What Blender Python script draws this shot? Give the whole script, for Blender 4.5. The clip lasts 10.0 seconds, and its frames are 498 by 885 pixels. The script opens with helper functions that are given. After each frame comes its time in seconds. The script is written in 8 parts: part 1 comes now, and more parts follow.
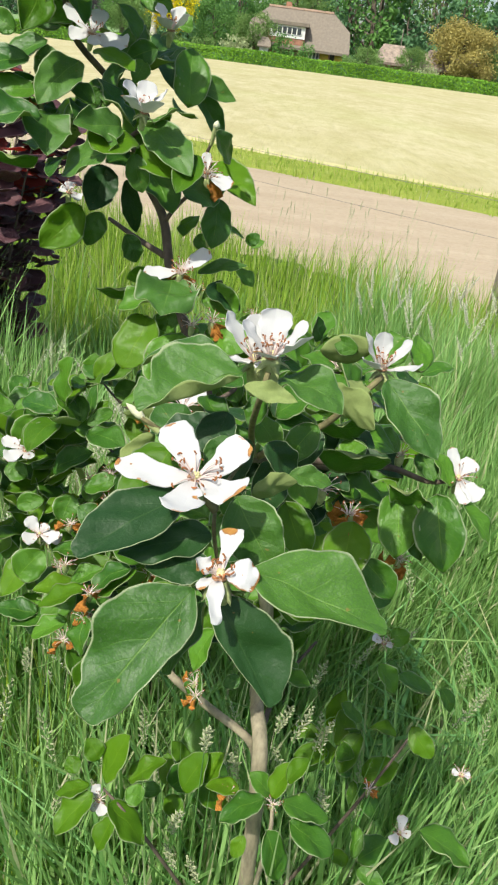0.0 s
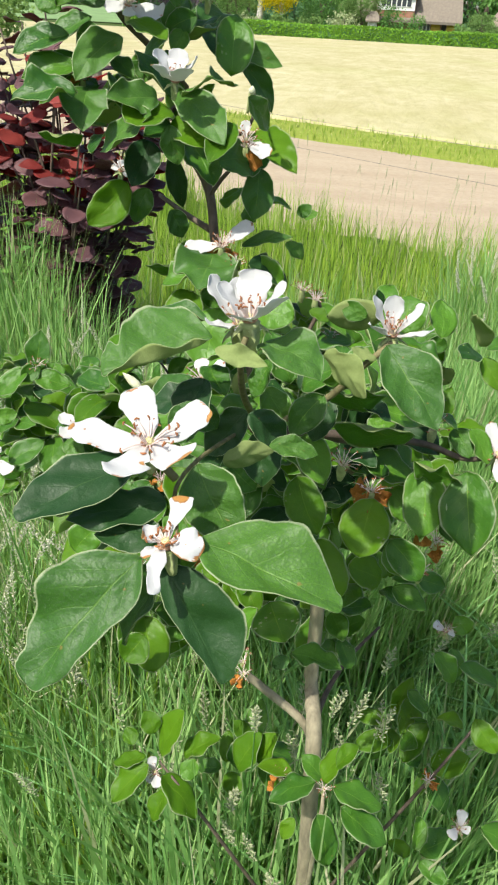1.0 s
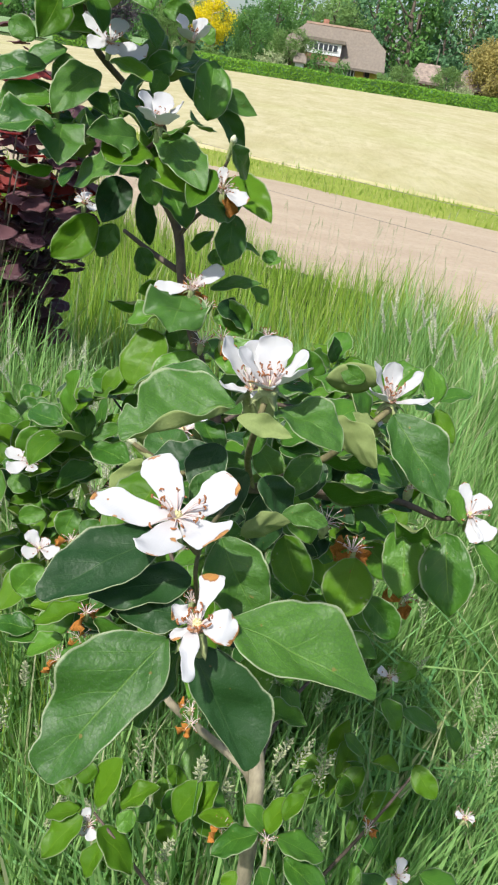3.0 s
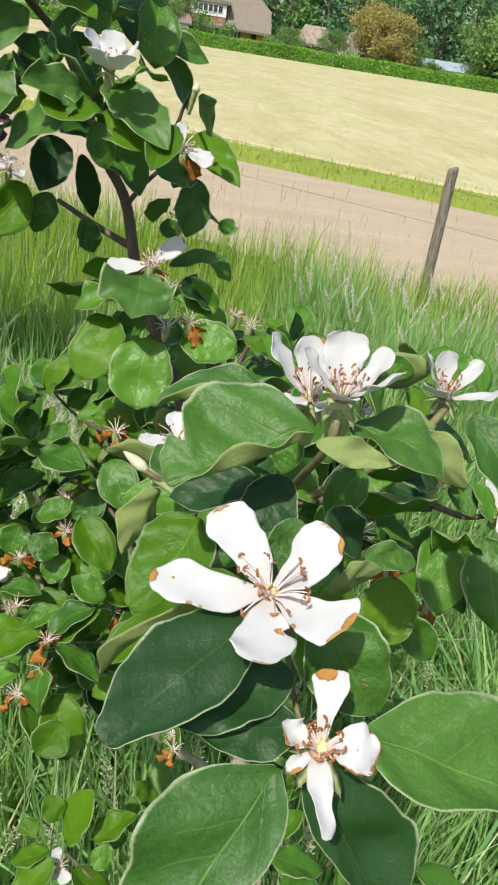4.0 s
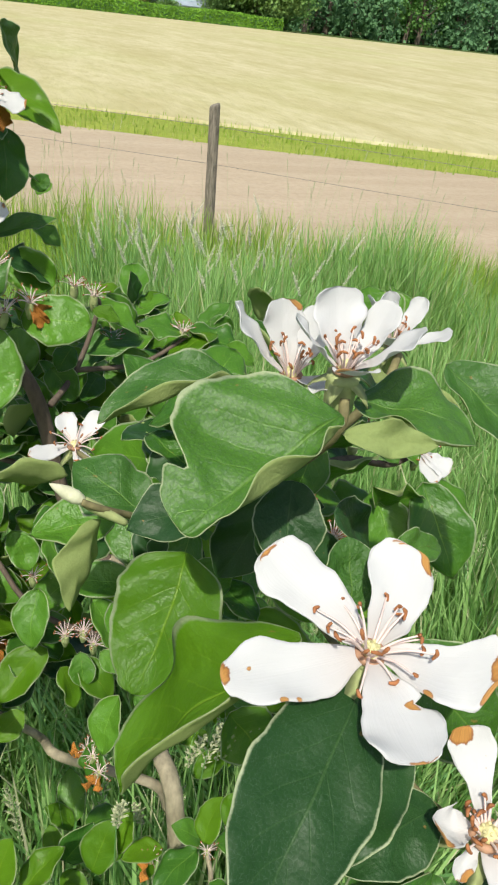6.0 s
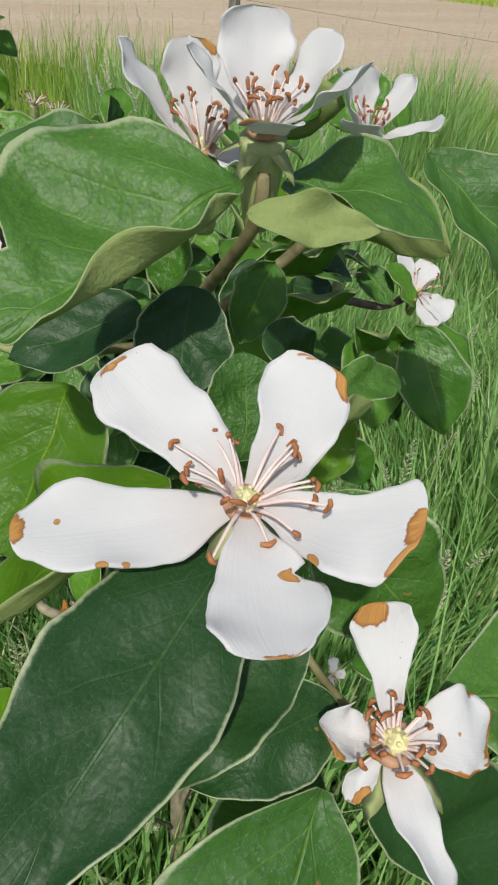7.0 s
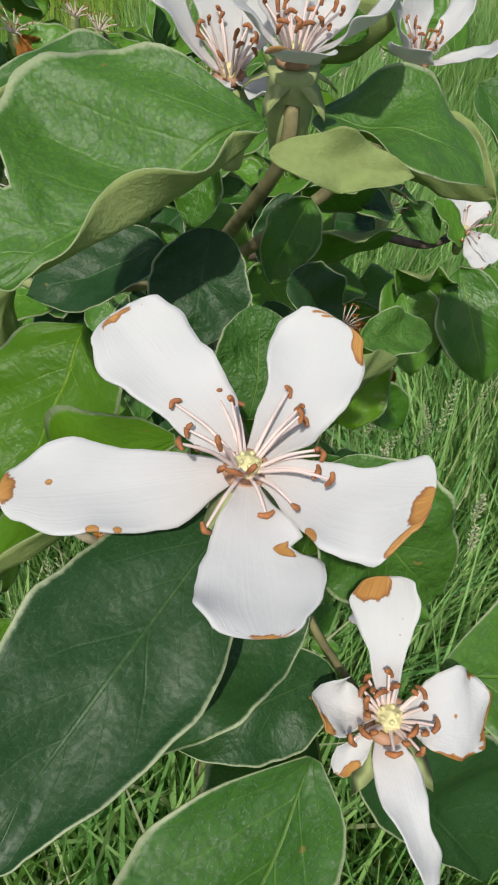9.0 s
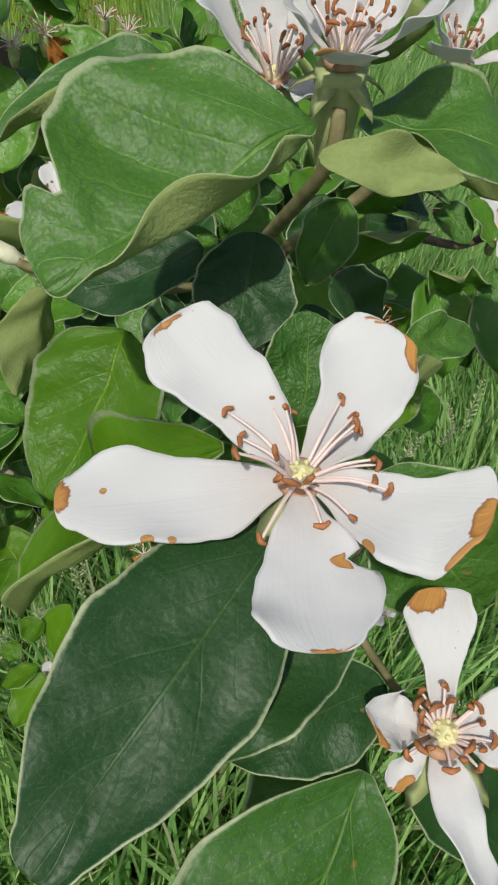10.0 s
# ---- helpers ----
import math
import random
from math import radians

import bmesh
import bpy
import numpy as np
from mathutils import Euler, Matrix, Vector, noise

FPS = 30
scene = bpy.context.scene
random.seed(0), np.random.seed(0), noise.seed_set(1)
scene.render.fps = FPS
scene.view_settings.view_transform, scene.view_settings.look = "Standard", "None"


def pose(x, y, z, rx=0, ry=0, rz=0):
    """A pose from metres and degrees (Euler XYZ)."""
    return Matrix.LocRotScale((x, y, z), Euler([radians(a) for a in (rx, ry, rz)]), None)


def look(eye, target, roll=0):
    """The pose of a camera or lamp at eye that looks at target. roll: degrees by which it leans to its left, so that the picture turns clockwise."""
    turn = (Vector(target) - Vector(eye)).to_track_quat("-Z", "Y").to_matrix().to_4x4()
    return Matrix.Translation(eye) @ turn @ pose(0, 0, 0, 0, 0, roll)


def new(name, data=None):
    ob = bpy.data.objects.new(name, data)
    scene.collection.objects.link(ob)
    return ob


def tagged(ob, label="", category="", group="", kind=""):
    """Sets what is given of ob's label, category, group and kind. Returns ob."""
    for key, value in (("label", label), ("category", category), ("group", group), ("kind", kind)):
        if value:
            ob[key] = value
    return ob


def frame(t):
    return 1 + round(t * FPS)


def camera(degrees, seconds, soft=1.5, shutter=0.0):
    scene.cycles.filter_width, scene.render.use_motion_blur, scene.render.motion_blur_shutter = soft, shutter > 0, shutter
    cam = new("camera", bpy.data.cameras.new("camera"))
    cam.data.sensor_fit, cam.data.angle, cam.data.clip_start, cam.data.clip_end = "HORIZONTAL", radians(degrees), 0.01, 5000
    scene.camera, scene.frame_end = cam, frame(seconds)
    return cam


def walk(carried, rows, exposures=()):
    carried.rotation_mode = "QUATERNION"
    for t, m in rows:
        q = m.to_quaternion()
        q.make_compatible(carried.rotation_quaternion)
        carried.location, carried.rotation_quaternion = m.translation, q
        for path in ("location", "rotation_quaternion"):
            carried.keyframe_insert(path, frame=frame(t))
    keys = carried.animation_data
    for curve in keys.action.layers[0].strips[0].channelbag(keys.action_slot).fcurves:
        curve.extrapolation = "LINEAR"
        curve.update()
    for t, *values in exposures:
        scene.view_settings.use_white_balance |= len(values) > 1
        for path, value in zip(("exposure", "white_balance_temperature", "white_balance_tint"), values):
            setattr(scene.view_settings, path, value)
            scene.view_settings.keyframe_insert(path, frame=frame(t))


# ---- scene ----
cam = camera(37.5, 10.0, soft=2.2)
PATH = [
    (0, look((0.0000, 0.0000, 1.4500), (-0.0000, 0.8838, 0.9820), 7.5)),
    (0.5, look((0.0156, 0.0091, 1.4469), (-0.0344, 0.8855, 0.9678), 5.2)),
    (1, look((0.0444, 0.0125, 1.4433), (-0.0940, 0.8687, 0.9454), 3.34)),
    (1.5, look((0.0749, 0.0029, 1.4420), (-0.1458, 0.8395, 0.9406), 0.96)),
    (2, look((0.0656, -0.0045, 1.4500), (-0.1828, 0.8461, 0.9864), 3.49)),
    (2.5, look((0.0364, -0.0017, 1.4522), (-0.0987, 0.8742, 0.9891), 6.9)),
    (2.7, look((0.0251, 0.0056, 1.4529), (-0.0682, 0.8906, 0.9969), 7.9)),
    (3.8, look((-0.0306, 0.0615, 1.4342), (0.0630, 0.9366, 0.9593), 9.68)),
    (4, look((-0.0374, 0.0759, 1.4319), (0.0602, 0.9500, 0.9560), 9.29)),
    (4.5, look((-0.0646, 0.1079, 1.4227), (0.0251, 0.9878, 0.9561), 6.35)),
    (5, look((-0.0714, 0.1231, 1.4146), (0.0658, 0.9872, 0.9302), 6.54)),
    (5.5, look((-0.0776, 0.1293, 1.4176), (0.1789, 0.9714, 0.9432), 6.81)),
    (5.7, look((-0.0765, 0.1256, 1.4189), (0.2656, 0.9363, 0.9437), 7.37)),
    (6.8, look((-0.0393, 0.1303, 1.3953), (0.2598, 0.8597, 0.7801), 5.56)),
    (7, look((-0.0370, 0.1403, 1.3908), (0.2516, 0.8451, 0.7427), 6.38)),
    (7.5, look((-0.0365, 0.1464, 1.3883), (0.2469, 0.8408, 0.7269), 7.23)),
    (8, look((-0.0374, 0.1417, 1.3917), (0.2186, 0.8053, 0.6888), 7.24)),
    (8.5, look((-0.0339, 0.1442, 1.3912), (0.1590, 0.8241, 0.6836), 4.45)),
    (9, look((-0.0316, 0.1443, 1.3912), (0.1909, 0.7999, 0.6697), 6.49)),
    (9.5, look((-0.0340, 0.1427, 1.3931), (0.1673, 0.8061, 0.6724), 5.42)),
    (10, look((-0.0347, 0.1465, 1.3909), (0.1613, 0.8076, 0.6667), 5.12)),
]
EXPOSURE = [(0, 0.16, 6700, 4), (1.2, 0.32, 6650, 5), (2.0, 0.45, 6350, 10), (2.5, 0.40, 6200, 12), (2.7, 0.28, 6250, 11), (4.0, 0.02, 6600, 6), (4.6, 0.0, 6800, 4), (5.7, 0.06, 6750, 4), (6.8, -0.38, 6560, 7), (7.5, -0.31, 6500, 8), (8.5, -0.28, 6500, 8), (9.0, -0.38, 6600, 7), (9.4, -0.46, 6640, 6), (10, -0.46, 6640, 6)]
walk(cam, PATH, EXPOSURE)

# world and sun: high, slightly hazy midday sun
SUN_EL, SUN_AZ = radians(55), radians(-148)
TO_SUN = Vector((math.cos(SUN_EL) * math.sin(SUN_AZ), math.cos(SUN_EL) * math.cos(SUN_AZ), math.sin(SUN_EL)))
world = bpy.data.worlds.new("sky")
scene.world = world
world.use_nodes = True
wn = world.node_tree
sky = wn.nodes.new("ShaderNodeTexSky")
sky.sky_type, sky.sun_disc = "NISHITA", False
sky.sun_elevation, sky.sun_rotation = SUN_EL, SUN_AZ
sky.air_density, sky.dust_density, sky.ozone_density = 1.0, 2.5, 1.0
wn.nodes["Background"].inputs[1].default_value = 0.148
wn.links.new(sky.outputs[0], wn.nodes["Background"].inputs[0])
sun = new("sun", bpy.data.lights.new("sun", "SUN"))
sun.data.energy, sun.data.angle, sun.data.color = 4.6, radians(1.2), (1.0, 0.965, 0.90)
sun.matrix_world = look(TO_SUN * 50, (0, 0, 0))


# ---- materials ----
class Mat:
    """A small helper round a node tree."""

    def __init__(self, name, rough=0.6, spec=0.5):
        self.m = bpy.data.materials.new(name)
        self.m.use_nodes = True
        self.t = self.m.node_tree
        self.b = self.t.nodes["Principled BSDF"]
        self.b.inputs["Roughness"].default_value = rough
        self.b.inputs["Specular IOR Level"].default_value = spec

    def n(self, kind, **kw):
        node = self.t.nodes.new(kind)
        for k, v in kw.items():
            if k in node.inputs:
                self.put(node.inputs[k], v)
        return node

    def put(self, sock, v):
        if isinstance(v, bpy.types.NodeSocket):
            self.t.links.new(v, sock)
        else:
            sock.default_value = v

    def math(self, op, a, b=0.0, c=0.0):
        node = self.t.nodes.new("ShaderNodeMath")
        node.operation = op
        for i, v in enumerate((a, b, c)):
            self.put(node.inputs[i], v)
        return node.outputs[0]

    def mix(self, f, a, b, how="MIX"):
        node = self.t.nodes.new("ShaderNodeMix")
        node.data_type, node.blend_type = "RGBA", how
        self.put(node.inputs[0], f)
        for i, v in ((6, a), (7, b)):
            self.put(node.inputs[i], (*v, 1) if isinstance(v, tuple) else v)
        return node.outputs[2]

    def coords(self, kind="Object"):
        return self.t.nodes.new("ShaderNodeTexCoord").outputs[kind]

    def scaled(self, vec, s):
        node = self.t.nodes.new("ShaderNodeMapping")
        self.put(node.inputs[0], vec)
        node.inputs["Scale"].default_value = s
        return node.outputs[0]

    def noise(self, vec, scale, detail=3.0, rough=0.55):
        node = self.n("ShaderNodeTexNoise", Scale=scale, Detail=detail, Roughness=rough)
        self.put(node.inputs["Vector"], vec)
        return node.outputs[0]

    def ramp(self, f, lo, hi):
        node = self.t.nodes.new("ShaderNodeMapRange")
        self.put(node.inputs[0], f)
        node.inputs[1].default_value, node.inputs[2].default_value = lo, hi
        return node.outputs[0]

    def colour(self, c):
        self.put(self.b.inputs["Base Color"], (*c, 1) if isinstance(c, tuple) else c)
        return self

    def bump(self, h, dist, strength=1.0):
        node = self.n("ShaderNodeBump", Strength=strength, Distance=dist)
        self.put(node.inputs["Height"], h)
        self.t.links.new(node.outputs[0], self.b.inputs["Normal"])
        return self

    def through_light(self, c, amount):
        """Lets light pass as thin leaves do."""
        tr = self.t.nodes.new("ShaderNodeBsdfTranslucent")
        self.put(tr.inputs[0], (*c, 1) if isinstance(c, tuple) else c)
        mx = self.t.nodes.new("ShaderNodeMixShader")
        self.put(mx.inputs[0], amount)
        self.t.links.new(self.b.outputs[0], mx.inputs[1])
        self.t.links.new(tr.outputs[0], mx.inputs[2])
        self.t.links.new(mx.outputs[0], self.t.nodes["Material Output"].inputs[0])
        return self


def obj_random(m):
    return m.t.nodes.new("ShaderNodeObjectInfo").outputs["Random"]


def piece_random(m):
    return m.math("FRACT", m.math("ADD", obj_random(m), island_random(m)))


def island_random(m):
    return m.t.nodes.new("ShaderNodeNewGeometry").outputs["Random Per Island"]


def leaf_top(name, dark, light, hair=0.5, gloss=0.42, trans=0.2, pucker=1.0, spec=0.4, mesh=0.0, rim=0.475, single=False, cells=62.0, relief=0.24):
    """Upper face of a quince leaf; single: for leaves that are objects of their own, not joined."""
    m = Mat(name, gloss, spec)
    uv = m.t.nodes.new("ShaderNodeSeparateXYZ")
    m.put(uv.inputs[0], m.coords("UV"))
    u, v = uv.outputs[0], uv.outputs[1]
    rnd = piece_random(m)
    spot = m.t.nodes.new("ShaderNodeCombineXYZ")
    for i, x in enumerate((m.math("MULTIPLY", v, 0.66), u, m.math("MULTIPLY", rnd, 17.0))):
        m.put(spot.inputs[i], x)
    ob = m.coords("Object") if single else spot.outputs[0]
    wob = m.math("MULTIPLY", m.math("SUBTRACT", m.noise(ob, 5.0, 2.0), 0.5), 0.05)
    a = m.math("ABSOLUTE", m.math("SUBTRACT", v, 0.5))
    mid = m.math("MULTIPLY", m.ramp(a, 0.015, 0.006), m.ramp(u, 1.05, 0.6))
    ph = m.math("FRACT", m.math("SUBTRACT", m.math("MULTIPLY", m.math("ADD", u, wob), 6.5), m.math("MULTIPLY", a, 4.4)))
    side = m.math("MULTIPLY", m.ramp(m.math("ABSOLUTE", m.math("SUBTRACT", ph, 0.5)), 0.055, 0.0), m.ramp(a, 0.5, 0.15))
    vein = m.math("MAXIMUM", mid, m.math("MULTIPLY", side, 0.55))
    net = m.n("ShaderNodeTexVoronoi", Scale=cells)
    net.feature = "DISTANCE_TO_EDGE"
    m.put(net.inputs["Vector"], ob)
    cell = m.ramp(net.outputs["Distance"], 0.0, 0.22)
    blotch = m.ramp(m.noise(ob, 3.0, 4.0), 0.3, 0.7)
    tone = m.math("ADD", m.math("MULTIPLY", rnd, 0.75), m.math("MULTIPLY", blotch, 0.25))
    col = m.mix(tone, dark, light)
    col = m.mix(m.math("MULTIPLY", m.math("SUBTRACT", 1.0, cell), relief), col, tuple(c * 0.55 for c in dark))
    col = m.mix(m.math("MULTIPLY", vein, 0.5), col, (light[0] * 1.8 + 0.01, light[1] * 1.45, light[2] * 2.2))
    fine = m.noise(m.scaled(ob, (210, 70, 120)), 1.0, 2.0, 0.8)
    patchy = m.ramp(m.noise(ob, 6.0, 2.0), 0.35, 0.65)
    fuzz = m.math("MULTIPLY", m.math("MULTIPLY", m.ramp(fine, 0.60, 0.74), hair), m.math("ADD", 0.35, m.math("MULTIPLY", patchy, 0.65)))
    col = m.mix(fuzz, col, (0.34, 0.44, 0.29))
    if mesh:
        col = m.mix(m.math("MULTIPLY", m.ramp(net.outputs["Distance"], 0.055, 0.0), m.math("MULTIPLY", m.ramp(m.noise(ob, 90.0, 2.0), 0.35, 0.65), mesh)), col, (0.24, 0.34, 0.22))
    spots = m.ramp(m.noise(ob, 14.0, 1.0), 0.76, 0.79)
    col = m.mix(m.math("MULTIPLY", spots, 0.55), col, (0.28, 0.17, 0.05))
    felt = m.math("MULTIPLY", m.ramp(m.math("ADD", a, m.math("MULTIPLY", m.noise(ob, 60.0, 2.0), 0.02)), rim, rim + 0.018), 0.8)
    col = m.mix(felt, col, (0.38, 0.43, 0.26))
    m.colour(col)
    m.put(m.b.inputs["Roughness"], m.math("ADD", gloss, m.math("MULTIPLY", m.noise(ob, 9.0, 3.0), 0.16)))
    h = m.math("ADD", m.math("MULTIPLY", m.noise(ob, 9.0, 3.0, 0.55), 1.0), m.math("MULTIPLY", cell, 0.011))
    h = m.math("SUBTRACT", h, m.math("MULTIPLY", vein, 0.12))
    m.bump(h, 0.0012 * pucker, 0.9)
    m.through_light(m.mix(rnd, (0.14, 0.34, 0.012), (0.28, 0.48, 0.02)), trans)
    return m.m


def leaf_under(name, c, trans=(0.25, 0.42, 0.04)):
    m = Mat(name, 0.85, 0.15)
    ob = m.coords("Object")
    m.colour(m.mix(m.noise(ob, 20.0, 3.0), tuple(x * 0.75 for x in c), tuple(x * 1.15 for x in c)))
    m.bump(m.noise(ob, 60.0, 2.0), 0.0003, 0.6)
    m.through_light(trans, 0.28)
    return m.m


M_LEAF = leaf_top("quince_leaf_upper", (0.028, 0.108, 0.015), (0.125, 0.300, 0.022), hair=0.14, gloss=0.32, trans=0.29, pucker=0.9)
M_LEAF_HERO = leaf_top("quince_leaf_downy_upper", (0.034, 0.114, 0.013), (0.080, 0.198, 0.020), hair=0.46, gloss=0.43, trans=0.18, pucker=0.85, spec=0.40, mesh=0.28, rim=0.480, single=True, cells=40.0, relief=0.5)
# darkest tone: old leaves, and shade painted into inner and covered ones
M_LEAF_DARK = leaf_top("quince_old_and_shaded_leaf_upper", (0.011, 0.046, 0.010), (0.020, 0.070, 0.012), hair=0.10, gloss=0.42, trans=0.08, pucker=0.5, spec=0.32, mesh=0.20, rim=0.484, single=True)
M_UNDER = leaf_under("quince_leaf_felted_underside", (0.30, 0.37, 0.135))
M_RIM = leaf_under("quince_leaf_felted_margin", (0.36, 0.42, 0.22))


def petal_mat(name, start, patches=()):
    """White petal; patches: withered brown places as (u, v, half length, half width)."""
    m = Mat(name, 0.55, 0.3)
    uv = m.t.nodes.new("ShaderNodeSeparateXYZ")
    m.put(uv.inputs[0], m.coords("UV"))
    u, v = uv.outputs[0], uv.outputs[1]
    rnd = obj_random(m)
    ob = m.coords("Object")
    col = m.mix(m.ramp(u, 0.45, 0.0), (0.655, 0.65, 0.655), (0.62, 0.565, 0.55))
    veins = m.noise(m.scaled(m.coords("UV"), (1.2, 26, 1)), 1.0, 2.0)
    col = m.mix(m.math("MULTIPLY", m.ramp(veins, 0.55, 0.75), 0.18), col, (0.74, 0.70, 0.76))
    a = m.math("ABSOLUTE", m.math("SUBTRACT", v, 0.5))
    edge = m.math("MAXIMUM", m.ramp(u, 0.84, 1.0), m.math("MULTIPLY", m.ramp(a, 0.40, 0.5), 0.5))
    big = m.n("ShaderNodeTexNoise", Scale=3.4, Detail=3.0)
    big.noise_dimensions = "4D"
    m.put(big.inputs["Vector"], m.coords("UV"))
    m.put(big.inputs["W"], m.math("MULTIPLY", rnd, 60.0))
    off = m.math("MULTIPLY", m.ramp(big.outputs[0], 0.36, 0.68), 0.62)
    brown = m.ramp(m.math("ADD", m.math("MULTIPLY", edge, 0.52), off), start, start + 0.03)
    col = m.mix(brown, col, m.mix(m.ramp(veins, 0.3, 0.7), (0.56, 0.27, 0.06), (0.30, 0.09, 0.02)))
    for pu, pv, ru, rv in patches:
        du, dv = m.math("DIVIDE", m.math("SUBTRACT", u, pu), ru), m.math("DIVIDE", m.math("SUBTRACT", v, pv), rv)
        d = m.math("SQRT", m.math("ADD", m.math("MULTIPLY", du, du), m.math("MULTIPLY", dv, dv)))
        d = m.math("ADD", d, m.math("MULTIPLY", m.math("SUBTRACT", m.noise(m.coords("UV"), 9.0, 3.0), 0.5), 0.7))
        tan = m.mix(m.ramp(veins, 0.35, 0.65), (0.60, 0.31, 0.085), (0.42, 0.18, 0.042))
        col = m.mix(m.ramp(d, 1.0, 0.93), col, m.mix(m.ramp(d, 0.72, 0.95), tan, (0.26, 0.085, 0.02)))
    speck = m.ramp(m.noise(ob, 15.0, 1.0), 0.79, 0.81)
    col = m.mix(speck, col, (0.30, 0.10, 0.03))
    m.colour(col)
    m.bump(m.math("ADD", m.math("MULTIPLY", veins, 0.25), m.noise(ob, 4.0, 3.0)), 0.0006, 0.5)
    m.through_light((0.80, 0.80, 0.78), 0.30)
    return m.m


M_PETAL = petal_mat("quince_petal", 0.73)
M_PETAL_OLD = petal_mat("ageing_quince_petal", 0.58)
M_PETAL_CLEAN = petal_mat("fresh_quince_petal", 1.1)
M_PETAL_TOP = petal_mat("petal_browned_at_the_top", 0.97, ((1.035, 0.50, 0.070, 0.50),))
M_PETAL_END = petal_mat("petal_browned_at_the_end", 0.97, ((1.03, 0.70, 0.095, 0.50), (0.66, 0.02, 0.03, 0.05), (0.56, 0.03, 0.02, 0.04), (0.80, 0.62, 0.015, 0.03)))
M_PETAL_TORN = petal_mat("petal_torn_at_the_side", 0.97, ((0.50, 0.16, 0.045, 0.12), (1.02, 0.60, 0.045, 0.42)))
M_PETAL_SIDE = petal_mat("petal_browned_along_the_end", 0.97, ((1.03, 0.76, 0.14, 0.34), (0.90, 0.97, 0.10, 0.07), (0.42, 0.98, 0.04, 0.05)))
M_PETAL_RIM = petal_mat("petal_browned_at_the_rim", 0.97, ((0.97, 0.92, 0.15, 0.12),))
M_PETAL_CAP = petal_mat("petal_with_a_brown_end", 0.97, ((0.97, 0.22, 0.17, 0.36),))
M_PETAL_FLAP = petal_mat("petal_with_a_brown_flap", 0.97, ((0.80, 0.12, 0.22, 0.22),))


def plain(name, c, rough=0.6, var=0.25, scale=60.0, spec=0.4, relief=0.0, stretch=(1, 1, 1)):
    m = Mat(name, rough, spec)
    vec = m.scaled(m.coords("Object"), stretch)
    n = m.noise(vec, scale, 4.0)
    m.colour(m.mix(m.ramp(n, 0.3, 0.7), tuple(x * (1 - var) for x in c), tuple(min(1, x * (1 + var)) for x in c)))
    if relief:
        m.bump(n, relief)
    return m.m


M_FILAMENT = plain("stamen_filament", (0.70, 0.56, 0.52), 0.5, 0.1, 300)
M_ANTHER = plain("stamen_anther", (0.30, 0.115, 0.042), 0.7, 0.4, 800)
M_PISTIL = plain("flower_centre", (0.58, 0.54, 0.28), 0.6, 0.25, 700)
M_BUD = plain("downy_flower_bud", (0.60, 0.60, 0.42), 0.75, 0.2, 250, relief=0.0004)
M_CALYX = plain("calyx", (0.33, 0.37, 0.16), 0.8, 0.25, 300)
M_WITHERED = plain("withered_petal", (0.48, 0.19, 0.03), 0.75, 0.5, 300, relief=0.0006)
M_BARK = plain("young_bark", (0.115, 0.085, 0.065), 0.8, 0.4, 150, relief=0.0008, stretch=(1, 1, 0.3))
M_BARK_PALE = plain("pale_bark", (0.29, 0.25, 0.17), 0.8, 0.35, 150, relief=0.0008, stretch=(1, 1, 0.3))
M_TWIG = plain("downy_twig", (0.17, 0.15, 0.07), 0.8, 0.35, 300)


def grass_mat(name, a, b, dry, share):
    m = Mat(name, 0.5, 0.35)
    r = island_random(m)
    col = m.mix(r, a, b)
    col = m.mix(m.ramp(r, 1.0 - share, 1.0 - share + 0.02), col, dry)
    patch = m.noise(m.coords("Object"), 3.2, 3.0)
    col = m.mix(m.math("MULTIPLY", m.ramp(patch, 0.4, 0.7), 0.5), col, m.mix(0.5, col, (0.16, 0.26, 0.035)))
    m.colour(col)
    m.through_light((0.36, 0.60, 0.10), 0.28)
    return m.m


M_GRASS = grass_mat("meadow_grass_blades", (0.082, 0.225, 0.058), (0.40, 0.60, 0.215), (0.60, 0.57, 0.38), 0.10)
M_GRASS_FAR = grass_mat("verge_grass_blades", (0.160, 0.290, 0.024), (0.37, 0.49, 0.060), (0.52, 0.49, 0.26), 0.12)
M_GRASS_BLUE = grass_mat("blue_green_grass_blades", (0.14, 0.31, 0.090), (0.36, 0.55, 0.200), (0.48, 0.48, 0.28), 0.07)
M_GRASS_BROAD = grass_mat("broad_grass_blades", (0.095, 0.250, 0.085), (0.24, 0.46, 0.165), (0.50, 0.50, 0.24), 0.06)
M_GRASS_SHORT = grass_mat("mown_grass_blades", (0.20, 0.29, 0.03), (0.35, 0.41, 0.07), (0.50, 0.46, 0.20), 0.12)
M_PLUME = plain("pale_grass_plumes", (0.60, 0.58, 0.44), 0.8, 0.25, 300)
M_SEED = plain("grass_seed_heads", (0.40, 0.42, 0.25), 0.8, 0.3, 400)

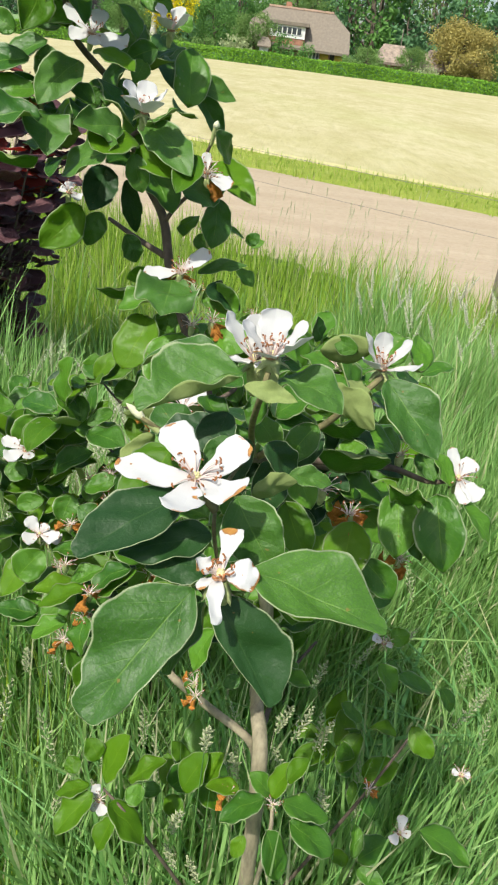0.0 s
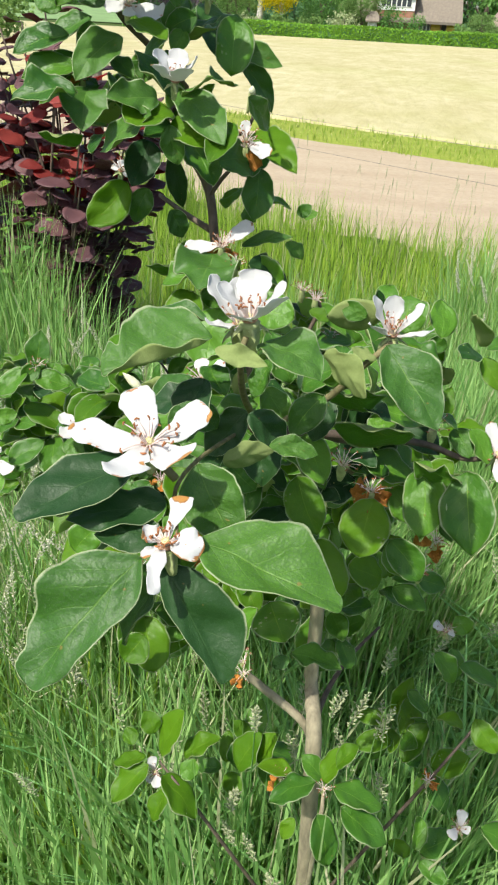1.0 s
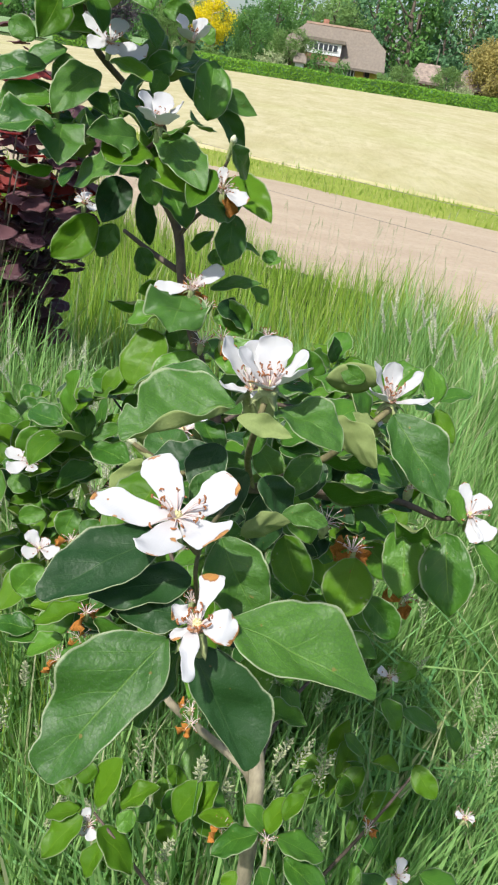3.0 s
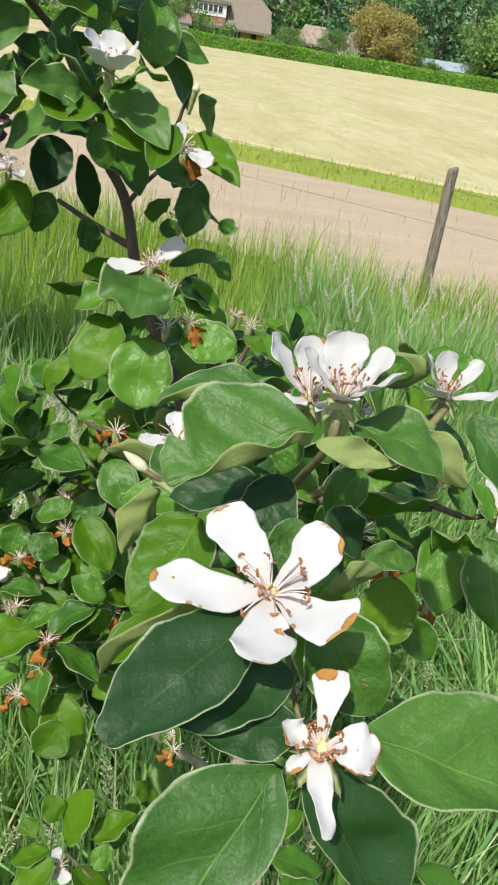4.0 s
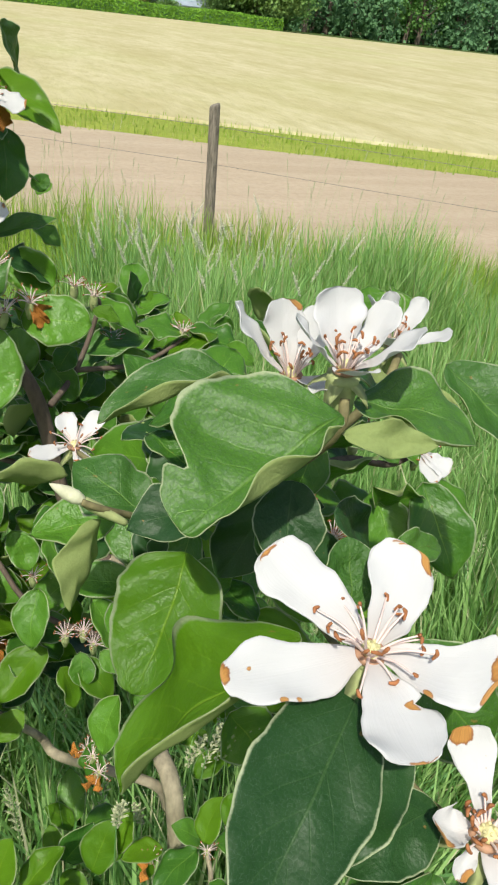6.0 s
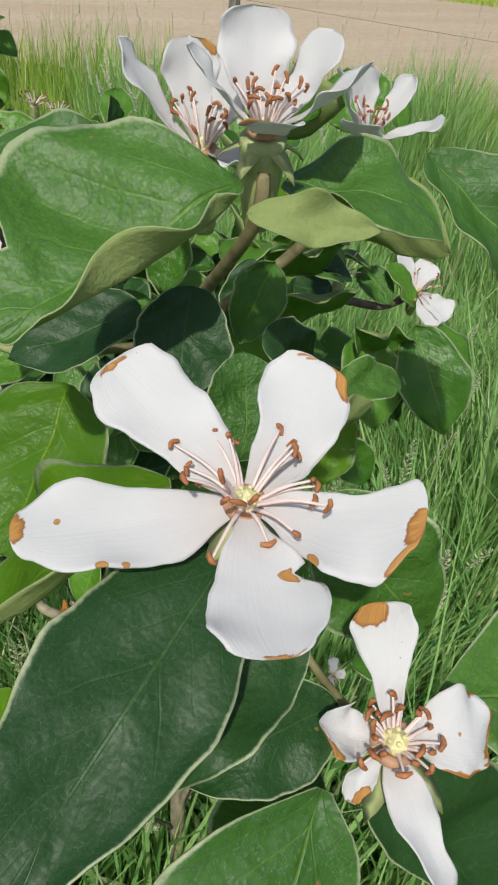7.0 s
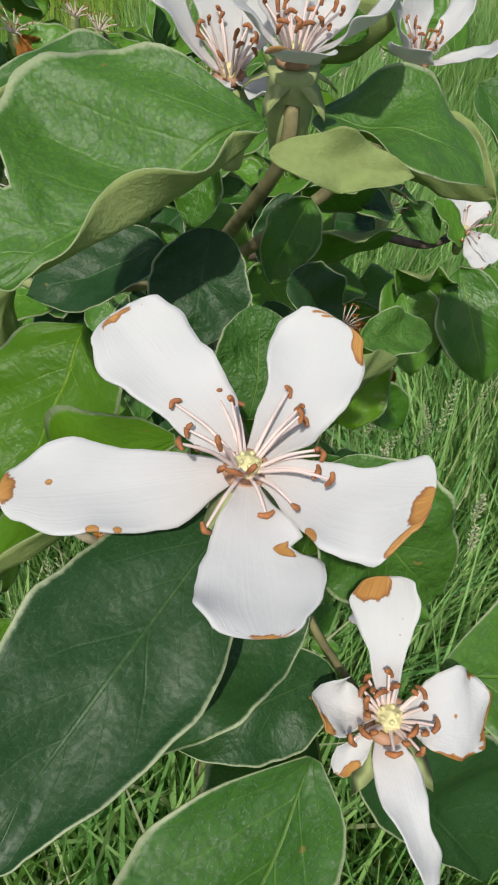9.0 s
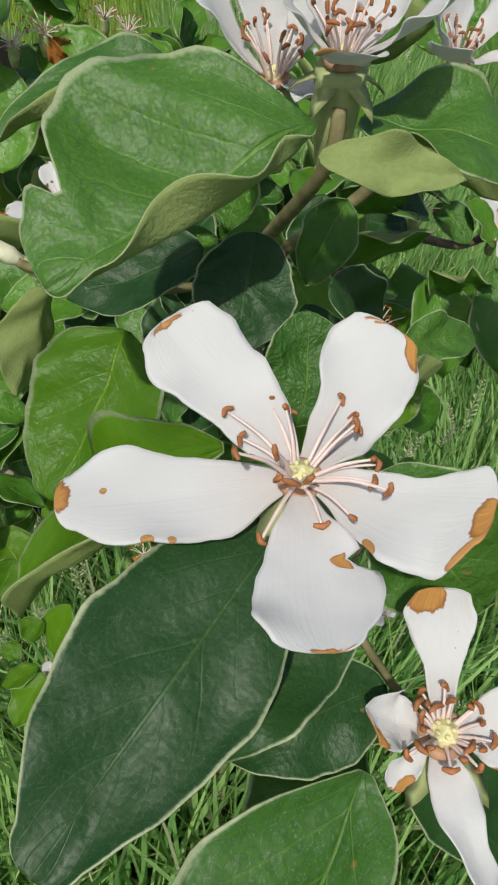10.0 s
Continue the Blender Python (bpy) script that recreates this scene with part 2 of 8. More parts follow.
m = Mat("soil_and_thatch", 0.95, 0.1)
g = m.coords("Object")
m.colour(m.mix(m.ramp(m.noise(g, 3.0, 6.0), 0.35, 0.7), (0.045, 0.070, 0.020), (0.095, 0.145, 0.035))).bump(m.noise(g, 30.0, 4.0), 0.02)
M_GROUND = m.m
m = Mat("mown_hay_field", 0.9, 0.1)
g = m.coords("Object")
streak = m.noise(m.scaled(g, (0.42, 0.14, 1.0)), 1.0, 6.0, 0.72)
tuft = m.noise(m.scaled(g, (2.4, 0.9, 1.0)), 1.0, 5.0, 0.7)
col = m.mix(m.ramp(streak, 0.35, 0.68), (0.42, 0.368, 0.195), (0.565, 0.515, 0.325))
col = m.mix(m.math("MULTIPLY", m.ramp(tuft, 0.42, 0.72), 0.75), col, (0.36, 0.32, 0.15))
col = m.mix(m.math("MULTIPLY", m.ramp(m.noise(g, 0.06, 3.0), 0.5, 0.75), 0.45), col, (0.38, 0.40, 0.14))
m.colour(col).bump(tuft, 0.08)
M_FIELD = m.m
m = Mat("sandy_track", 0.95, 0.1)
g = m.coords("Object")
col = m.mix(m.noise(m.scaled(g, (0.25, 2.2, 1)), 1.0, 5.0), (0.345, 0.265, 0.185), (0.515, 0.425, 0.315))
col = m.mix(m.math("MULTIPLY", m.ramp(m.noise(g, 14.0, 5.0, 0.7), 0.45, 0.75), 0.45), col, (0.30, 0.23, 0.15))
m.colour(col).bump(m.noise(g, 9.0, 5.0), 0.03)
M_ROAD = m.m
m = Mat("mown_verge", 0.9, 0.1)
g = m.coords("Object")
m.colour(m.mix(m.noise(m.scaled(g, (0.8, 2.5, 1)), 1.5, 5.0), (0.20, 0.27, 0.035), (0.33, 0.37, 0.08))).bump(m.noise(g, 20.0, 4.0), 0.05)
M_VERGE = m.m
M_FARFIELD = plain("green_crop_field", (0.20, 0.30, 0.13), 0.9, 0.2, 0.2, 0.1)


# ---- building helpers ----
def mesh_ob(name, verts, faces, mats, parent=None, label="", midx=None, smooth=True, uvs=None):
    me = bpy.data.meshes.new(name)
    me.from_pydata([tuple(v) for v in verts], [], [tuple(f) for f in faces])
    for mt in mats if isinstance(mats, (list, tuple)) else (mats,):
        me.materials.append(mt)
    if midx is not None:
        me.polygons.foreach_set("material_index", np.asarray(midx, dtype=np.int32))
    if smooth:
        me.polygons.foreach_set("use_smooth", np.ones(len(me.polygons), dtype=bool))
    if uvs is not None:
        lay = me.uv_layers.new(name="UVMap")
        vi = np.empty(len(me.loops), dtype=np.int32)
        me.loops.foreach_get("vertex_index", vi)
        lay.data.foreach_set("uv", np.asarray(uvs, dtype=np.float32)[vi].ravel())
    me.update()
    ob = new(name, me)
    if parent is not None:
        ob.parent = parent
    if label:
        ob["label"] = label
    return ob


def part(name, bm, material, parent, label=""):
    me = bpy.data.meshes.new(name)
    bm.to_mesh(me)
    bm.free()
    me.materials.append(material)
    ob = new(name, me)
    ob.parent = parent
    if label:
        ob["label"] = label
    return ob


def box(bm, x0, y0, z0, x1, y1, z1, m=None):
    vs = [bm.verts.new(((x0, x1)[i], (y0, y1)[j], (z0, z1)[k])) for i in (0, 1) for j in (0, 1) for k in (0, 1)]
    for f in ((0, 1, 3, 2), (4, 6, 7, 5), (0, 4, 5, 1), (2, 3, 7, 6), (0, 2, 6, 4), (1, 5, 7, 3)):
        bm.faces.new([vs[i] for i in f])
    if m is not None:
        bmesh.ops.transform(bm, matrix=m, verts=vs)
    return vs


def tube_data(pts, radii, sides=8):
    """Verts and faces of a closed tapered tube along points, smoothed."""
    pts = [Vector(p) for p in pts]
    n = len(pts)
    fine, fr = [], []
    for i in range(n - 1):
        p0, p1, p2, p3 = pts[max(i - 1, 0)], pts[i], pts[i + 1], pts[min(i + 2, n - 1)]
        for k in range(5):
            s = k / 5
            fine.append(0.5 * ((2 * p1) + (p2 - p0) * s + (2 * p0 - 5 * p1 + 4 * p2 - p3) * s * s + (3 * p1 - p0 - 3 * p2 + p3) * s**3))
            fr.append(radii[i] + (radii[i + 1] - radii[i]) * s)
    fine.append(pts[-1])
    fr.append(radii[-1])
    vs, fs = [], []
    ref = Vector((0.3, 0.5, 0.81))
    for i, p in enumerate(fine):
        d = (fine[min(i + 1, len(fine) - 1)] - fine[max(i - 1, 0)]).normalized()
        a = d.cross(ref).normalized()
        b = d.cross(a)
        for k in range(sides):
            w = 2 * math.pi * k / sides
            vs.append(p + (a * math.cos(w) + b * math.sin(w)) * fr[i])
    for i in range(len(fine) - 1):
        for k in range(sides):
            k2 = (k + 1) % sides
            fs.append((i * sides + k, i * sides + k2, (i + 1) * sides + k2, (i + 1) * sides + k))
    fs.append(tuple(range(sides))[::-1])
    fs.append(tuple((len(fine) - 1) * sides + k for k in range(sides)))
    return vs, fs


def stem(name, pts, radii, mat, parent, label="", sides=8):
    vs, fs = tube_data(pts, radii, sides)
    return mesh_ob(name, vs, fs, mat, parent, label)


STATIONS = np.array((0.0, 0.12, 0.27, 0.45, 0.63, 0.80, 0.93))


def outline(u, w):
    """A smooth half width through the values w at STATIONS, rounded off at the tip."""
    w = np.asarray(w, float)
    g = np.gradient(w, STATIONS)
    i = np.clip(np.searchsorted(STATIONS, u, side="right") - 1, 0, 5)
    d = STATIONS[i + 1] - STATIONS[i]
    s = np.clip((u - STATIONS[i]) / d, 0, 1)
    y = (2 * s**3 - 3 * s**2 + 1) * w[i] + (s**3 - 2 * s**2 + s) * d * g[i] + (3 * s**2 - 2 * s**3) * w[i + 1] + (s**3 - s**2) * d * g[i + 1]
    return np.maximum(y, 0.003) * np.sqrt(np.clip(1 - np.clip((u - 0.93) / 0.07, 0, 1) ** 2, 0, 1))


def blade_data(kind, width, fold, curl, wave, seed, nu, nv, thick=0.004, notch=0.0, twist=0.0, flip=0.0, notch_at=0.78, bow=0.0, rag=0.045, halves=None, crease=None, notch_w=0.055):
    """A leaf or petal of length 1 along +y, upper side +z: two sheets and a rim. width: across / length.
    halves: the half widths of both sides at STATIONS, for an outline of its own. crease: where flip bends one side up."""
    rnd = random.Random(seed)
    u = np.linspace(0, 1, nu + 1)
    v = np.linspace(-1, 1, nv + 1)
    if kind == "leaf":
        prof = u**0.56 * np.clip(1 - u**1.95, 0, 1) ** 0.95
    elif kind == "ovate":
        prof = u**0.50 * np.clip(1 - u**1.25, 0, 1) ** 0.80
    elif kind == "round":
        prof = u**0.46 * np.clip(1 - u**2.6, 0, 1) ** 0.74
    else:  # petal: clawed at the base, broad beyond the middle
        prof = (0.13 + 0.87 * np.clip((u - 0.03) / 0.62, 0, 1) ** 0.75) * np.clip(1 - np.clip((u - 0.55) / 0.45, 0, 1) ** 4.5, 0, 1) ** 0.5
    prof = prof / prof.max()
    if halves:
        u = 1 - (1 - np.linspace(0, 1, nu + 1)) ** 1.5
    ph = [rnd.uniform(0, 6.28) for _ in range(8)]
    k1, k2 = rnd.uniform(1.2, 2.0), rnd.uniform(2.2, 3.4)
    U, V = np.meshgrid(u, v, indexing="ij")
    side = np.where(V < 0, 0, 1)
    ragged = 1 + rag * np.sin(9 * U + np.where(side, ph[0], ph[1])) + 0.45 * rag * np.sin(23 * U + np.where(side, ph[2], ph[3])) + 0.25 * rag * np.sin(47 * U + np.where(side, ph[3], ph[1]))
    if notch:
        ragged = ragged - abs(notch) * np.exp(-(((U - notch_at) / notch_w) ** 2)) * (side if notch > 0 else 1 - side)
    hw = 0.5 * width * prof[:, None] * ragged
    if halves:
        hw = np.where(side, outline(u, halves[1])[:, None], outline(u, halves[0])[:, None]) * ragged
    av = np.abs(V)
    x = V * hw * np.cos(fold * (0.45 + 0.55 * av)) + bow * 4 * U * (1 - U)
    z = av * hw * np.sin(fold * (0.45 + 0.55 * av) * 0.9)
    edge = av**2.2
    wv = np.sin(2 * np.pi * k1 * U + np.where(side, ph[4], ph[5])) + 0.5 * np.sin(2 * np.pi * k2 * U + np.where(side, ph[6], ph[7]))
    z = z + wave * hw * edge * wv
    if flip:  # one half turns up, showing the felted underside
        turn = abs(flip) * 1.57 * (0.78 + 0.22 * np.sin(13 * U + 0.4)) * np.where(side == (1 if flip > 0 else 0), 1.0, 0.0) * np.clip(np.sin(np.pi * U) * 2.2, 0, 1)
        over = np.clip(av - (crease or 0.46), 0, 1)
        x = x - np.sign(V) * hw * over * (1 - np.cos(turn))
        z = z + hw * over * np.sin(turn)
    z = z + 0.012 * np.sin(7 * U + ph[0]) * (1 - av)
    if kind != "petal":  # blistered blade between the veins
        z = z + hw * (0.10 * np.sin(6.5 * U + ph[2]) * np.cos(2.4 * V + ph[3]) + 0.045 * np.sin(15 * U - 5 * av + ph[6]))
    # twist along the length, then bend
    tw = twist * U
    x, z = x * np.cos(tw) - z * np.sin(tw), x * np.sin(tw) + z * np.cos(tw)
    if abs(curl) > 1e-4:
        r = 1 / curl
        ang = U * curl
        y, z = (r - z) * np.sin(ang), r - (r - z) * np.cos(ang)
    else:
        y = U.copy()
    P = np.stack([x, y, z], -1)
    base, tip = P[0, nv // 2].copy(), P[-1, nv // 2].copy()
    P -= base
    d = tip - base
    ln = np.hypot(d[1], d[2])
    c, s = d[1] / ln, d[2] / ln
    P = np.stack([P[..., 0], P[..., 1] * c + P[..., 2] * s, -P[..., 1] * s + P[..., 2] * c], -1) / ln
    du = np.gradient(P, axis=0)
    dv = np.gradient(P, axis=1)
    N = np.cross(dv, du)
    N /= np.linalg.norm(N, axis=-1, keepdims=True) + 1e-9
    lo = P - N * thick
    a, b = nu + 1, nv + 1
    verts = np.concatenate([P.reshape(-1, 3), lo.reshape(-1, 3)])
    uv = np.stack([U, V * 0.5 + 0.5], -1).reshape(-1, 2)
    uvs = np.concatenate([uv, uv])
    idx = np.arange(a * b).reshape(a, b)
    q = np.stack([idx[:-1, :-1], idx[:-1, 1:], idx[1:, 1:], idx[1:, :-1]], -1).reshape(-1, 4)
    low = q[:, ::-1] + a * b
    ring = np.concatenate([idx[:, 0], idx[-1, 1:], idx[::-1, -1][1:], idx[0, ::-1][1:]])
    rim = np.stack([ring[:-1], ring[1:], ring[1:] + a * b, ring[:-1] + a * b], -1)
    faces = np.concatenate([q, low, rim])
    mi = np.concatenate([np.zeros(len(q)), np.ones(len(low)), np.full(len(rim), 2)]).astype(np.int32)
    return verts, faces, mi, uvs


def blade_mesh(name, mats, *args, **kw):
    verts, faces, mi, uvs = blade_data(*args, **kw)
    me = bpy.data.meshes.new(name)
    me.from_pydata(verts.tolist(), [], faces.tolist())
    for mt in mats:
        me.materials.append(mt)
    me.polygons.foreach_set("material_index", mi)
    me.polygons.foreach_set("use_smooth", np.ones(len(faces), dtype=bool))
    lay = me.uv_layers.new(name="UVMap")
    vi = np.empty(len(me.loops), dtype=np.int32)
    me.loops.foreach_get("vertex_index", vi)
    lay.data.foreach_set("uv", uvs[vi].astype(np.float32).ravel())
    me.update()
    return me


class Joined:
    """Gathers many small pieces into one mesh."""

    def __init__(self):
        self.v, self.f, self.m, self.uv, self.mats, self.n, self.known = [], [], [], [], [], 0, {}

    def add(self, me, mt):
        if me.name not in self.known:
            co = np.empty(len(me.vertices) * 3)
            me.vertices.foreach_get("co", co)
            vi = np.empty(len(me.loops), dtype=np.int32)
            me.loops.foreach_get("vertex_index", vi)
            mi = np.empty(len(me.polygons), dtype=np.int32)
            me.polygons.foreach_get("material_index", mi)
            uv = np.empty(len(me.loops) * 2)
            me.uv_layers[0].data.foreach_get("uv", uv)
            slots = []
            for mat in me.materials:
                if mat not in self.mats:
                    self.mats.append(mat)
                slots.append(self.mats.index(mat))
            self.known[me.name] = (co.reshape(-1, 3), vi.reshape(-1, 4), np.array(slots)[mi], uv)
        co, quads, mi, uv = self.known[me.name]
        r = np.array(mt)
        self.v.append(co @ r[:3, :3].T + r[:3, 3])
        self.f.append(quads + self.n)
        self.m.append(mi)
        self.uv.append(uv)
        self.n += len(co)

    def build(self, name, parent, label):
        q, v = np.concatenate(self.f).astype(np.int32), np.concatenate(self.v)
        me = bpy.data.meshes.new(name)
        me.vertices.add(len(v))
        me.vertices.foreach_set("co", v.ravel())
        me.loops.add(q.size)
        me.loops.foreach_set("vertex_index", q.ravel())
        me.polygons.add(len(q))
        me.polygons.foreach_set("loop_start", np.arange(0, q.size, 4, dtype=np.int32))
        me.polygons.foreach_set("loop_total", np.full(len(q), 4, dtype=np.int32))
        for mat in self.mats:
            me.materials.append(mat)
        me.polygons.foreach_set("material_index", np.concatenate(self.m).astype(np.int32))
        me.polygons.foreach_set("use_smooth", np.ones(len(q), dtype=bool))
        me.uv_layers.new(name="UVMap").data.foreach_set("uv", np.concatenate(self.uv).astype(np.float32))
        me.update(calc_edges=True)
        ob = new(name, me)
        ob.parent = parent
        return tagged(ob, label, kind="stuff")


def axes_matrix(base, y, z, sx, sy, sz):
    y = Vector(y).normalized()
    z = Vector(z)
    z = (z - y * z.dot(y)).normalized()
    x = y.cross(z)
    mt = Matrix((x * sx, y * sy, z * sz)).transposed().to_4x4()
    mt.translation = Vector(base)
    return mt


def thing(name, label, category, group="", at=(0, 0, 0)):
    ob = new(name)
    ob.empty_display_size = 0.05
    ob.location = at
    return tagged(ob, label, category, group)

# ---- land: one ground sheet, track, verge, hay field ----
def sheet(name, xs, ys, zf, mat, label, category):
    vs = [(x, y, zf(x, y)) for y in ys for x in xs]
    w = len(xs)
    fs = [(j * w + i, j * w + i + 1, (j + 1) * w + i + 1, (j + 1) * w + i) for j in range(len(ys) - 1) for i in range(w - 1)]
    return tagged(mesh_ob(name, vs, fs, mat), label, category, kind="structure")


def lumps(x, y):
    return 0.03 * noise.noise((x * 0.9, y * 0.9, 0.0)) - 0.045 if abs(x) < 15 and -5 < y < 16 else -0.045


gx = [-1500, -600, -200, -60, -25] + [-15 + i * 0.5 for i in range(61)] + [25, 60, 200, 600, 1500]
gy = [-600, -100, -20] + [-5 + i * 0.5 for i in range(43)] + [25, 50, 110, 250, 600, 2500]
sheet("ground", gx, gy, lambda x, y: lumps(x, y), M_GROUND, "rough green meadow ground under long grass", "ground")

# the track runs slantwise past the meadow: along LANE, across LANE_N
LANE = Vector((1, -0.47, 0)).normalized()
LANE_N = Vector((0.47, 1, 0)).normalized()
LANE_O = Vector((0.9, 10.35, 0))


def strip(name, a, b, z, mat, label, category, reach=(-60, 60), steps=120, rough=0.12):
    vs, fs = [], []
    for i in range(steps + 1):
        s = reach[0] + (reach[1] - reach[0]) * i / steps
        for k in range(7):
            w = a + (b - a) * k / 6
            if k in (0, 6):
                w += rough * noise.noise((s * 0.8, w * 3, 5.0)) * 2
            p = LANE_O + LANE * s + LANE_N * w
            vs.append((p.x, p.y, z + 0.012 * noise.noise((p.x * 1.5, p.y * 1.5, 2.0)) - (0.05 if k in (0, 6) else 0.0)))
    for i in range(steps):
        for k in range(6):
            fs.append((i * 7 + k, (i + 1) * 7 + k, (i + 1) * 7 + k + 1, i * 7 + k + 1)[::-1])
    return tagged(mesh_ob(name, vs, fs, mat), label, category, kind="structure")


strip("road", -4.6, 0.75, 0.0, M_ROAD, "pale sandy farm track with faint wheel ruts", "track")
strip("verge", 0.0, 1.9, 0.016, M_VERGE, "narrow mown green grass verge beside the track", "verge")
# hay field, from the verge to the hedge
fx = [-400, -200, -120] + [-80 + i * 4 for i in range(41)] + [120, 200, 400]
vs, fs = [], []
for j in range(31):
    f = (max(j - 1, 0) / 29) ** 2
    for x in fx:
        y0 = LANE_O.y - (x - LANE_O.x) * 0.47 + 1.85
        y0 = max(y0, -30.0)
        y1 = 99.0 + 0.06 * x
        y = y0 + (y1 - y0) * f
        vs.append((x, y, -0.06 if j == 0 else 0.055 + 0.025 * noise.noise((x * 0.15, y * 0.15, 7.0))))
w = len(fx)
fs = [(j * w + i, j * w + i + 1, (j + 1) * w + i + 1, (j + 1) * w + i) for j in range(30) for i in range(w - 1)]
tagged(mesh_ob("field", vs, fs, M_FIELD), "pale straw-coloured mown hay field", "field", kind="structure")
vs = [(-500, 122, 0.10), (-42, 128, 0.10), (-60, 330, 3.5), (-700, 330, 3.5)]
tagged(mesh_ob("far_field", vs, [(0, 1, 2, 3)], M_FARFIELD), "green crop field beyond the hay field", "field", kind="structure")

# ---- fence ----
M_POST = plain("weathered_post", (0.20, 0.17, 0.135), 0.9, 0.5, 18, relief=0.004, stretch=(6, 6, 0.8))
M_WIRE = plain("fence_wire", (0.22, 0.20, 0.18), 0.6, 0.2, 80)


def fence_post(x, y, h, r, lean):
    t = thing("fence_post", "weathered grey wooden fence post in long grass", "post", "fence posts along the track", (x, y, 0))
    bm = bmesh.new()
    rings = []
    for z in (-0.1, 0.15, 0.4, 0.65, h - 0.012, h):
        rr = r * (1 - 0.08 * z) * (0.86 if z == h else 1)
        rings.append([bm.verts.new((rr * math.cos(a) * (1 + 0.07 * noise.noise((a * 2, z * 3, x))) + lean * z, rr * math.sin(a), z + (0.012 * math.cos(a) if z > h - 0.02 else 0))) for a in [i * math.pi / 6 for i in range(12)]])
    for a, b in zip(rings, rings[1:]):
        for i in range(12):
            bm.faces.new((a[i], a[(i + 1) % 12], b[(i + 1) % 12], b[i]))
    bm.faces.new(rings[-1])
    part("post", bm, M_POST, t)
    return t


POSTS = [(1.55, 5.0, 0.905, 0.038, -0.022), (-3.3, 8.6, 0.95, 0.06, 0.02), (-7.85, 12.1, 0.66, 0.13, 0.02), (-7.25, 12.5, 0.5, 0.06, -0.02), (5.6, 2.2, 0.95, 0.045, 0.01)]
for p in POSTS:
    fence_post(*p)
wires = thing("fence_wire", "thin rusty wire strung between the fence posts", "wire")
for z in (0.55, 0.78):
    for a, b in (((5.6, 2.2), (1.55, 5.0)), ((1.55, 5.0), (-3.3, 8.6)), ((-3.3, 8.6), (-7.25, 12.5))):
        mid = ((a[0] + b[0]) / 2, (a[1] + b[1]) / 2, z - 0.03)
        stem("wire", [(a[0], a[1] - 0.045, z), mid, (b[0], b[1] - 0.045, z)], [0.0016] * 3, M_WIRE, wires, sides=5)


# ---- grass ----
def grass(name, regions, mat, label, seed, seg=3, lean_by=(0.03, 0.34)):
    """Many curved blades in one mesh. regions: x0, x1, y0, y1, blades, height, spread of height, width, where to keep them.
    lean_by: how far tips lean out, as a share of the height."""
    rs = np.random.RandomState(seed)
    P, Q = [], []
    base = 0
    for x0, x1, y0, y1, n, h, dh, wd, keep in regions:
        x, y = rs.uniform(x0, x1, n), rs.uniform(y0, y1, n)
        if keep is not None:
            ok = keep(x, y)
            x, y = x[ok], y[ok]
            n = len(x)
        clump = 0.66 + 0.6 * (np.sin(x * 5.1 + 1.3 * np.sin(y * 3.7)) * np.sin(y * 4.3 + x) * 0.5 + 0.5)
        H = h * (1 + dh * rs.uniform(-1, 0.8, n)) * clump
        az = rs.uniform(0, 2 * np.pi, n)
        lean = rs.uniform(*lean_by, n) * H
        lean = np.where(rs.uniform(0, 1, n) < 0.2, lean * 1.7, lean)
        dx, dy = np.cos(az), np.sin(az)
        ta = az + np.pi / 2 + rs.uniform(-0.9, 0.9, n)
        W = wd * rs.uniform(0.55, 1.4, n)
        rows = []
        for k in range(seg + 1):
            s = k / seg
            cx, cy = x + dx * lean * s**2, y + dy * lean * s**2
            cz = H * (s - 0.42 * s**3 * (lean / H) ** 1.5)
            ww = W * (1 - s) ** 0.7 * 0.5
            if k < seg:
                rows.append(np.stack([cx - np.cos(ta) * ww, cy - np.sin(ta) * ww, cz], -1))
                rows.append(np.stack([cx + np.cos(ta) * ww, cy + np.sin(ta) * ww, cz], -1))
            else:
                rows.append(np.stack([cx, cy, cz], -1))
        V = np.stack(rows, 1)
        nv = V.shape[1]
        P.append(V.reshape(-1, 3))
        st = base + np.arange(n)[:, None] * nv
        tri = []
        for k in range(seg - 1):
            tri += [[2 * k, 2 * k + 1, 2 * k + 3], [2 * k, 2 * k + 3, 2 * k + 2]]
        tri.append([2 * seg - 2, 2 * seg - 1, 2 * seg])
        Q.append((st[:, None, :] + np.array(tri)[None]).reshape(-1, 3))
        base += n * nv
    P, Q = np.concatenate(P).astype(np.float32), np.concatenate(Q).astype(np.int32)
    me = bpy.data.meshes.new(name)
    me.vertices.add(len(P))
    me.vertices.foreach_set("co", P.ravel())
    me.loops.add(Q.size)
    me.loops.foreach_set("vertex_index", Q.ravel())
    me.polygons.add(len(Q))
    me.polygons.foreach_set("loop_start", np.arange(0, Q.size, 3, dtype=np.int32))
    me.polygons.foreach_set("loop_total", np.full(len(Q), 3, dtype=np.int32))
    me.materials.append(mat)
    me.update(calc_edges=True)
    return tagged(new(name, me), label, "grass", kind="stuff")


def meadow_side(x, y):
    """True on the meadow's side of the track."""
    return (y - LANE_O.y) + (x - LANE_O.x) * 0.47 < -4.55 * 1.105


def clear_eye(x, y):
    return (np.hypot(x, y - 0.1) > 0.16) & meadow_side(x, y)


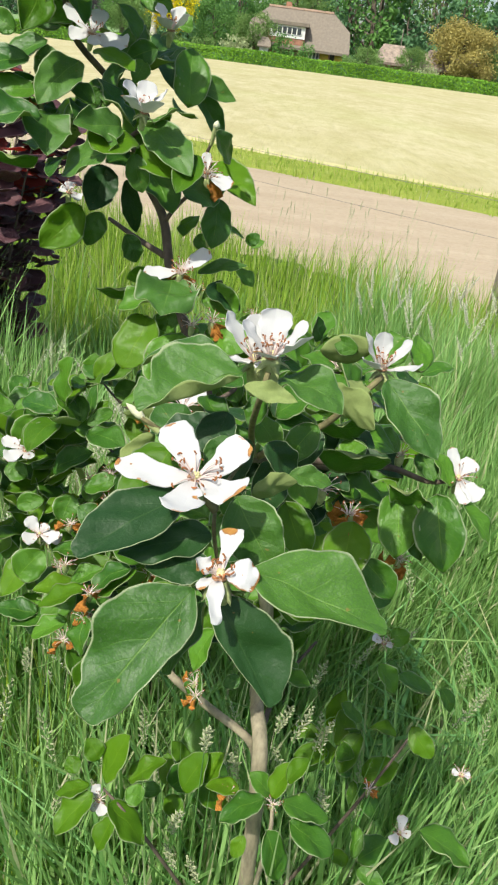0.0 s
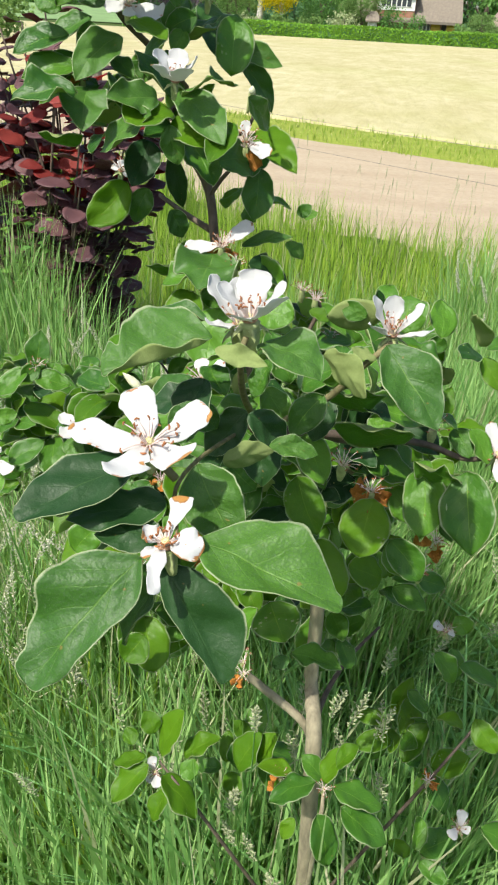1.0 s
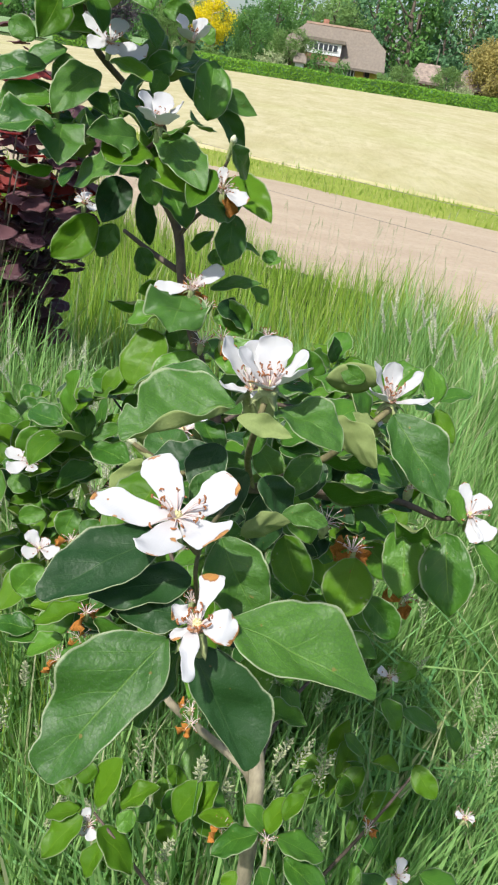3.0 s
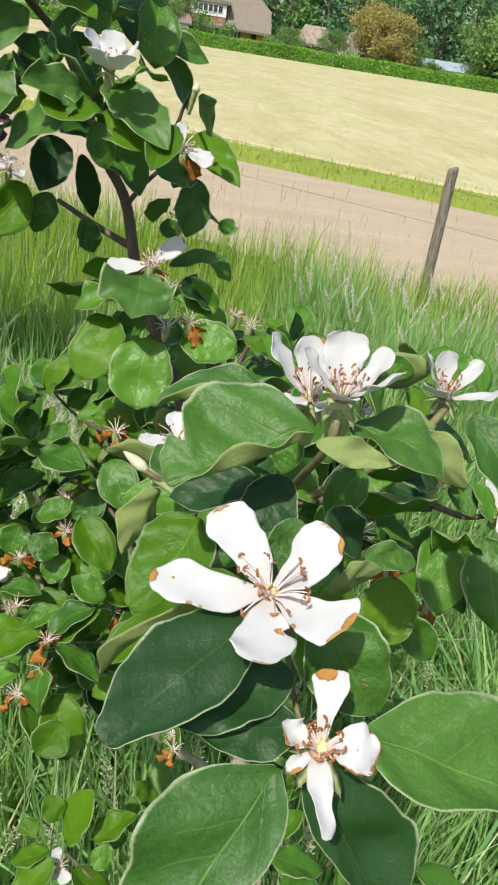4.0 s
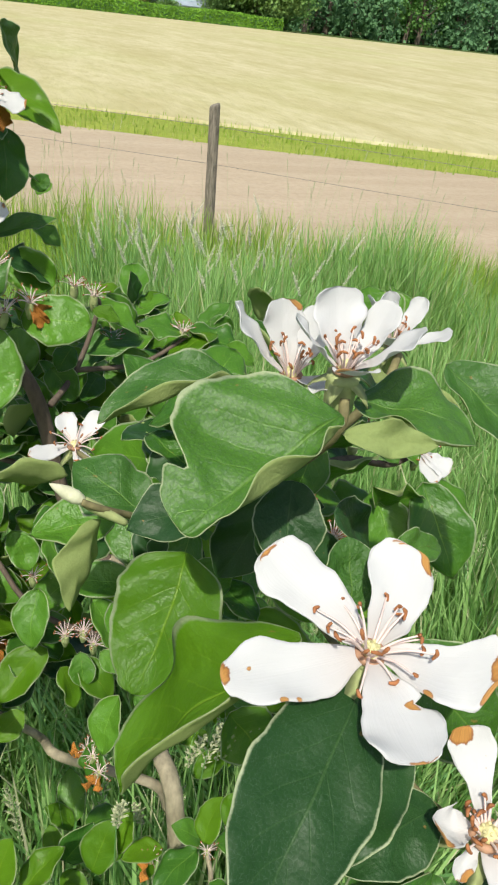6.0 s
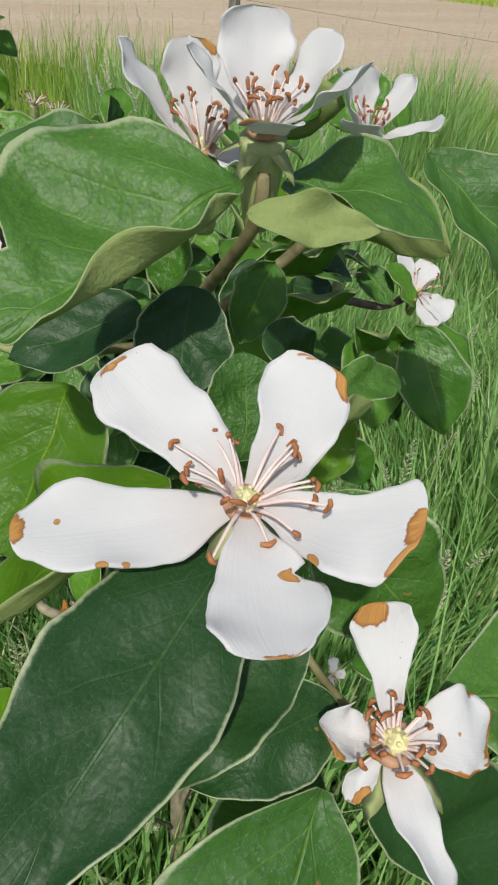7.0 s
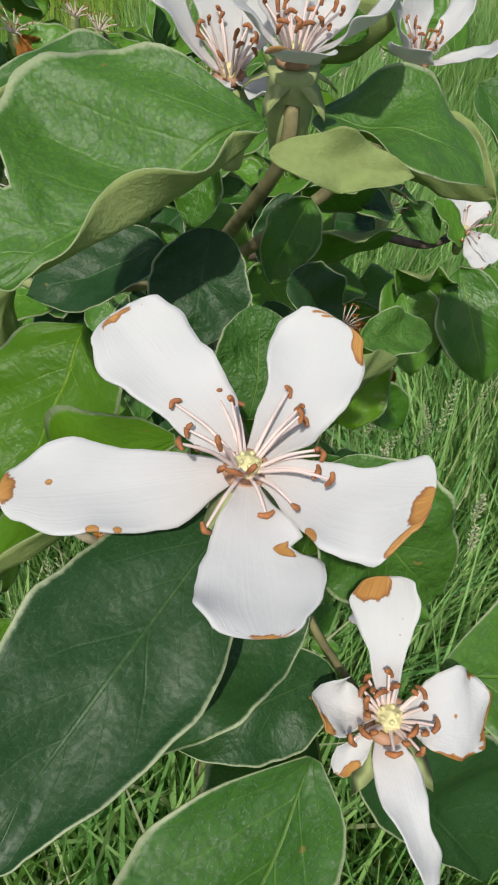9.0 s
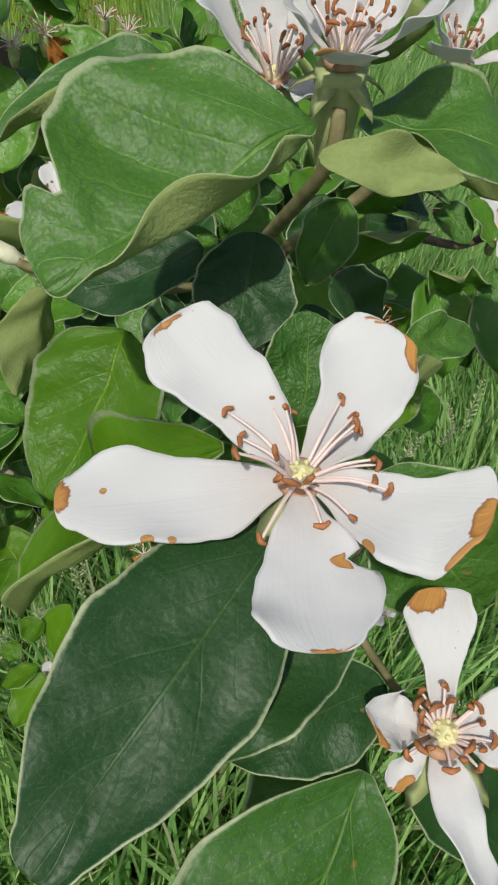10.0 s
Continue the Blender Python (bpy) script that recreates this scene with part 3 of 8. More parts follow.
grass("meadow_grass", [
    (-1.3, 1.5, 0.12, 1.6, 25000, 0.50, 0.55, 0.0120, clear_eye),
    (-1.3, 1.5, 0.12, 1.6, 9000, 0.64, 0.3, 0.0105, clear_eye),
    (-2.6, 3.0, 1.6, 3.0, 16000, 0.46, 0.5, 0.0095, meadow_side),
    (-4.5, 5.0, -3.0, 3.4, 30000, 0.44, 0.5, 0.011, clear_eye),
], M_GRASS, "long green meadow grass under and round the bush", 3, 4)
grass("broad_blade_grass", [
    (0.10, 0.75, 0.40, 1.15, 1100, 0.62, 0.35, 0.0145, clear_eye),
    (-0.9, 0.10, 0.50, 1.25, 900, 0.50, 0.35, 0.0125, clear_eye),
], M_GRASS_BROAD, "broad blue-green grass blades arching over", 17, 6, (0.30, 0.95))
grass("verge_grass", [
    (-2.6, 3.0, 1.9, 3.6, 30000, 0.40, 0.5, 0.0062, meadow_side),
    (-1.7, -0.22, 0.55, 1.9, 7000, 0.55, 0.45, 0.0075, meadow_side),
    (-4.5, 6.0, 3.2, 9.0, 62000, 0.31, 0.5, 0.0068, meadow_side),
    (-12.0, -1.5, 5.0, 16.0, 40000, 0.46, 0.45, 0.014, meadow_side),
], M_GRASS_FAR, "sunlit yellow-green grass towards the track", 5, 3)
grass("tussock_grass", [
    (-1.7, -0.22, 0.5, 1.9, 13000, 0.57, 0.45, 0.0085, meadow_side),
    (0.35, 1.9, 2.3, 3.3, 8000, 0.54, 0.35, 0.009, meadow_side),
    (0.2, 1.5, 0.55, 2.3, 14000, 0.58, 0.4, 0.0095, meadow_side),
    (0.16, 0.62, 0.42, 0.95, 320, 0.70, 0.25, 0.013, clear_eye),
    (-1.7, -0.45, 1.3, 2.15, 7000, 0.74, 0.3, 0.011, meadow_side),
], M_GRASS_BLUE, "blue-green tussocks of coarse grass", 9, 4)
grass("verge_short_grass", [(-14.0, 14.0, 2.0, 20.0, 60000, 0.09, 0.5, 0.016, lambda x, y: np.abs((y - LANE_O.y) + (x - LANE_O.x) * 0.47 - 0.98) < 1.02 + 0.12 * np.sin(x * 3.0) * np.sin(x * 7.7))], M_GRASS_SHORT, "short yellow-green grass on the verge", 13, 2)

# ---- hedge, houses and trees beyond the field ----
def leafy_mat(name, a, b, sheen=0.3):
    m = Mat(name, 0.75, 0.2)
    r = island_random(m)
    col = m.mix(r, a, b)
    col = m.mix(m.math("MULTIPLY", m.ramp(m.noise(m.coords("Object"), 0.35, 3.0), 0.35, 0.7), 0.6), col, tuple(x * 1.6 for x in b))
    m.colour(col)
    m.through_light(tuple(min(1, x * 2.2) for x in b), 0.2)
    return m.m


def clumps(rs, centres, size, n_each, spread):
    """Small tilted leaf clumps (bent four-cornered pieces) round the centres."""
    C = np.asarray(centres, float)
    n = len(C) * n_each
    P = np.repeat(C, n_each, 0) + rs.normal(0, 1, (n, 3)) * spread
    a, b = rs.normal(0, 1, (n, 3)), rs.normal(0, 1, (n, 3))
    a /= np.linalg.norm(a, axis=1, keepdims=True)
    b -= a * (a * b).sum(1, keepdims=True)
    b /= np.linalg.norm(b, axis=1, keepdims=True)
    c = np.cross(a, b)
    s = (size * rs.uniform(0.5, 1.3, n))[:, None]
    V = np.stack([P - a * s, P + b * s * 0.7 + c * s * 0.25, P + a * s, P - b * s * 0.7 + c * s * 0.25], 1).reshape(-1, 3)
    st = np.arange(n)[:, None] * 4
    return V, np.concatenate([st + [0, 1, 2], st + [0, 2, 3]])


def tri_mesh(name, V, F, mat, parent=None, label=""):
    return mesh_ob(name, V.tolist(), F.tolist(), mat, parent, label, smooth=False)


M_TRUNK = plain("tree_bark", (0.14, 0.11, 0.085), 0.9, 0.4, 3, relief=0.02)
M_BIRCH = plain("birch_bark", (0.62, 0.60, 0.56), 0.8, 0.35, 2.5)
GREENS = {
    "dark": leafy_mat("conifer_foliage", (0.045, 0.110, 0.055), (0.11, 0.215, 0.095)),
    "mid": leafy_mat("broadleaf_foliage", (0.055, 0.14, 0.035), (0.12, 0.24, 0.06)),
    "light": leafy_mat("fresh_foliage", (0.085, 0.165, 0.045), (0.165, 0.260, 0.080)),
    "olive": leafy_mat("olive_brown_foliage", (0.20, 0.18, 0.060), (0.34, 0.29, 0.10)),
    "yellow": leafy_mat("golden_foliage", (0.45, 0.36, 0.008), (0.70, 0.56, 0.015)),
    "copper": leafy_mat("copper_foliage", (0.065, 0.055, 0.075), (0.14, 0.11, 0.13)),
    "grey": leafy_mat("grey_green_foliage", (0.20, 0.25, 0.13), (0.36, 0.40, 0.22)),
}


def tree(x, y, h, w, green, seed, form="round", low=0.15, bark=None, dense=1.0, label="", name="tree", category="tree", fine=1):
    rs = np.random.RandomState(seed)
    t = thing(name, label or "leafy green deciduous tree beyond the field", category, "trees beyond the field", (x, y, 0))
    r = 0.035 * h * (0.6 if form == "cone" else 1)
    vs, fs = tube_data([(0, 0, -0.3), (0.05 * w, 0, h * 0.3), (-0.03 * w, 0.02 * w, h * 0.6), (0, 0, h * 0.92)], [r, r * 0.8, r * 0.5, r * 0.12], 8)
    off = 0
    for k in range(6):
        z0 = h * (low + 0.1 + 0.09 * k)
        a = rs.uniform(0, 6.28)
        p1 = (math.cos(a) * w * 0.34, math.sin(a) * w * 0.34, z0 + h * 0.13)
        v2, f2 = tube_data([(0, 0, z0), (p1[0] * 0.5, p1[1] * 0.5, z0 + h * 0.04), p1], [r * 0.4, r * 0.25, r * 0.08], 5)
        o = len(vs)
        vs, fs = vs + v2, fs + [tuple(i + o for i in f) for f in f2]
    mesh_ob("trunk", vs, fs, bark or M_TRUNK, t)
    n = int(46 * dense)
    C = []
    while len(C) < n:
        q = rs.uniform(-1, 1, 3)
        if form == "cone":
            zz = (q[2] + 1) / 2
            rad = (1 - zz) ** 0.8 + 0.05
            if np.hypot(q[0], q[1]) < rad and np.hypot(q[0], q[1]) > rad * 0.45:
                C.append((q[0] * w / 2, q[1] * w / 2, h * (low + (1 - low) * zz)))
        else:
            d = np.linalg.norm(q)
            if 0.55 < d < 1.0:
                C.append((q[0] * w / 2 * (1 + 0.15 * rs.normal()), q[1] * w / 2, h * (low + (1 - low) * (q[2] + 1) / 2)))
    size = (0.05 * w if form != "cone" else 0.055 * w) / fine**0.55
    V, F = clumps(rs, C, size, int(30 * dense * fine), np.array([w * 0.085, w * 0.085, h * (1 - low) * 0.062]))
    tri_mesh("crown", V, F, GREENS[green], t)
    return t


def bush(x, y, h, w, green, seed, label):
    rs = np.random.RandomState(seed)
    t = thing("shrub", label, "shrub", "shrubs behind the hedge", (x, y, 0))
    C = [(rs.uniform(-1, 1) * w / 2, rs.uniform(-1, 1) * w / 2, rs.uniform(0.15, 0.95) * h) for _ in range(26)]
    C = [c for c in C if (2 * c[0] / w) ** 2 + (c[2] / h) ** 2 < 1.15]
    V, F = clumps(rs, C, 0.045 * w, 60, np.array([w * 0.11, w * 0.11, h * 0.09]))
    tri_mesh("foliage", V, F, GREENS[green], t)
    stem("branch", [(0, 0, -0.2), (0.1, 0, h * 0.4), (0, 0, h * 0.8)], [0.08, 0.06, 0.02], M_TRUNK, t)


# clipped hedge in three lengths, with a square end
M_HEDGE = leafy_mat("hedge_foliage", (0.085, 0.205, 0.024), (0.190, 0.350, 0.048))
rs = np.random.RandomState(4)
ha, hb = np.array((-34.0, 97.5)), np.array((41.5, 101.5))
hedge = thing("hedge", "long clipped green hedge along the far side of the field", "hedge")
HEDGE_H = 1.42
n = 26000
s = rs.uniform(0, 1, n)
fs_ = rs.randint(0, 4, n)
across = np.where(fs_ < 2, -0.45, np.where(fs_ == 2, 0.45, rs.uniform(-0.45, 0.45, n))) + rs.normal(0, 0.05, n)
up = np.where(fs_ == 3, HEDGE_H, rs.uniform(0.05, HEDGE_H, n)) + rs.normal(0, 0.05, n)
along = ha[None] + (hb - ha)[None] * s[:, None]
C = np.stack([along[:, 0], along[:, 1] + across, up + 0.08 * np.sin(s * 37)], -1)
V, F = clumps(rs, C, 0.13, 1, np.array([0.02, 0.02, 0.02]))
tri_mesh("foliage", V, F, M_HEDGE, hedge)
bm = bmesh.new()
box(bm, 0, -0.38, 0.0, float(np.linalg.norm(hb - ha)), 0.38, HEDGE_H - 0.1, pose(ha[0], ha[1], 0, 0, 0, math.degrees(math.atan2(hb[1] - ha[1], hb[0] - ha[0]))))
part("core", bm, GREENS["dark"], hedge)

# thatched farmhouse
m = Mat("thatch", 0.95, 0.1)
g = m.coords("Object")
m.colour(m.mix(m.noise(m.scaled(g, (3, 3, 0.8)), 1.5, 5.0), (0.17, 0.14, 0.115), (0.31, 0.265, 0.215))).bump(m.noise(m.scaled(g, (9, 9, 2)), 2.0, 4.0), 0.06)
M_THATCH = m.m
M_BRICK = plain("red_brick_wall", (0.36, 0.18, 0.12), 0.9, 0.3, 3)
M_WHITE = plain("white_paint", (0.80, 0.79, 0.76), 0.7, 0.06, 2)
M_OCHRE = plain("ochre_painted_wood", (0.62, 0.42, 0.06), 0.6, 0.15, 2)
M_TIMBER = plain("dark_timber", (0.05, 0.04, 0.035), 0.8, 0.3, 3)
M_GLASS = plain("window_pane", (0.05, 0.06, 0.07), 0.1, 0.2, 2)
M_RIDGE = plain("ridge_tiles", (0.42, 0.29, 0.22), 0.9, 0.25, 3)
M_OLDTILE = plain("weathered_tile_roof", (0.30, 0.235, 0.19), 0.9, 0.4, 2)
M_SLATE = plain("blue_grey_roof", (0.30, 0.35, 0.42), 0.6, 0.15, 1)


def hip_roof(name, x0, x1, y0, y1, ze, zr, inset, mat, parent, over=0.4, thick=0.3):
    """A half-hipped thatched roof: eaves at ze, ridge at zr."""
    bm = bmesh.new()
    ym = (y0 + y1) / 2
    zh = ze + (zr - ze) * 0.55
    def shell(dz, o):
        e = [bm.verts.new(p) for p in ((x0 - o, y0 - o, ze + dz), (x1 + o, y0 - o, ze + dz), (x1 + o, y1 + o, ze + dz), (x0 - o, y1 + o, ze + dz))]
        k = (zh - ze) / (zr - ze)
        h = [bm.verts.new(p) for p in ((x0 - o * 0.6, y0 + (ym - y0) * k, zh + dz), (x1 + o * 0.6, y0 + (ym - y0) * k, zh + dz), (x1 + o * 0.6, y1 - (y1 - ym) * k, zh + dz), (x0 - o * 0.6, y1 - (y1 - ym) * k, zh + dz))]
        r = [bm.verts.new((x0 + inset, ym, zr + dz)), bm.verts.new((x1 - inset, ym, zr + dz))]
        for f in ((e[0], e[1], h[1], h[0]), (h[0], h[1], r[1], r[0]), (e[2], e[3], h[3], h[2]), (h[2], h[3], r[0], r[1]), (h[1], h[2], r[1]), (h[3], h[0], r[0]), (e[1], e[2], h[2], h[1]), (e[3], e[0], h[0], h[3])):
            bm.faces.new(f)
        return e
    a = shell(0, over)
    b = shell(-thick, over - 0.02)
    for i in range(4):
        bm.faces.new((a[i], b[i], b[(i + 1) % 4], a[(i + 1) % 4]))
    bmesh.ops.recalc_face_normals(bm, faces=bm.faces)
    return part(name, bm, mat, parent)


def slab(name, x0, y0, z0, x1, y1, z1, mat, parent, label=""):
    bm = bmesh.new()
    vs = box(bm, x0, y0, z0, x1, y1, z1)
    bmesh.ops.bevel(bm, geom=bm.edges[:], offset=min(x1 - x0, y1 - y0, z1 - z0) * 0.06, segments=1, affect="EDGES")
    return part(name, bm, mat, parent, label)


def window(parent, x0, x1, z0, z1, y, bars=3):
    fr = slab("window", x0, y - 0.06, z0, x1, y, z1, M_WHITE, parent, "white framed window with dark panes")
    wd = (x1 - x0) / bars
    for i in range(bars):
        slab("pane", x0 + i * wd + 0.05, y - 0.075, z0 + 0.06, x0 + (i + 1) * wd - 0.05, y - 0.06, z1 - 0.06, M_GLASS, fr)


house = thing("house", "thatched farmhouse with brick and white walls behind the hedge", "house", at=(-0.6, 112.0, 0))
house.scale = (1.28, 1.0, 1.0)
slab("wall", -4.6, -3.2, 0, 4.6, 3.2, 2.6, M_BRICK, house)
hip_roof("roof", -4.8, 5.0, -3.6, 3.6, 2.5, 7.1, 1.7, M_THATCH, house)
slab("ridge", -3.3, -0.22, 6.92, 3.4, 0.22, 7.16, M_RIDGE, house, "reddish ridge tiles")
slab("chimney", -1.6, 0.3, 6.4, -1.0, 0.9, 7.7, M_BRICK, house)
dorm = slab("dormer", -3.0, -3.75, 2.3, 0.75, -0.6, 4.9, M_BRICK, house, "dormer of brick with white boarding under thatch")
slab("boarding", -2.95, -3.82, 3.5, 0.7, -3.76, 4.9, M_WHITE, dorm)
slab("dormer_roof", -3.3, -4.1, 4.9, 1.05, 0.2, 5.35, M_THATCH, dorm)
window(house, -2.6, 0.35, 3.9, 4.75, -3.83, 6)
for x0, kind in ((0.35, "o"), (1.35, "w"), (2.5, "o"), (3.5, "b"), (4.0, "o")):
    if kind == "w":
        window(house, x0, x0 + 1.05, 1.2, 2.25, -3.26, 3)
    else:
        slab("shutter" if kind == "o" else "door", x0, -3.27, 0.6 if kind == "o" else 0.1, x0 + (0.85 if kind == "o" else 0.45), -3.21, 2.25, M_OCHRE if kind == "o" else M_TIMBER, house, "ochre painted shutter" if kind == "o" else "")
hut = thing("shed", "small white shed under trees behind the hedge", "shed", at=(-4.6, 104.5, 0))
slab("wall", -0.55, -0.6, 0, 0.55, 0.6, 2.25, M_WHITE, hut)
hip_roof("roof", -0.6, 0.6, -0.7, 0.7, 2.2, 3.2, 0.2, M_THATCH, hut, 0.25, 0.15)
barn = thing("barn", "small thatched barn behind the hedge", "barn", at=(12.4, 113.0, 0))
slab("wall", -1.6, -2, 0, 1.6, 2, 2.3, M_BRICK, barn)
hip_roof("roof", -1.7, 1.7, -2.2, 2.2, 2.25, 4.4, 0.3, M_OLDTILE, barn)
barn2 = thing("barn", "low dark timber shed with pale roof under an olive tree", "barn", at=(20.5, 110.0, 0))
slab("wall", -4.0, -1.5, 0, 4.2, 1.8, 2.2, M_TIMBER, barn2)
hip_roof("roof", -4.2, 4.3, -1.8, 2.1, 2.15, 4.3, 0.5, M_OLDTILE, barn2)
for x in (-2.6, -1.0, 0.6, 2.2):
    slab("post", x, -1.62, 0, x + 0.16, -1.51, 2.1, M_WHITE, barn2)
low = thing("outbuilding", "long low outbuilding with a blue-grey roof", "building", at=(30.8, 110.0, 0))
slab("wall", -3.9, -1.5, 0, 3.9, 1.5, 1.75, M_WHITE, low)
hip_roof("roof", -4.0, 4.0, -1.6, 1.6, 1.7, 2.75, 0.3, M_SLATE, low, 0.2, 0.1)
pole = thing("pole", "tall wooden utility pole behind the barn", "pole", at=(13.6, 116.0, 0))
stem("post", [(0, 0, 0), (0.05, 0, 3), (0.0, 0, 6.5)], [0.09, 0.085, 0.07], M_POST, pole)

tree(20.8, 107.6, 8.0, 7.6, "olive", 11, low=0.1, dense=1.3, label="round olive-brown tree in front of a timber shed", fine=6)
tree(-16.4, 106, 8.0, 5.2, "yellow", 12, low=0.3, label="bright golden yellow tree on a pale trunk", bark=M_BIRCH, fine=6)
tree(-19.6, 109, 14.0, 5.0, "grey", 13, low=0.25, bark=M_BIRCH, label="slender birch with a white trunk", fine=6)
tree(-31.5, 112, 10.0, 8.6, "copper", 14, low=0.12, label="broad dark copper beech", fine=6)
tree(-24.0, 110, 10.5, 5.5, "mid", 15, low=0.15, fine=6)
tree(-21.8, 105, 6.0, 4.4, "light", 16, low=0.1, fine=6)
tree(-11.8, 111, 7.6, 6.0, "mid", 17, low=0.1, fine=6)
tree(-9.0, 118, 11.0, 7.0, "mid", 18, low=0.15, fine=6)
tree(-6.2, 106, 5.9, 4.8, "light", 19, low=0.2, fine=6)
tree(-1.0, 121, 11.5, 8.0, "light", 20, fine=6)
tree(8.6, 107, 3.6, 3.6, "light", 21, low=0.1, fine=6)
tree(14.4, 107.5, 4.4, 3.8, "light", 22, low=0.1, fine=6)
tree(25.5, 108.5, 5.0, 4.0, "light", 23, low=0.1, fine=6)
tree(39.3, 107, 9.6, 12.5, "light", 24, low=0.06, dense=1.7, label="broad fresh-green tree beside the hedge end", fine=6)
tree(46.0, 112, 7.5, 7.0, "mid", 25, low=0.05, fine=6)
for i, (x, y, h, w, g) in enumerate([(-8.0, 103.5, 2.8, 3.6, "grey"), (-12.0, 103.2, 2.4, 3.2, "light"), (-2.2, 104.5, 3.6, 3.0, "mid"), (0.6, 104.2, 2.9, 2.4, "mid"), (6.6, 104.2, 2.2, 3.0, "light"), (10.2, 104.5, 2.4, 2.6, "light"), (16.0, 104.5, 2.3, 3.0, "grey"), (-15.5, 103.2, 2.2, 3.4, "light"), (-19.5, 103.0, 2.2, 3.0, "grey"), (27.5, 105.0, 2.4, 3.0, "light"), (33.5, 105.5, 2.4, 3.4, "light"), (-28.0, 104.0, 2.6, 4.0, "mid")]):
    bush(x, y, h, w, g, 60 + i, "garden shrub showing over the clipped hedge")
bush(-21.0, 40.0, 2.2, 3.2, "light", 80, "wild green bush standing in the field edge")

# wood behind: conifers and broadleaves close together
rs = np.random.RandomState(77)
k = 0
for row, (y, h) in enumerate(((128, 15.5), (137, 18), (148, 21))):
    for i in range(34):
        x = -22 + i * 4.6 + rs.uniform(-1.2, 1.2) + row * 1.5
        hh = h * rs.uniform(0.82, 1.15)
        if x < 0:
            hh *= 0.42 + 0.05 * rs.uniform(-1, 1) + max(0.0, 0.02 * (x + 20))
        if x > 60:
            hh *= 0.9
        kind = rs.rand()
        tree(x, y + rs.uniform(-2, 2), hh, rs.uniform(6, 9), "dark" if kind < 0.62 else "mid" if kind < 0.88 else "light", 200 + k, "cone" if kind < 0.55 else "tall", low=0.03, dense=0.85, label="tall dark tree of the wood beyond the farm")
        k += 1
for i in range(40):
    x = -330 + i * 7.2
    tree(x, 335 + rs.uniform(-8, 8), rs.uniform(17, 24), rs.uniform(11, 16), "dark" if rs.rand() < 0.7 else "mid", 400 + i, "tall", low=0.0, dense=1.1, label="distant dark tree in a far wood")

# ---- the quince ----
QUINCE = thing("quince_bush", "young quince bush in white blossom standing in long grass", "bush", at=(0.0, 0.0, 0.0))
M_LEAF_LIGHT = leaf_top("quince_young_leaf_upper", (0.080, 0.210, 0.010), (0.170, 0.345, 0.016), hair=0.12, gloss=0.36, trans=0.52, pucker=0.8)
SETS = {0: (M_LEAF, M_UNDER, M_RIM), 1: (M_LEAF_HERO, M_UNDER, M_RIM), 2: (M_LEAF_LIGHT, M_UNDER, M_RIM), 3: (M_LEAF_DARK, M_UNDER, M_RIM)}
M_NECTAR = plain("nectar_ring", (0.36, 0.20, 0.12), 0.6, 0.3, 600)
POOL = {}


def pooled(form, tone, k):
    """Shared leaf meshes of length 1, for the smaller leaves; tone: a key of SETS."""
    key = (form, tone, k)
    if key not in POOL:
        r = random.Random(k * 31 + tone * 7 + (3 if form == "round" else 0))
        POOL[key] = blade_mesh("leaf", SETS[tone], form, r.uniform(0.58, 0.78), r.uniform(0.12, 0.42), r.uniform(-0.75, -0.05), r.uniform(0.07, 0.20), k * 7 + 3, 12, 8, thick=0.012, bow=r.uniform(-0.05, 0.05))
    return POOL[key]


def leaf(base, tip, up, w, fold, curl, wave, seed, hero=0, light=0, dark=0, notch=0.0, flip=0.0, form="leaf", bow=None, halves=None, crease=None, notch_at=0.70, twist=0.0):
    """A quince leaf from its base to its tip, its upper side towards up, w times as wide as long."""
    base, tip = Vector(base), Vector(tip)
    ln = (tip - base).length
    if hero:
        me = blade_mesh("leaf", SETS[2 if light else 3 if dark else 1], form, w, fold, curl, wave, seed, 40, 24, thick=0.0052, notch=notch, notch_at=notch_at, flip=flip, rag=0.045, halves=halves, crease=crease, twist=twist, bow=random.Random(seed).uniform(-0.05, 0.05) if bow is None else bow)
        mt = axes_matrix(base, tip - base, up, ln, ln, ln)
    else:
        me = blade_mesh("leaf", SETS[2 if light else 0], form, w, fold, curl, wave, seed, 14, 8, thick=0.012, bow=random.Random(seed).uniform(-0.06, 0.06))
        mt = axes_matrix(base, tip - base, up, ln, ln, ln)
    ob = new("leaf", me)
    ob.parent = QUINCE
    ob.matrix_basis = mt
    return ob


def ball(bm, c, r, sq=(1, 1, 1)):
    bmesh.ops.create_icosphere(bm, subdivisions=1, radius=r, matrix=Matrix.Translation(c) @ Matrix.Diagonal((*sq, 1)))


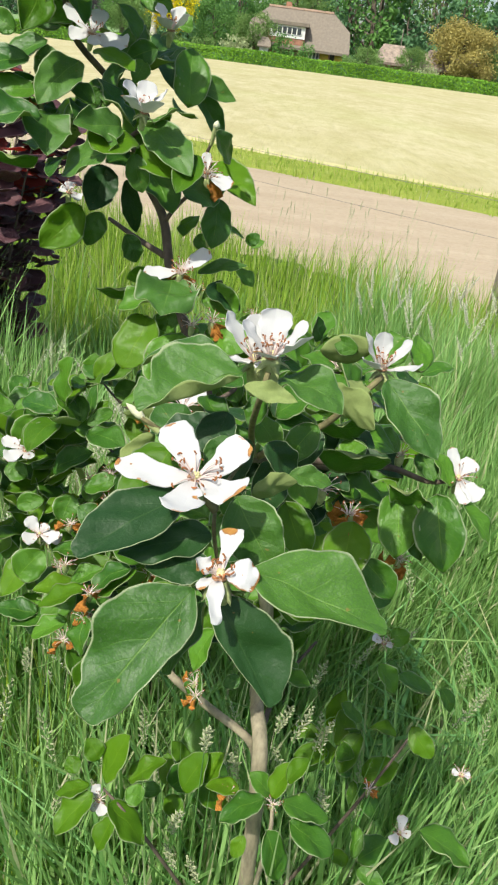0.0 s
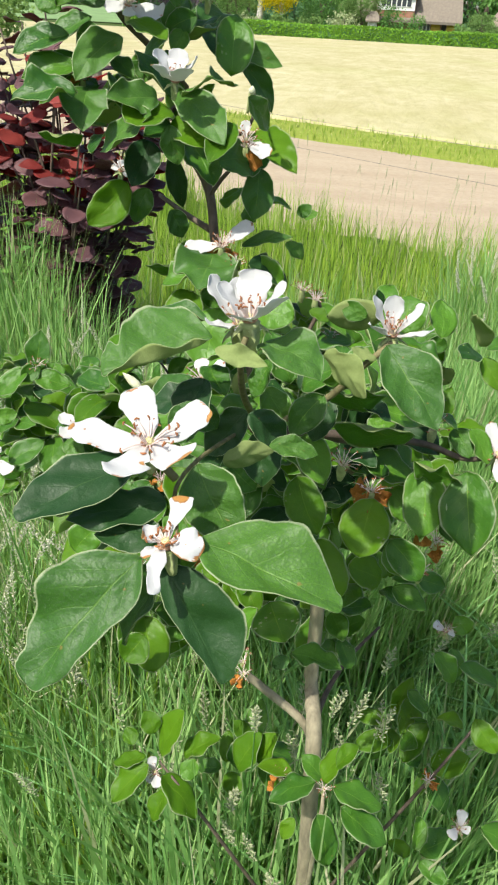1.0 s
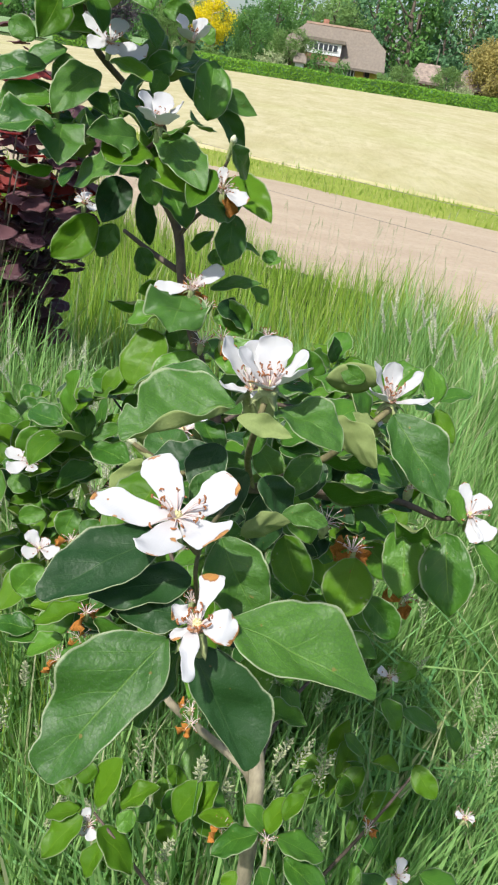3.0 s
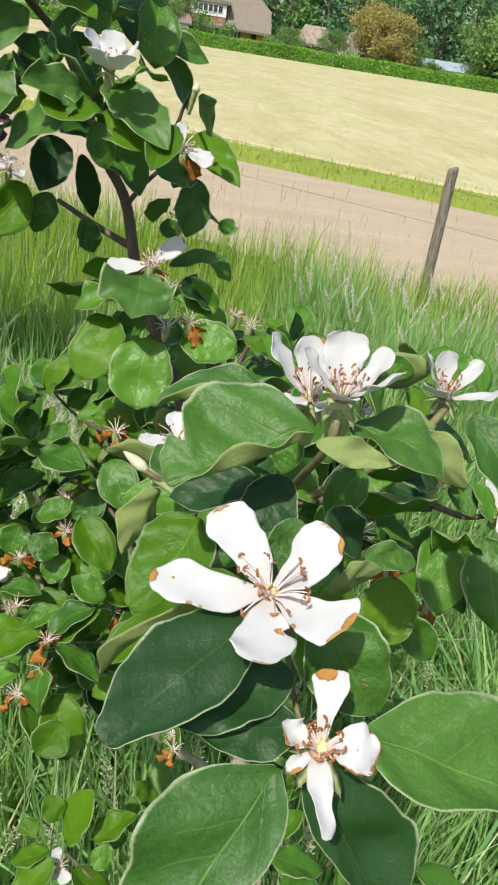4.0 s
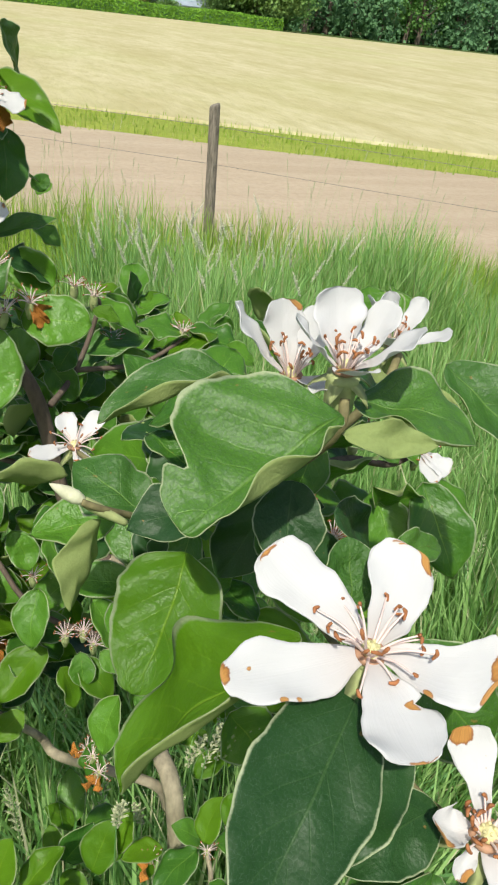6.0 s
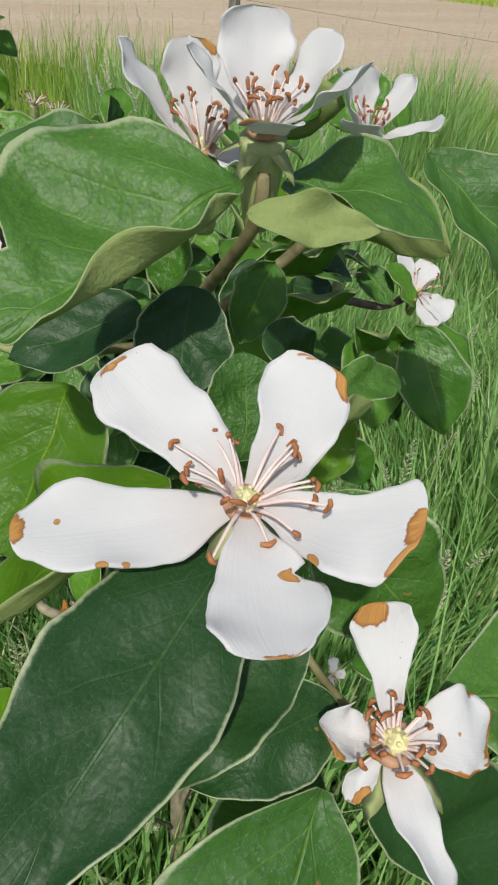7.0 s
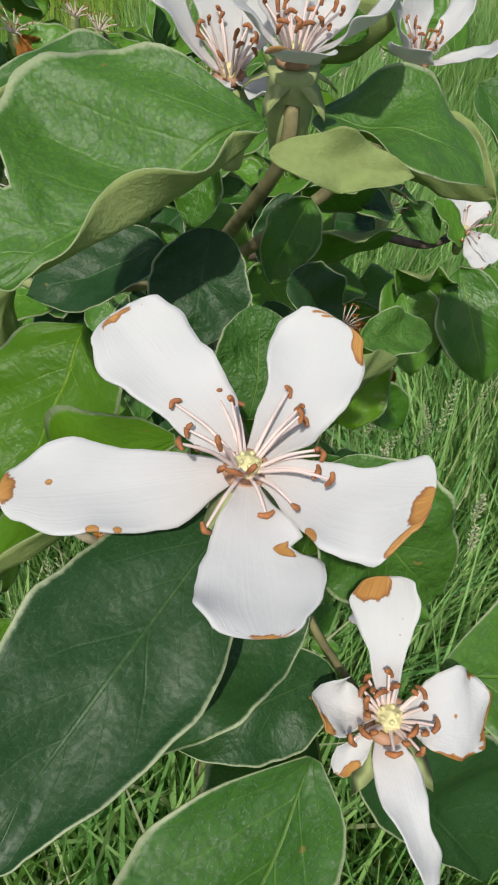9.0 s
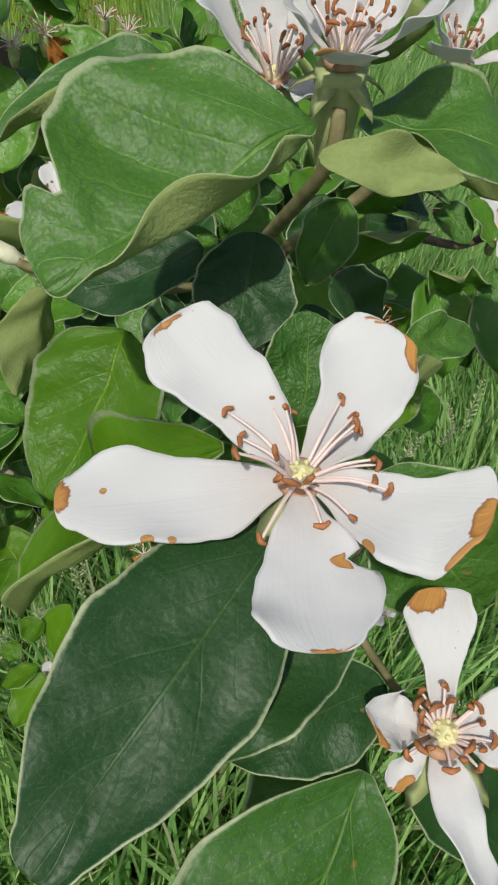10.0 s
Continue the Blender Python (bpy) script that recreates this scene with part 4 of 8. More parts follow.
def stamen_data(i, count, ln, r, spread):
    """One stamen: a filament tube and a curved brown anther (verts, faces, material of each face)."""
    a = 2 * math.pi * i / count + r.uniform(-0.3, 0.3)
    tilt = r.uniform(0.3, 1.0) * spread
    l = ln * r.uniform(0.6, 1.12)
    d = Vector((math.cos(a) * math.sin(tilt), math.sin(a) * math.sin(tilt), math.cos(tilt)))
    p0 = Vector((math.cos(a), math.sin(a), 0)) * 0.0010
    p2 = p0 + d * l
    vs, fs = tube_data([p0, p0 + d * l * 0.5 + Vector((0, 0, 0.10 * l)), p2], [0.00030, 0.00022, 0.00015], 5)
    side = (Vector((-d.y, d.x, 0)).normalized() * math.cos(i * 2.1) + Vector((0, 0, 1)) * math.sin(i * 2.1)) * 0.00085
    v2, f2 = tube_data([p2 - side, p2 + d * 0.0004, p2 + side], [0.00022, 0.00036, 0.00020], 6)
    o = len(vs)
    return vs + v2, fs + [tuple(k + o for k in q) for q in f2], [0] * len(fs) + [1] * len(f2)


def stamens(n_ax, count, ln, seed, spread, parent, single):
    r = random.Random(seed)
    av, af, am = [], [], []
    for i in range(count):
        vs, fs, mi = stamen_data(i, count, ln, r, spread)
        if single:
            mesh_ob("stamen", [n_ax @ q for q in vs], fs, (M_FILAMENT, M_ANTHER), parent, midx=mi)
        else:
            o = len(av)
            av += [n_ax @ q for q in vs]
            af += [tuple(k + o for k in q) for q in fs]
            am += mi
    if not single:
        mesh_ob("stamen_tuft", av, af, (M_FILAMENT, M_ANTHER), parent, midx=am)


def blossom(at, normal, count, ln, seed, label, hero=0, spread=1.42, stout=1.0):
    """Calyx with five sepals; petals are added by petal()."""
    n_ax = axes_matrix(at, Vector((0.37, 0.9, 0.1)), normal, 1, 1, 1)
    r = random.Random(seed)
    vs, fs = tube_data([(0, 0, -0.011 * stout), (0, 0, -0.006 * stout), (0, 0, -0.0012)], [0.0013 * stout, 0.0022 * stout, 0.0025 * stout], 10)
    for k in range(5):
        a = k * 1.2566 + 0.5
        c, s = math.cos(a), math.sin(a)
        o = len(vs)
        for u, w, z in ((0.002, 0.0016, -0.002), (0.004, 0.0016, -0.0028), (0.0062, 0.0009, -0.0042), (0.0075, 0.0001, -0.0056)):
            vs += [Vector((c * u - s * w, s * u + c * w, z)), Vector((c * u + s * w, s * u - c * w, z)), Vector((c * u, s * u, z - 0.0005))]
        for i in range(3):
            j = o + 3 * i
            fs += [(j, j + 3, j + 4, j + 1), (j, j + 2, j + 5, j + 3), (j + 1, j + 4, j + 5, j + 2)]
    b = mesh_ob("blossom", [n_ax @ Vector(q) for q in vs], fs, M_CALYX, QUINCE, label)
    stamens(n_ax, count, ln, seed, spread, b, hero)
    bm = bmesh.new()
    ball(bm, n_ax @ Vector((0, 0, 0.0002)), 0.0018)
    for k in range(5):
        ball(bm, n_ax @ Vector((0.0009 * math.cos(k * 1.257), 0.0009 * math.sin(k * 1.257), 0.0016)), 0.00035)
    part("pistil", bm, M_PISTIL, b, "yellow-green flower centre")
    ring = [n_ax @ Vector((0.0021 * math.cos(a * 0.6283), 0.0021 * math.sin(a * 0.6283), -0.0002)) for a in range(11)]
    vs, fs = tube_data(ring, [0.0007] * 11, 6)
    mesh_ob("nectar_ring", vs, fs, M_NECTAR, b, "reddish-brown ring round the flower centre")
    return b


def petal(b, base, tip, up, w, seed, hero=0, notch=0.0, curl=None, old=0, halves=None, mat=None, fold=None, twist=0.0, notch_at=0.42, wave=None, notch_w=0.055):
    base, tip = Vector(base), Vector(tip)
    ln = (tip - base).length
    r = random.Random(seed)
    f, c, wv = r.uniform(0.1, 0.3), r.uniform(0.15, 0.55), r.uniform(0.09, 0.19) * (1 if curl is None else 2.2)
    nick = r.choice((0, 0, 0.12))
    me = blade_mesh("petal", (mat or (M_PETAL_OLD if old else M_PETAL),) * 3, "petal", w, f if fold is None else fold, c if curl is None else curl, wv if wave is None else wave, seed, 28 if hero else 12, 16 if hero else 8, thick=0.011, notch=notch or (0 if halves else nick), notch_at=notch_at if notch else 0.8, rag=0.045 if halves else 0.075, halves=halves, twist=twist, notch_w=notch_w)
    ob = new("petal", me)
    ob.parent = b
    ob.matrix_basis = axes_matrix(base, tip - base, up, ln, ln, ln)
    return ob


def cup(b, centre, petals, seed):
    """Upright petals round a centre: compass angle, lean from the upright, length, width, curl, material."""
    for k, (az, lean, ln, w, curl, mat) in enumerate(petals):
        a, q = radians(az), radians(lean)
        out = Vector((math.cos(a), math.sin(a), 0))
        d = out * math.sin(q) + Vector((0, 0, 1)) * math.cos(q)
        base = Vector(centre) + out * 0.0016
        petal(b, base, base + d * ln, Vector((0, 0, 1)) * math.sin(q) - out * math.cos(q), w, seed + k, hero=1, curl=curl, mat=mat, fold=0.22, wave=0.13)


def spent(at, normal, withered, seed):
    """A blossom past its flowering: calyx, dry stamens, sometimes withered petals."""
    n_ax = axes_matrix(at, Vector((0.5, 0.8, 0.1)), normal, 1, 1, 1)
    r = random.Random(seed)
    vs, fs = tube_data([(0, 0, -0.010), (0, 0, -0.005), (0, 0, 0)], [0.0012, 0.0026, 0.0022], 8)
    b = mesh_ob("spent_blossom", [n_ax @ Vector(q) for q in vs], fs, M_CALYX, QUINCE, "faded quince blossom with " + ("withered orange petals" if withered else "dry stamens"))
    stamens(n_ax, 16, 0.0085, seed + 50, 1.35, b, 0)
    for k in range(withered):
        a = r.uniform(0, 6.28)
        d = Vector((math.cos(a), math.sin(a), r.uniform(-1.3, -0.3))).normalized()
        me = blade_mesh("petal", (M_WITHERED, M_WITHERED, M_WITHERED), "petal", 0.85, 0.8, r.uniform(-1.8, 1.8), 0.45, seed * 9 + k, 12, 8, thick=0.02)
        ob = new("petal", me)
        ob.parent = b
        ob["label"] = "withered orange-brown petal"
        ln = r.uniform(0.010, 0.015)
        ob.matrix_basis = n_ax @ axes_matrix((0, 0, -0.001), d, (d.y, -d.x, 0.6), ln, ln, ln)

INNER = Joined()


def spur(c, d, n, size, seed, light=0.35, dark=0.0):
    """A short spur with a rosette of leaves; dark: share in the shade-coloured tone."""
    r = random.Random(seed)
    c, d = Vector(c), Vector(d).normalized()
    for k in range(n):
        a = 2.4 * k + r.uniform(-0.5, 0.5)
        side = d.orthogonal().normalized()
        out = (Matrix.Rotation(a, 3, d) @ side) * r.uniform(0.7, 1.1) + d * r.uniform(0.0, 0.7) + Vector((0, 0, r.uniform(-0.25, 0.3)))
        out.normalize()
        ln = size * r.uniform(0.65, 1.2)
        b0 = c + out * ln * 0.18
        up = Vector((r.uniform(-0.5, 0.5), r.uniform(-0.7, 0.1), 1.0))
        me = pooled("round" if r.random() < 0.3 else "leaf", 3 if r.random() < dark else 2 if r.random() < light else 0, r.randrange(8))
        INNER.add(me, axes_matrix(b0, out, up, ln * r.uniform(0.8, 1.15), ln, ln))


# trunk, limbs and twigs
stem("trunk", [(0.0660, 0.4550, -0.0500), (0.0610, 0.4580, 0.5000), (0.0486, 0.4513, 0.8663), (0.0368, 0.4872, 0.9341), (0.0320, 0.4740, 1.0500), (0.0020, 0.4900, 1.1100)], [0.0086, 0.0082, 0.0076, 0.0066, 0.0058, 0.0052], M_BARK_PALE, QUINCE)
stem("leader", [(0.0100, 0.4870, 1.0950), (-0.0200, 0.5000, 1.1400), (-0.0355, 0.5041, 1.2167), (-0.0508, 0.5172, 1.2460), (-0.0748, 0.5469, 1.2922), (-0.0876, 0.5717, 1.3307), (-0.1071, 0.5832, 1.3581), (-0.1247, 0.6056, 1.3930), (-0.1417, 0.6216, 1.4167), (-0.1622, 0.5870, 1.4474), (-0.1582, 0.5519, 1.4906), (-0.1666, 0.5760, 1.5393)], [0.0048, 0.0045, 0.0043, 0.0040, 0.0037, 0.0035, 0.0032, 0.0030, 0.0027, 0.0024, 0.0022, 0.0019], M_BARK, QUINCE)
stem("branch", [(-0.0826, 0.5588, 1.3049), (-0.1069, 0.5792, 1.3098), (-0.1364, 0.6054, 1.3171)], [0.0026, 0.0021, 0.0016], M_BARK, QUINCE)
stem("branch", [(-0.0861, 0.5689, 1.3281), (-0.0768, 0.5690, 1.3414), (-0.0652, 0.5685, 1.3540)], [0.0020, 0.0016, 0.0012], M_BARK, QUINCE)
stem("branch", [(-0.1071, 0.5832, 1.3581), (-0.1122, 0.5710, 1.3762), (-0.1163, 0.5536, 1.3852)], [0.0022, 0.0019, 0.0016], M_BARK, QUINCE)
stem("branch", [(-0.1173, 0.5634, 1.3818), (-0.0987, 0.5475, 1.4000), (-0.0982, 0.5081, 1.4124)], [0.0018, 0.0016, 0.0014], M_BARK, QUINCE)
stem("branch", [(-0.1107, 0.5883, 1.3662), (-0.0660, 0.5728, 1.3717), (-0.0547, 0.5712, 1.3927), (-0.0492, 0.5190, 1.4045)], [0.0016, 0.0013, 0.0011, 0.0008], M_BARK, QUINCE)
stem("branch", [(-0.0748, 0.5469, 1.2922), (-0.0658, 0.5295, 1.2946), (-0.0639, 0.5187, 1.3048)], [0.0022, 0.0019, 0.0016], M_BARK, QUINCE)
stem("branch", [(-0.0652, 0.5330, 1.2805), (-0.0532, 0.5187, 1.2892), (-0.0524, 0.5132, 1.2941)], [0.0018, 0.0016, 0.0014], M_BARK, QUINCE)
stem("branch", [(-0.0616, 0.5263, 1.2695), (-0.0524, 0.5076, 1.2697), (-0.0510, 0.5006, 1.2741)], [0.0018, 0.0016, 0.0014], M_BARK, QUINCE)
stem("branch", [(-0.0286, 0.5116, 1.2112), (-0.0098, 0.5370, 1.2207), (0.0055, 0.5480, 1.2550), (0.0027, 0.5450, 1.2633)], [0.0020, 0.0017, 0.0015, 0.0012], M_BARK, QUINCE)
stem("branch", [(-0.0098, 0.5370, 1.2207), (0.0331, 0.5509, 1.2163), (0.0671, 0.5602, 1.2302)], [0.0018, 0.0015, 0.0012], M_BARK, QUINCE)
stem("branch", [(0.0220, 0.4780, 1.0800), (0.0300, 0.4300, 1.1700), (0.0557, 0.3830, 1.2331), (0.0245, 0.3421, 1.2626), (0.0033, 0.3016, 1.2823), (0.0004, 0.2891, 1.2909)], [0.0042, 0.0037, 0.0033, 0.0028, 0.0024, 0.0019], M_BARK, QUINCE)
stem("twig", [(0.0033, 0.3016, 1.2823), (0.0003, 0.2678, 1.3146), (0.0022, 0.2451, 1.3402), (0.0036, 0.2454, 1.3493)], [0.0015, 0.0014, 0.0012, 0.0011], M_TWIG, QUINCE)
stem("twig", [(0.0015, 0.2898, 1.2921), (-0.0066, 0.2308, 1.3089), (-0.0080, 0.1985, 1.3150), (-0.0049, 0.1883, 1.3055), (-0.0034, 0.1722, 1.3120)], [0.0008, 0.0008, 0.0007, 0.0006, 0.0006], M_TWIG, QUINCE)
stem("twig", [(-0.0080, 0.1978, 1.3191), (-0.0120, 0.1963, 1.3249), (-0.0150, 0.1947, 1.3305)], [0.0014, 0.0013, 0.0012], M_TWIG, QUINCE)
stem("branch", [(0.0245, 0.3421, 1.2626), (0.0622, 0.3518, 1.2596), (0.0828, 0.3605, 1.2546), (0.1037, 0.3627, 1.2481), (0.1190, 0.3667, 1.2493)], [0.0024, 0.0021, 0.0018, 0.0015, 0.0012], M_BARK, QUINCE)
stem("twig", [(0.0033, 0.3016, 1.2823), (0.0297, 0.3006, 1.3019), (0.0439, 0.2944, 1.3222), (0.0546, 0.3034, 1.3306)], [0.0018, 0.0016, 0.0015, 0.0013], M_TWIG, QUINCE)
stem("twig", [(0.0004, 0.2891, 1.2909), (-0.0245, 0.2807, 1.2963), (-0.0260, 0.2853, 1.2935), (-0.0403, 0.2767, 1.3050), (-0.0464, 0.2762, 1.3087)], [0.0011, 0.0011, 0.0010, 0.0010, 0.0009], M_TWIG, QUINCE)
stem("twig", [(-0.0260, 0.2853, 1.2935), (-0.0269, 0.3197, 1.2824), (-0.0365, 0.3507, 1.2772)], [0.0012, 0.0011, 0.0010], M_TWIG, QUINCE)
stem("branch", [(0.0470, 0.4700, 0.8600), (0.0351, 0.4676, 0.8971), (-0.0075, 0.4713, 0.9296), (-0.0390, 0.4595, 0.9715), (-0.0467, 0.4946, 0.9487), (-0.0726, 0.4936, 0.9809), (-0.1094, 0.5061, 1.0133), (-0.1506, 0.5594, 1.0556), (-0.1714, 0.5880, 1.0593)], [0.0045, 0.0041, 0.0038, 0.0034, 0.0030, 0.0027, 0.0023, 0.0020, 0.0016], M_BARK_PALE, QUINCE)
stem("branch", [(0.0460, 0.4700, 0.9000), (0.0541, 0.5130, 0.8955), (0.0718, 0.5484, 0.9080), (0.0969, 0.5844, 0.9173)], [0.0030, 0.0025, 0.0019, 0.0014], M_BARK, QUINCE)
stem("branch", [(0.0280, 0.4750, 1.0400), (-0.0412, 0.4920, 1.0695), (-0.0730, 0.5211, 1.1124), (-0.1131, 0.5568, 1.1234), (-0.1553, 0.6113, 1.1262)], [0.0022, 0.0019, 0.0016, 0.0013, 0.0010], M_BARK, QUINCE)
stem("branch", [(-0.0300, 0.5050, 1.1700), (-0.0782, 0.5075, 1.1900), (-0.1140, 0.5710, 1.1692), (-0.1471, 0.6221, 1.1684)], [0.0018, 0.0015, 0.0012, 0.0009], M_BARK, QUINCE)
stem("branch", [(0.0600, 0.4580, 0.6000), (0.0612, 0.4028, 0.8430), (0.0609, 0.4150, 0.8832)], [0.0030, 0.0022, 0.0014], M_BARK_PALE, QUINCE)
stem("branch", [(0.0610, 0.4580, 0.5500), (-0.0491, 0.4139, 0.8212), (-0.0898, 0.4334, 0.8495)], [0.0022, 0.0016, 0.0010], M_BARK, QUINCE)
stem("branch", [(0.0600, 0.4580, 0.6000), (0.1453, 0.4588, 0.8419), (0.1898, 0.4938, 0.9081)], [0.0022, 0.0016, 0.0010], M_BARK, QUINCE)

# leaves, blossoms and spent blossoms
leaf((-0.0108, 0.1712, 1.3081), (-0.0364, 0.1450, 1.2779), (-0.07, -0.72, 0.69), 0.64, 0.20, -0.25, 0.12, 0, hero=1, notch=0.22, notch_at=0.84, bow=0.0, halves=((0.02, 0.150, 0.178, 0.170, 0.172, 0.160, 0.10), (0.02, 0.200, 0.297, 0.346, 0.290, 0.230, 0.14)))
leaf((0.0046, 0.1746, 1.3150), (0.0479, 0.1679, 1.3040), (0.11, -0.28, 0.95), 0.60, 0.26, -0.35, 0.09, 1, hero=1, bow=0.0, halves=((0.02, 0.150, 0.268, 0.350, 0.338, 0.230, 0.100), (0.02, 0.160, 0.240, 0.210, 0.140, 0.080, 0.045)))
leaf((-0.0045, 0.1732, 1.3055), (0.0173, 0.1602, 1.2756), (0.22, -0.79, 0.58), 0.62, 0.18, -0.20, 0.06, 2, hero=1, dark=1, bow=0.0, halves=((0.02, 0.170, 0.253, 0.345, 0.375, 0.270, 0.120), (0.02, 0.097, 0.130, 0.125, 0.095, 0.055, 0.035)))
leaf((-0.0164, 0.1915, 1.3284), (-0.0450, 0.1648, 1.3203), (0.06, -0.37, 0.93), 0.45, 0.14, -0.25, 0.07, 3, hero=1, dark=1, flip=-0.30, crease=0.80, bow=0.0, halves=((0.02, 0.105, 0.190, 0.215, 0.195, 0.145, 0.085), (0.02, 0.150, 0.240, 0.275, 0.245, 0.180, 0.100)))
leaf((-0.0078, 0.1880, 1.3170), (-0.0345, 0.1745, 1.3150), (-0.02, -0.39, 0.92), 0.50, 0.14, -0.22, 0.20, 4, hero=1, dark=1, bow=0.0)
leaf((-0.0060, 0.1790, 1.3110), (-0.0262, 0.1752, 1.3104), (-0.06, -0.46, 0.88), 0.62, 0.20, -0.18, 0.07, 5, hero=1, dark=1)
leaf((-0.0017, 0.2002, 1.3239), (0.0141, 0.1898, 1.3042), (0.04, -0.87, 0.49), 0.74, 0.25, -0.30, 0.14, 6, hero=1)
leaf((0.0032, 0.2148, 1.3172), (0.0189, 0.2244, 1.3182), (-0.52, 0.85, 0.07), 0.60, 0.30, -0.23, 0.10, 7, hero=1)
leaf((-0.0074, 0.1781, 1.2991), (-0.0183, 0.1723, 1.2712), (-0.82, -0.41, 0.40), 0.66, 0.37, -0.12, 0.15, 8, hero=1)
leaf((-0.0052, 0.2310, 1.3540), (-0.0388, 0.2190, 1.3412), (-0.05, -0.40, 0.91), 0.86, 0.14, -0.16, 0.07, 9, hero=1, notch=0.46, notch_at=0.80, flip=-1.35, crease=0.46, bow=0.0, halves=((0.02, 0.130, 0.200, 0.225, 0.215, 0.165, 0.090), (0.02, 0.330, 0.480, 0.530, 0.500, 0.410, 0.240)))
leaf((-0.0145, 0.2632, 1.3470), (-0.0449, 0.2619, 1.3386), (-0.20, -0.16, 0.93), 0.55, 0.26, -0.75, 0.12, 10, hero=1, flip=-1.1, crease=0.58, bow=0.0)
leaf((0.0087, 0.2500, 1.3459), (0.0311, 0.2343, 1.3415), (0.22, -0.34, 0.91), 0.74, 0.22, -1.0, 0.10, 11, hero=1)
leaf((-0.0040, 0.2310, 1.3495), (0.0145, 0.2260, 1.3480), (0.25, 0.70, -0.62), 0.38, -0.30, 0.30, 0.32, 12, hero=1, bow=0.0)
leaf((0.0290, 0.2720, 1.3350), (0.0472, 0.2526, 1.3290), (0.48, 0.86, 0.18), 0.60, 0.30, -0.56, 0.18, 13, hero=1)
leaf((0.0495, 0.2947, 1.3269), (0.0385, 0.2925, 1.3310), (-0.34, 0.29, -0.89), 0.66, 0.40, -0.24, 0.20, 14)
leaf((0.0500, 0.3150, 1.3380), (0.0260, 0.3120, 1.3360), (-0.33, 0.93, 0.17), 0.66, 0.30, -0.59, 0.06, 15)
leaf((0.0433, 0.3135, 1.3368), (0.0314, 0.3157, 1.3410), (-0.07, -0.95, 0.32), 0.68, 0.21, -0.39, 0.11, 16)
leaf((0.0521, 0.2770, 1.3398), (0.0742, 0.2561, 1.3175), (-0.04, -0.55, 0.84), 0.60, 0.32, -0.30, 0.22, 17, hero=1)
leaf((0.0613, 0.3254, 1.3272), (0.0607, 0.3383, 1.3409), (-0.20, -0.72, 0.67), 1.15, 0.31, -0.40, 0.15, 18)
leaf((0.0764, 0.3300, 1.3253), (0.0753, 0.3477, 1.3374), (0.39, -0.50, 0.77), 0.66, 0.17, -0.24, 0.08, 19)
leaf((0.0297, 0.2989, 1.3051), (0.0180, 0.2881, 1.2889), (-0.00, -0.83, 0.56), 0.67, 0.30, -0.16, 0.15, 20)
leaf((0.0561, 0.3323, 1.3082), (0.0853, 0.3355, 1.2930), (0.47, -0.18, 0.86), 0.66, 0.16, -0.53, 0.13, 21)
leaf((0.0819, 0.3569, 1.2693), (0.0658, 0.3511, 1.2796), (0.58, -0.56, 0.59), 0.66, 0.20, -0.41, 0.10, 22)
leaf((0.0732, 0.3320, 1.2736), (0.0326, 0.3237, 1.2792), (0.07, -0.77, -0.64), 0.66, 0.40, -0.13, 0.13, 23)
leaf((0.0493, 0.3590, 1.2411), (0.0815, 0.3593, 1.2310), (0.29, -0.32, 0.90), 0.66, 0.39, -0.28, 0.16, 24)
leaf((0.0217, 0.3153, 1.2762), (0.0340, 0.3004, 1.2588), (-0.04, -0.77, 0.63), 0.66, 0.37, -0.35, 0.08, 25)
leaf((0.0215, 0.3007, 1.2614), (0.0346, 0.2854, 1.2410), (-0.08, -0.82, 0.56), 0.66, 0.23, -0.39, 0.13, 26, light=1)
leaf((0.0580, 0.3142, 1.2464), (0.0550, 0.2965, 1.2236), (-0.14, -0.77, 0.62), 0.85, 0.26, -0.21, 0.13, 27, light=1, form="round")
leaf((0.0812, 0.3391, 1.2526), (0.0840, 0.3166, 1.2252), (-0.22, -0.77, 0.61), 0.67, 0.33, -0.36, 0.06, 28)
leaf((0.1016, 0.3345, 1.2569), (0.1082, 0.3089, 1.2256), (-0.27, -0.77, 0.57), 0.66, 0.35, -0.53, 0.20, 29)
leaf((0.1233, 0.3538, 1.2420), (0.1380, 0.3401, 1.2269), (0.47, -0.38, 0.80), 0.66, 0.31, -0.47, 0.12, 30)
leaf((0.1000, 0.3311, 1.2525), (0.0748, 0.3301, 1.2614), (-0.14, -0.86, -0.48), 0.66, 0.50, -0.13, 0.35, 31)
leaf((0.0702, 0.3276, 1.2138), (0.0886, 0.3187, 1.1971), (-0.02, -0.89, 0.45), 0.70, 0.36, -0.48, 0.11, 32)
leaf((0.0972, 0.3421, 1.2414), (0.1014, 0.3293, 1.2171), (-0.86, -0.49, 0.11), 0.66, 0.40, -0.43, 0.25, 33)
leaf((0.0022, 0.3108, 1.2997), (0.0151, 0.2991, 1.2883), (0.04, -0.67, 0.74), 0.66, 0.16, -0.23, 0.06, 34)
leaf((-0.0002, 0.3069, 1.2923), (-0.0206, 0.3027, 1.2845), (-0.22, -0.51, 0.83), 0.66, 0.26, -0.51, 0.08, 35)
leaf((0.1037, 0.3658, 1.2647), (0.1154, 0.3575, 1.2490), (0.48, -0.58, 0.66), 0.66, 0.33, -0.34, 0.15, 36)
leaf((0.0371, 0.3402, 1.2591), (0.0259, 0.3254, 1.2525), (-0.09, -0.35, 0.93), 0.66, 0.39, -0.42, 0.07, 37)
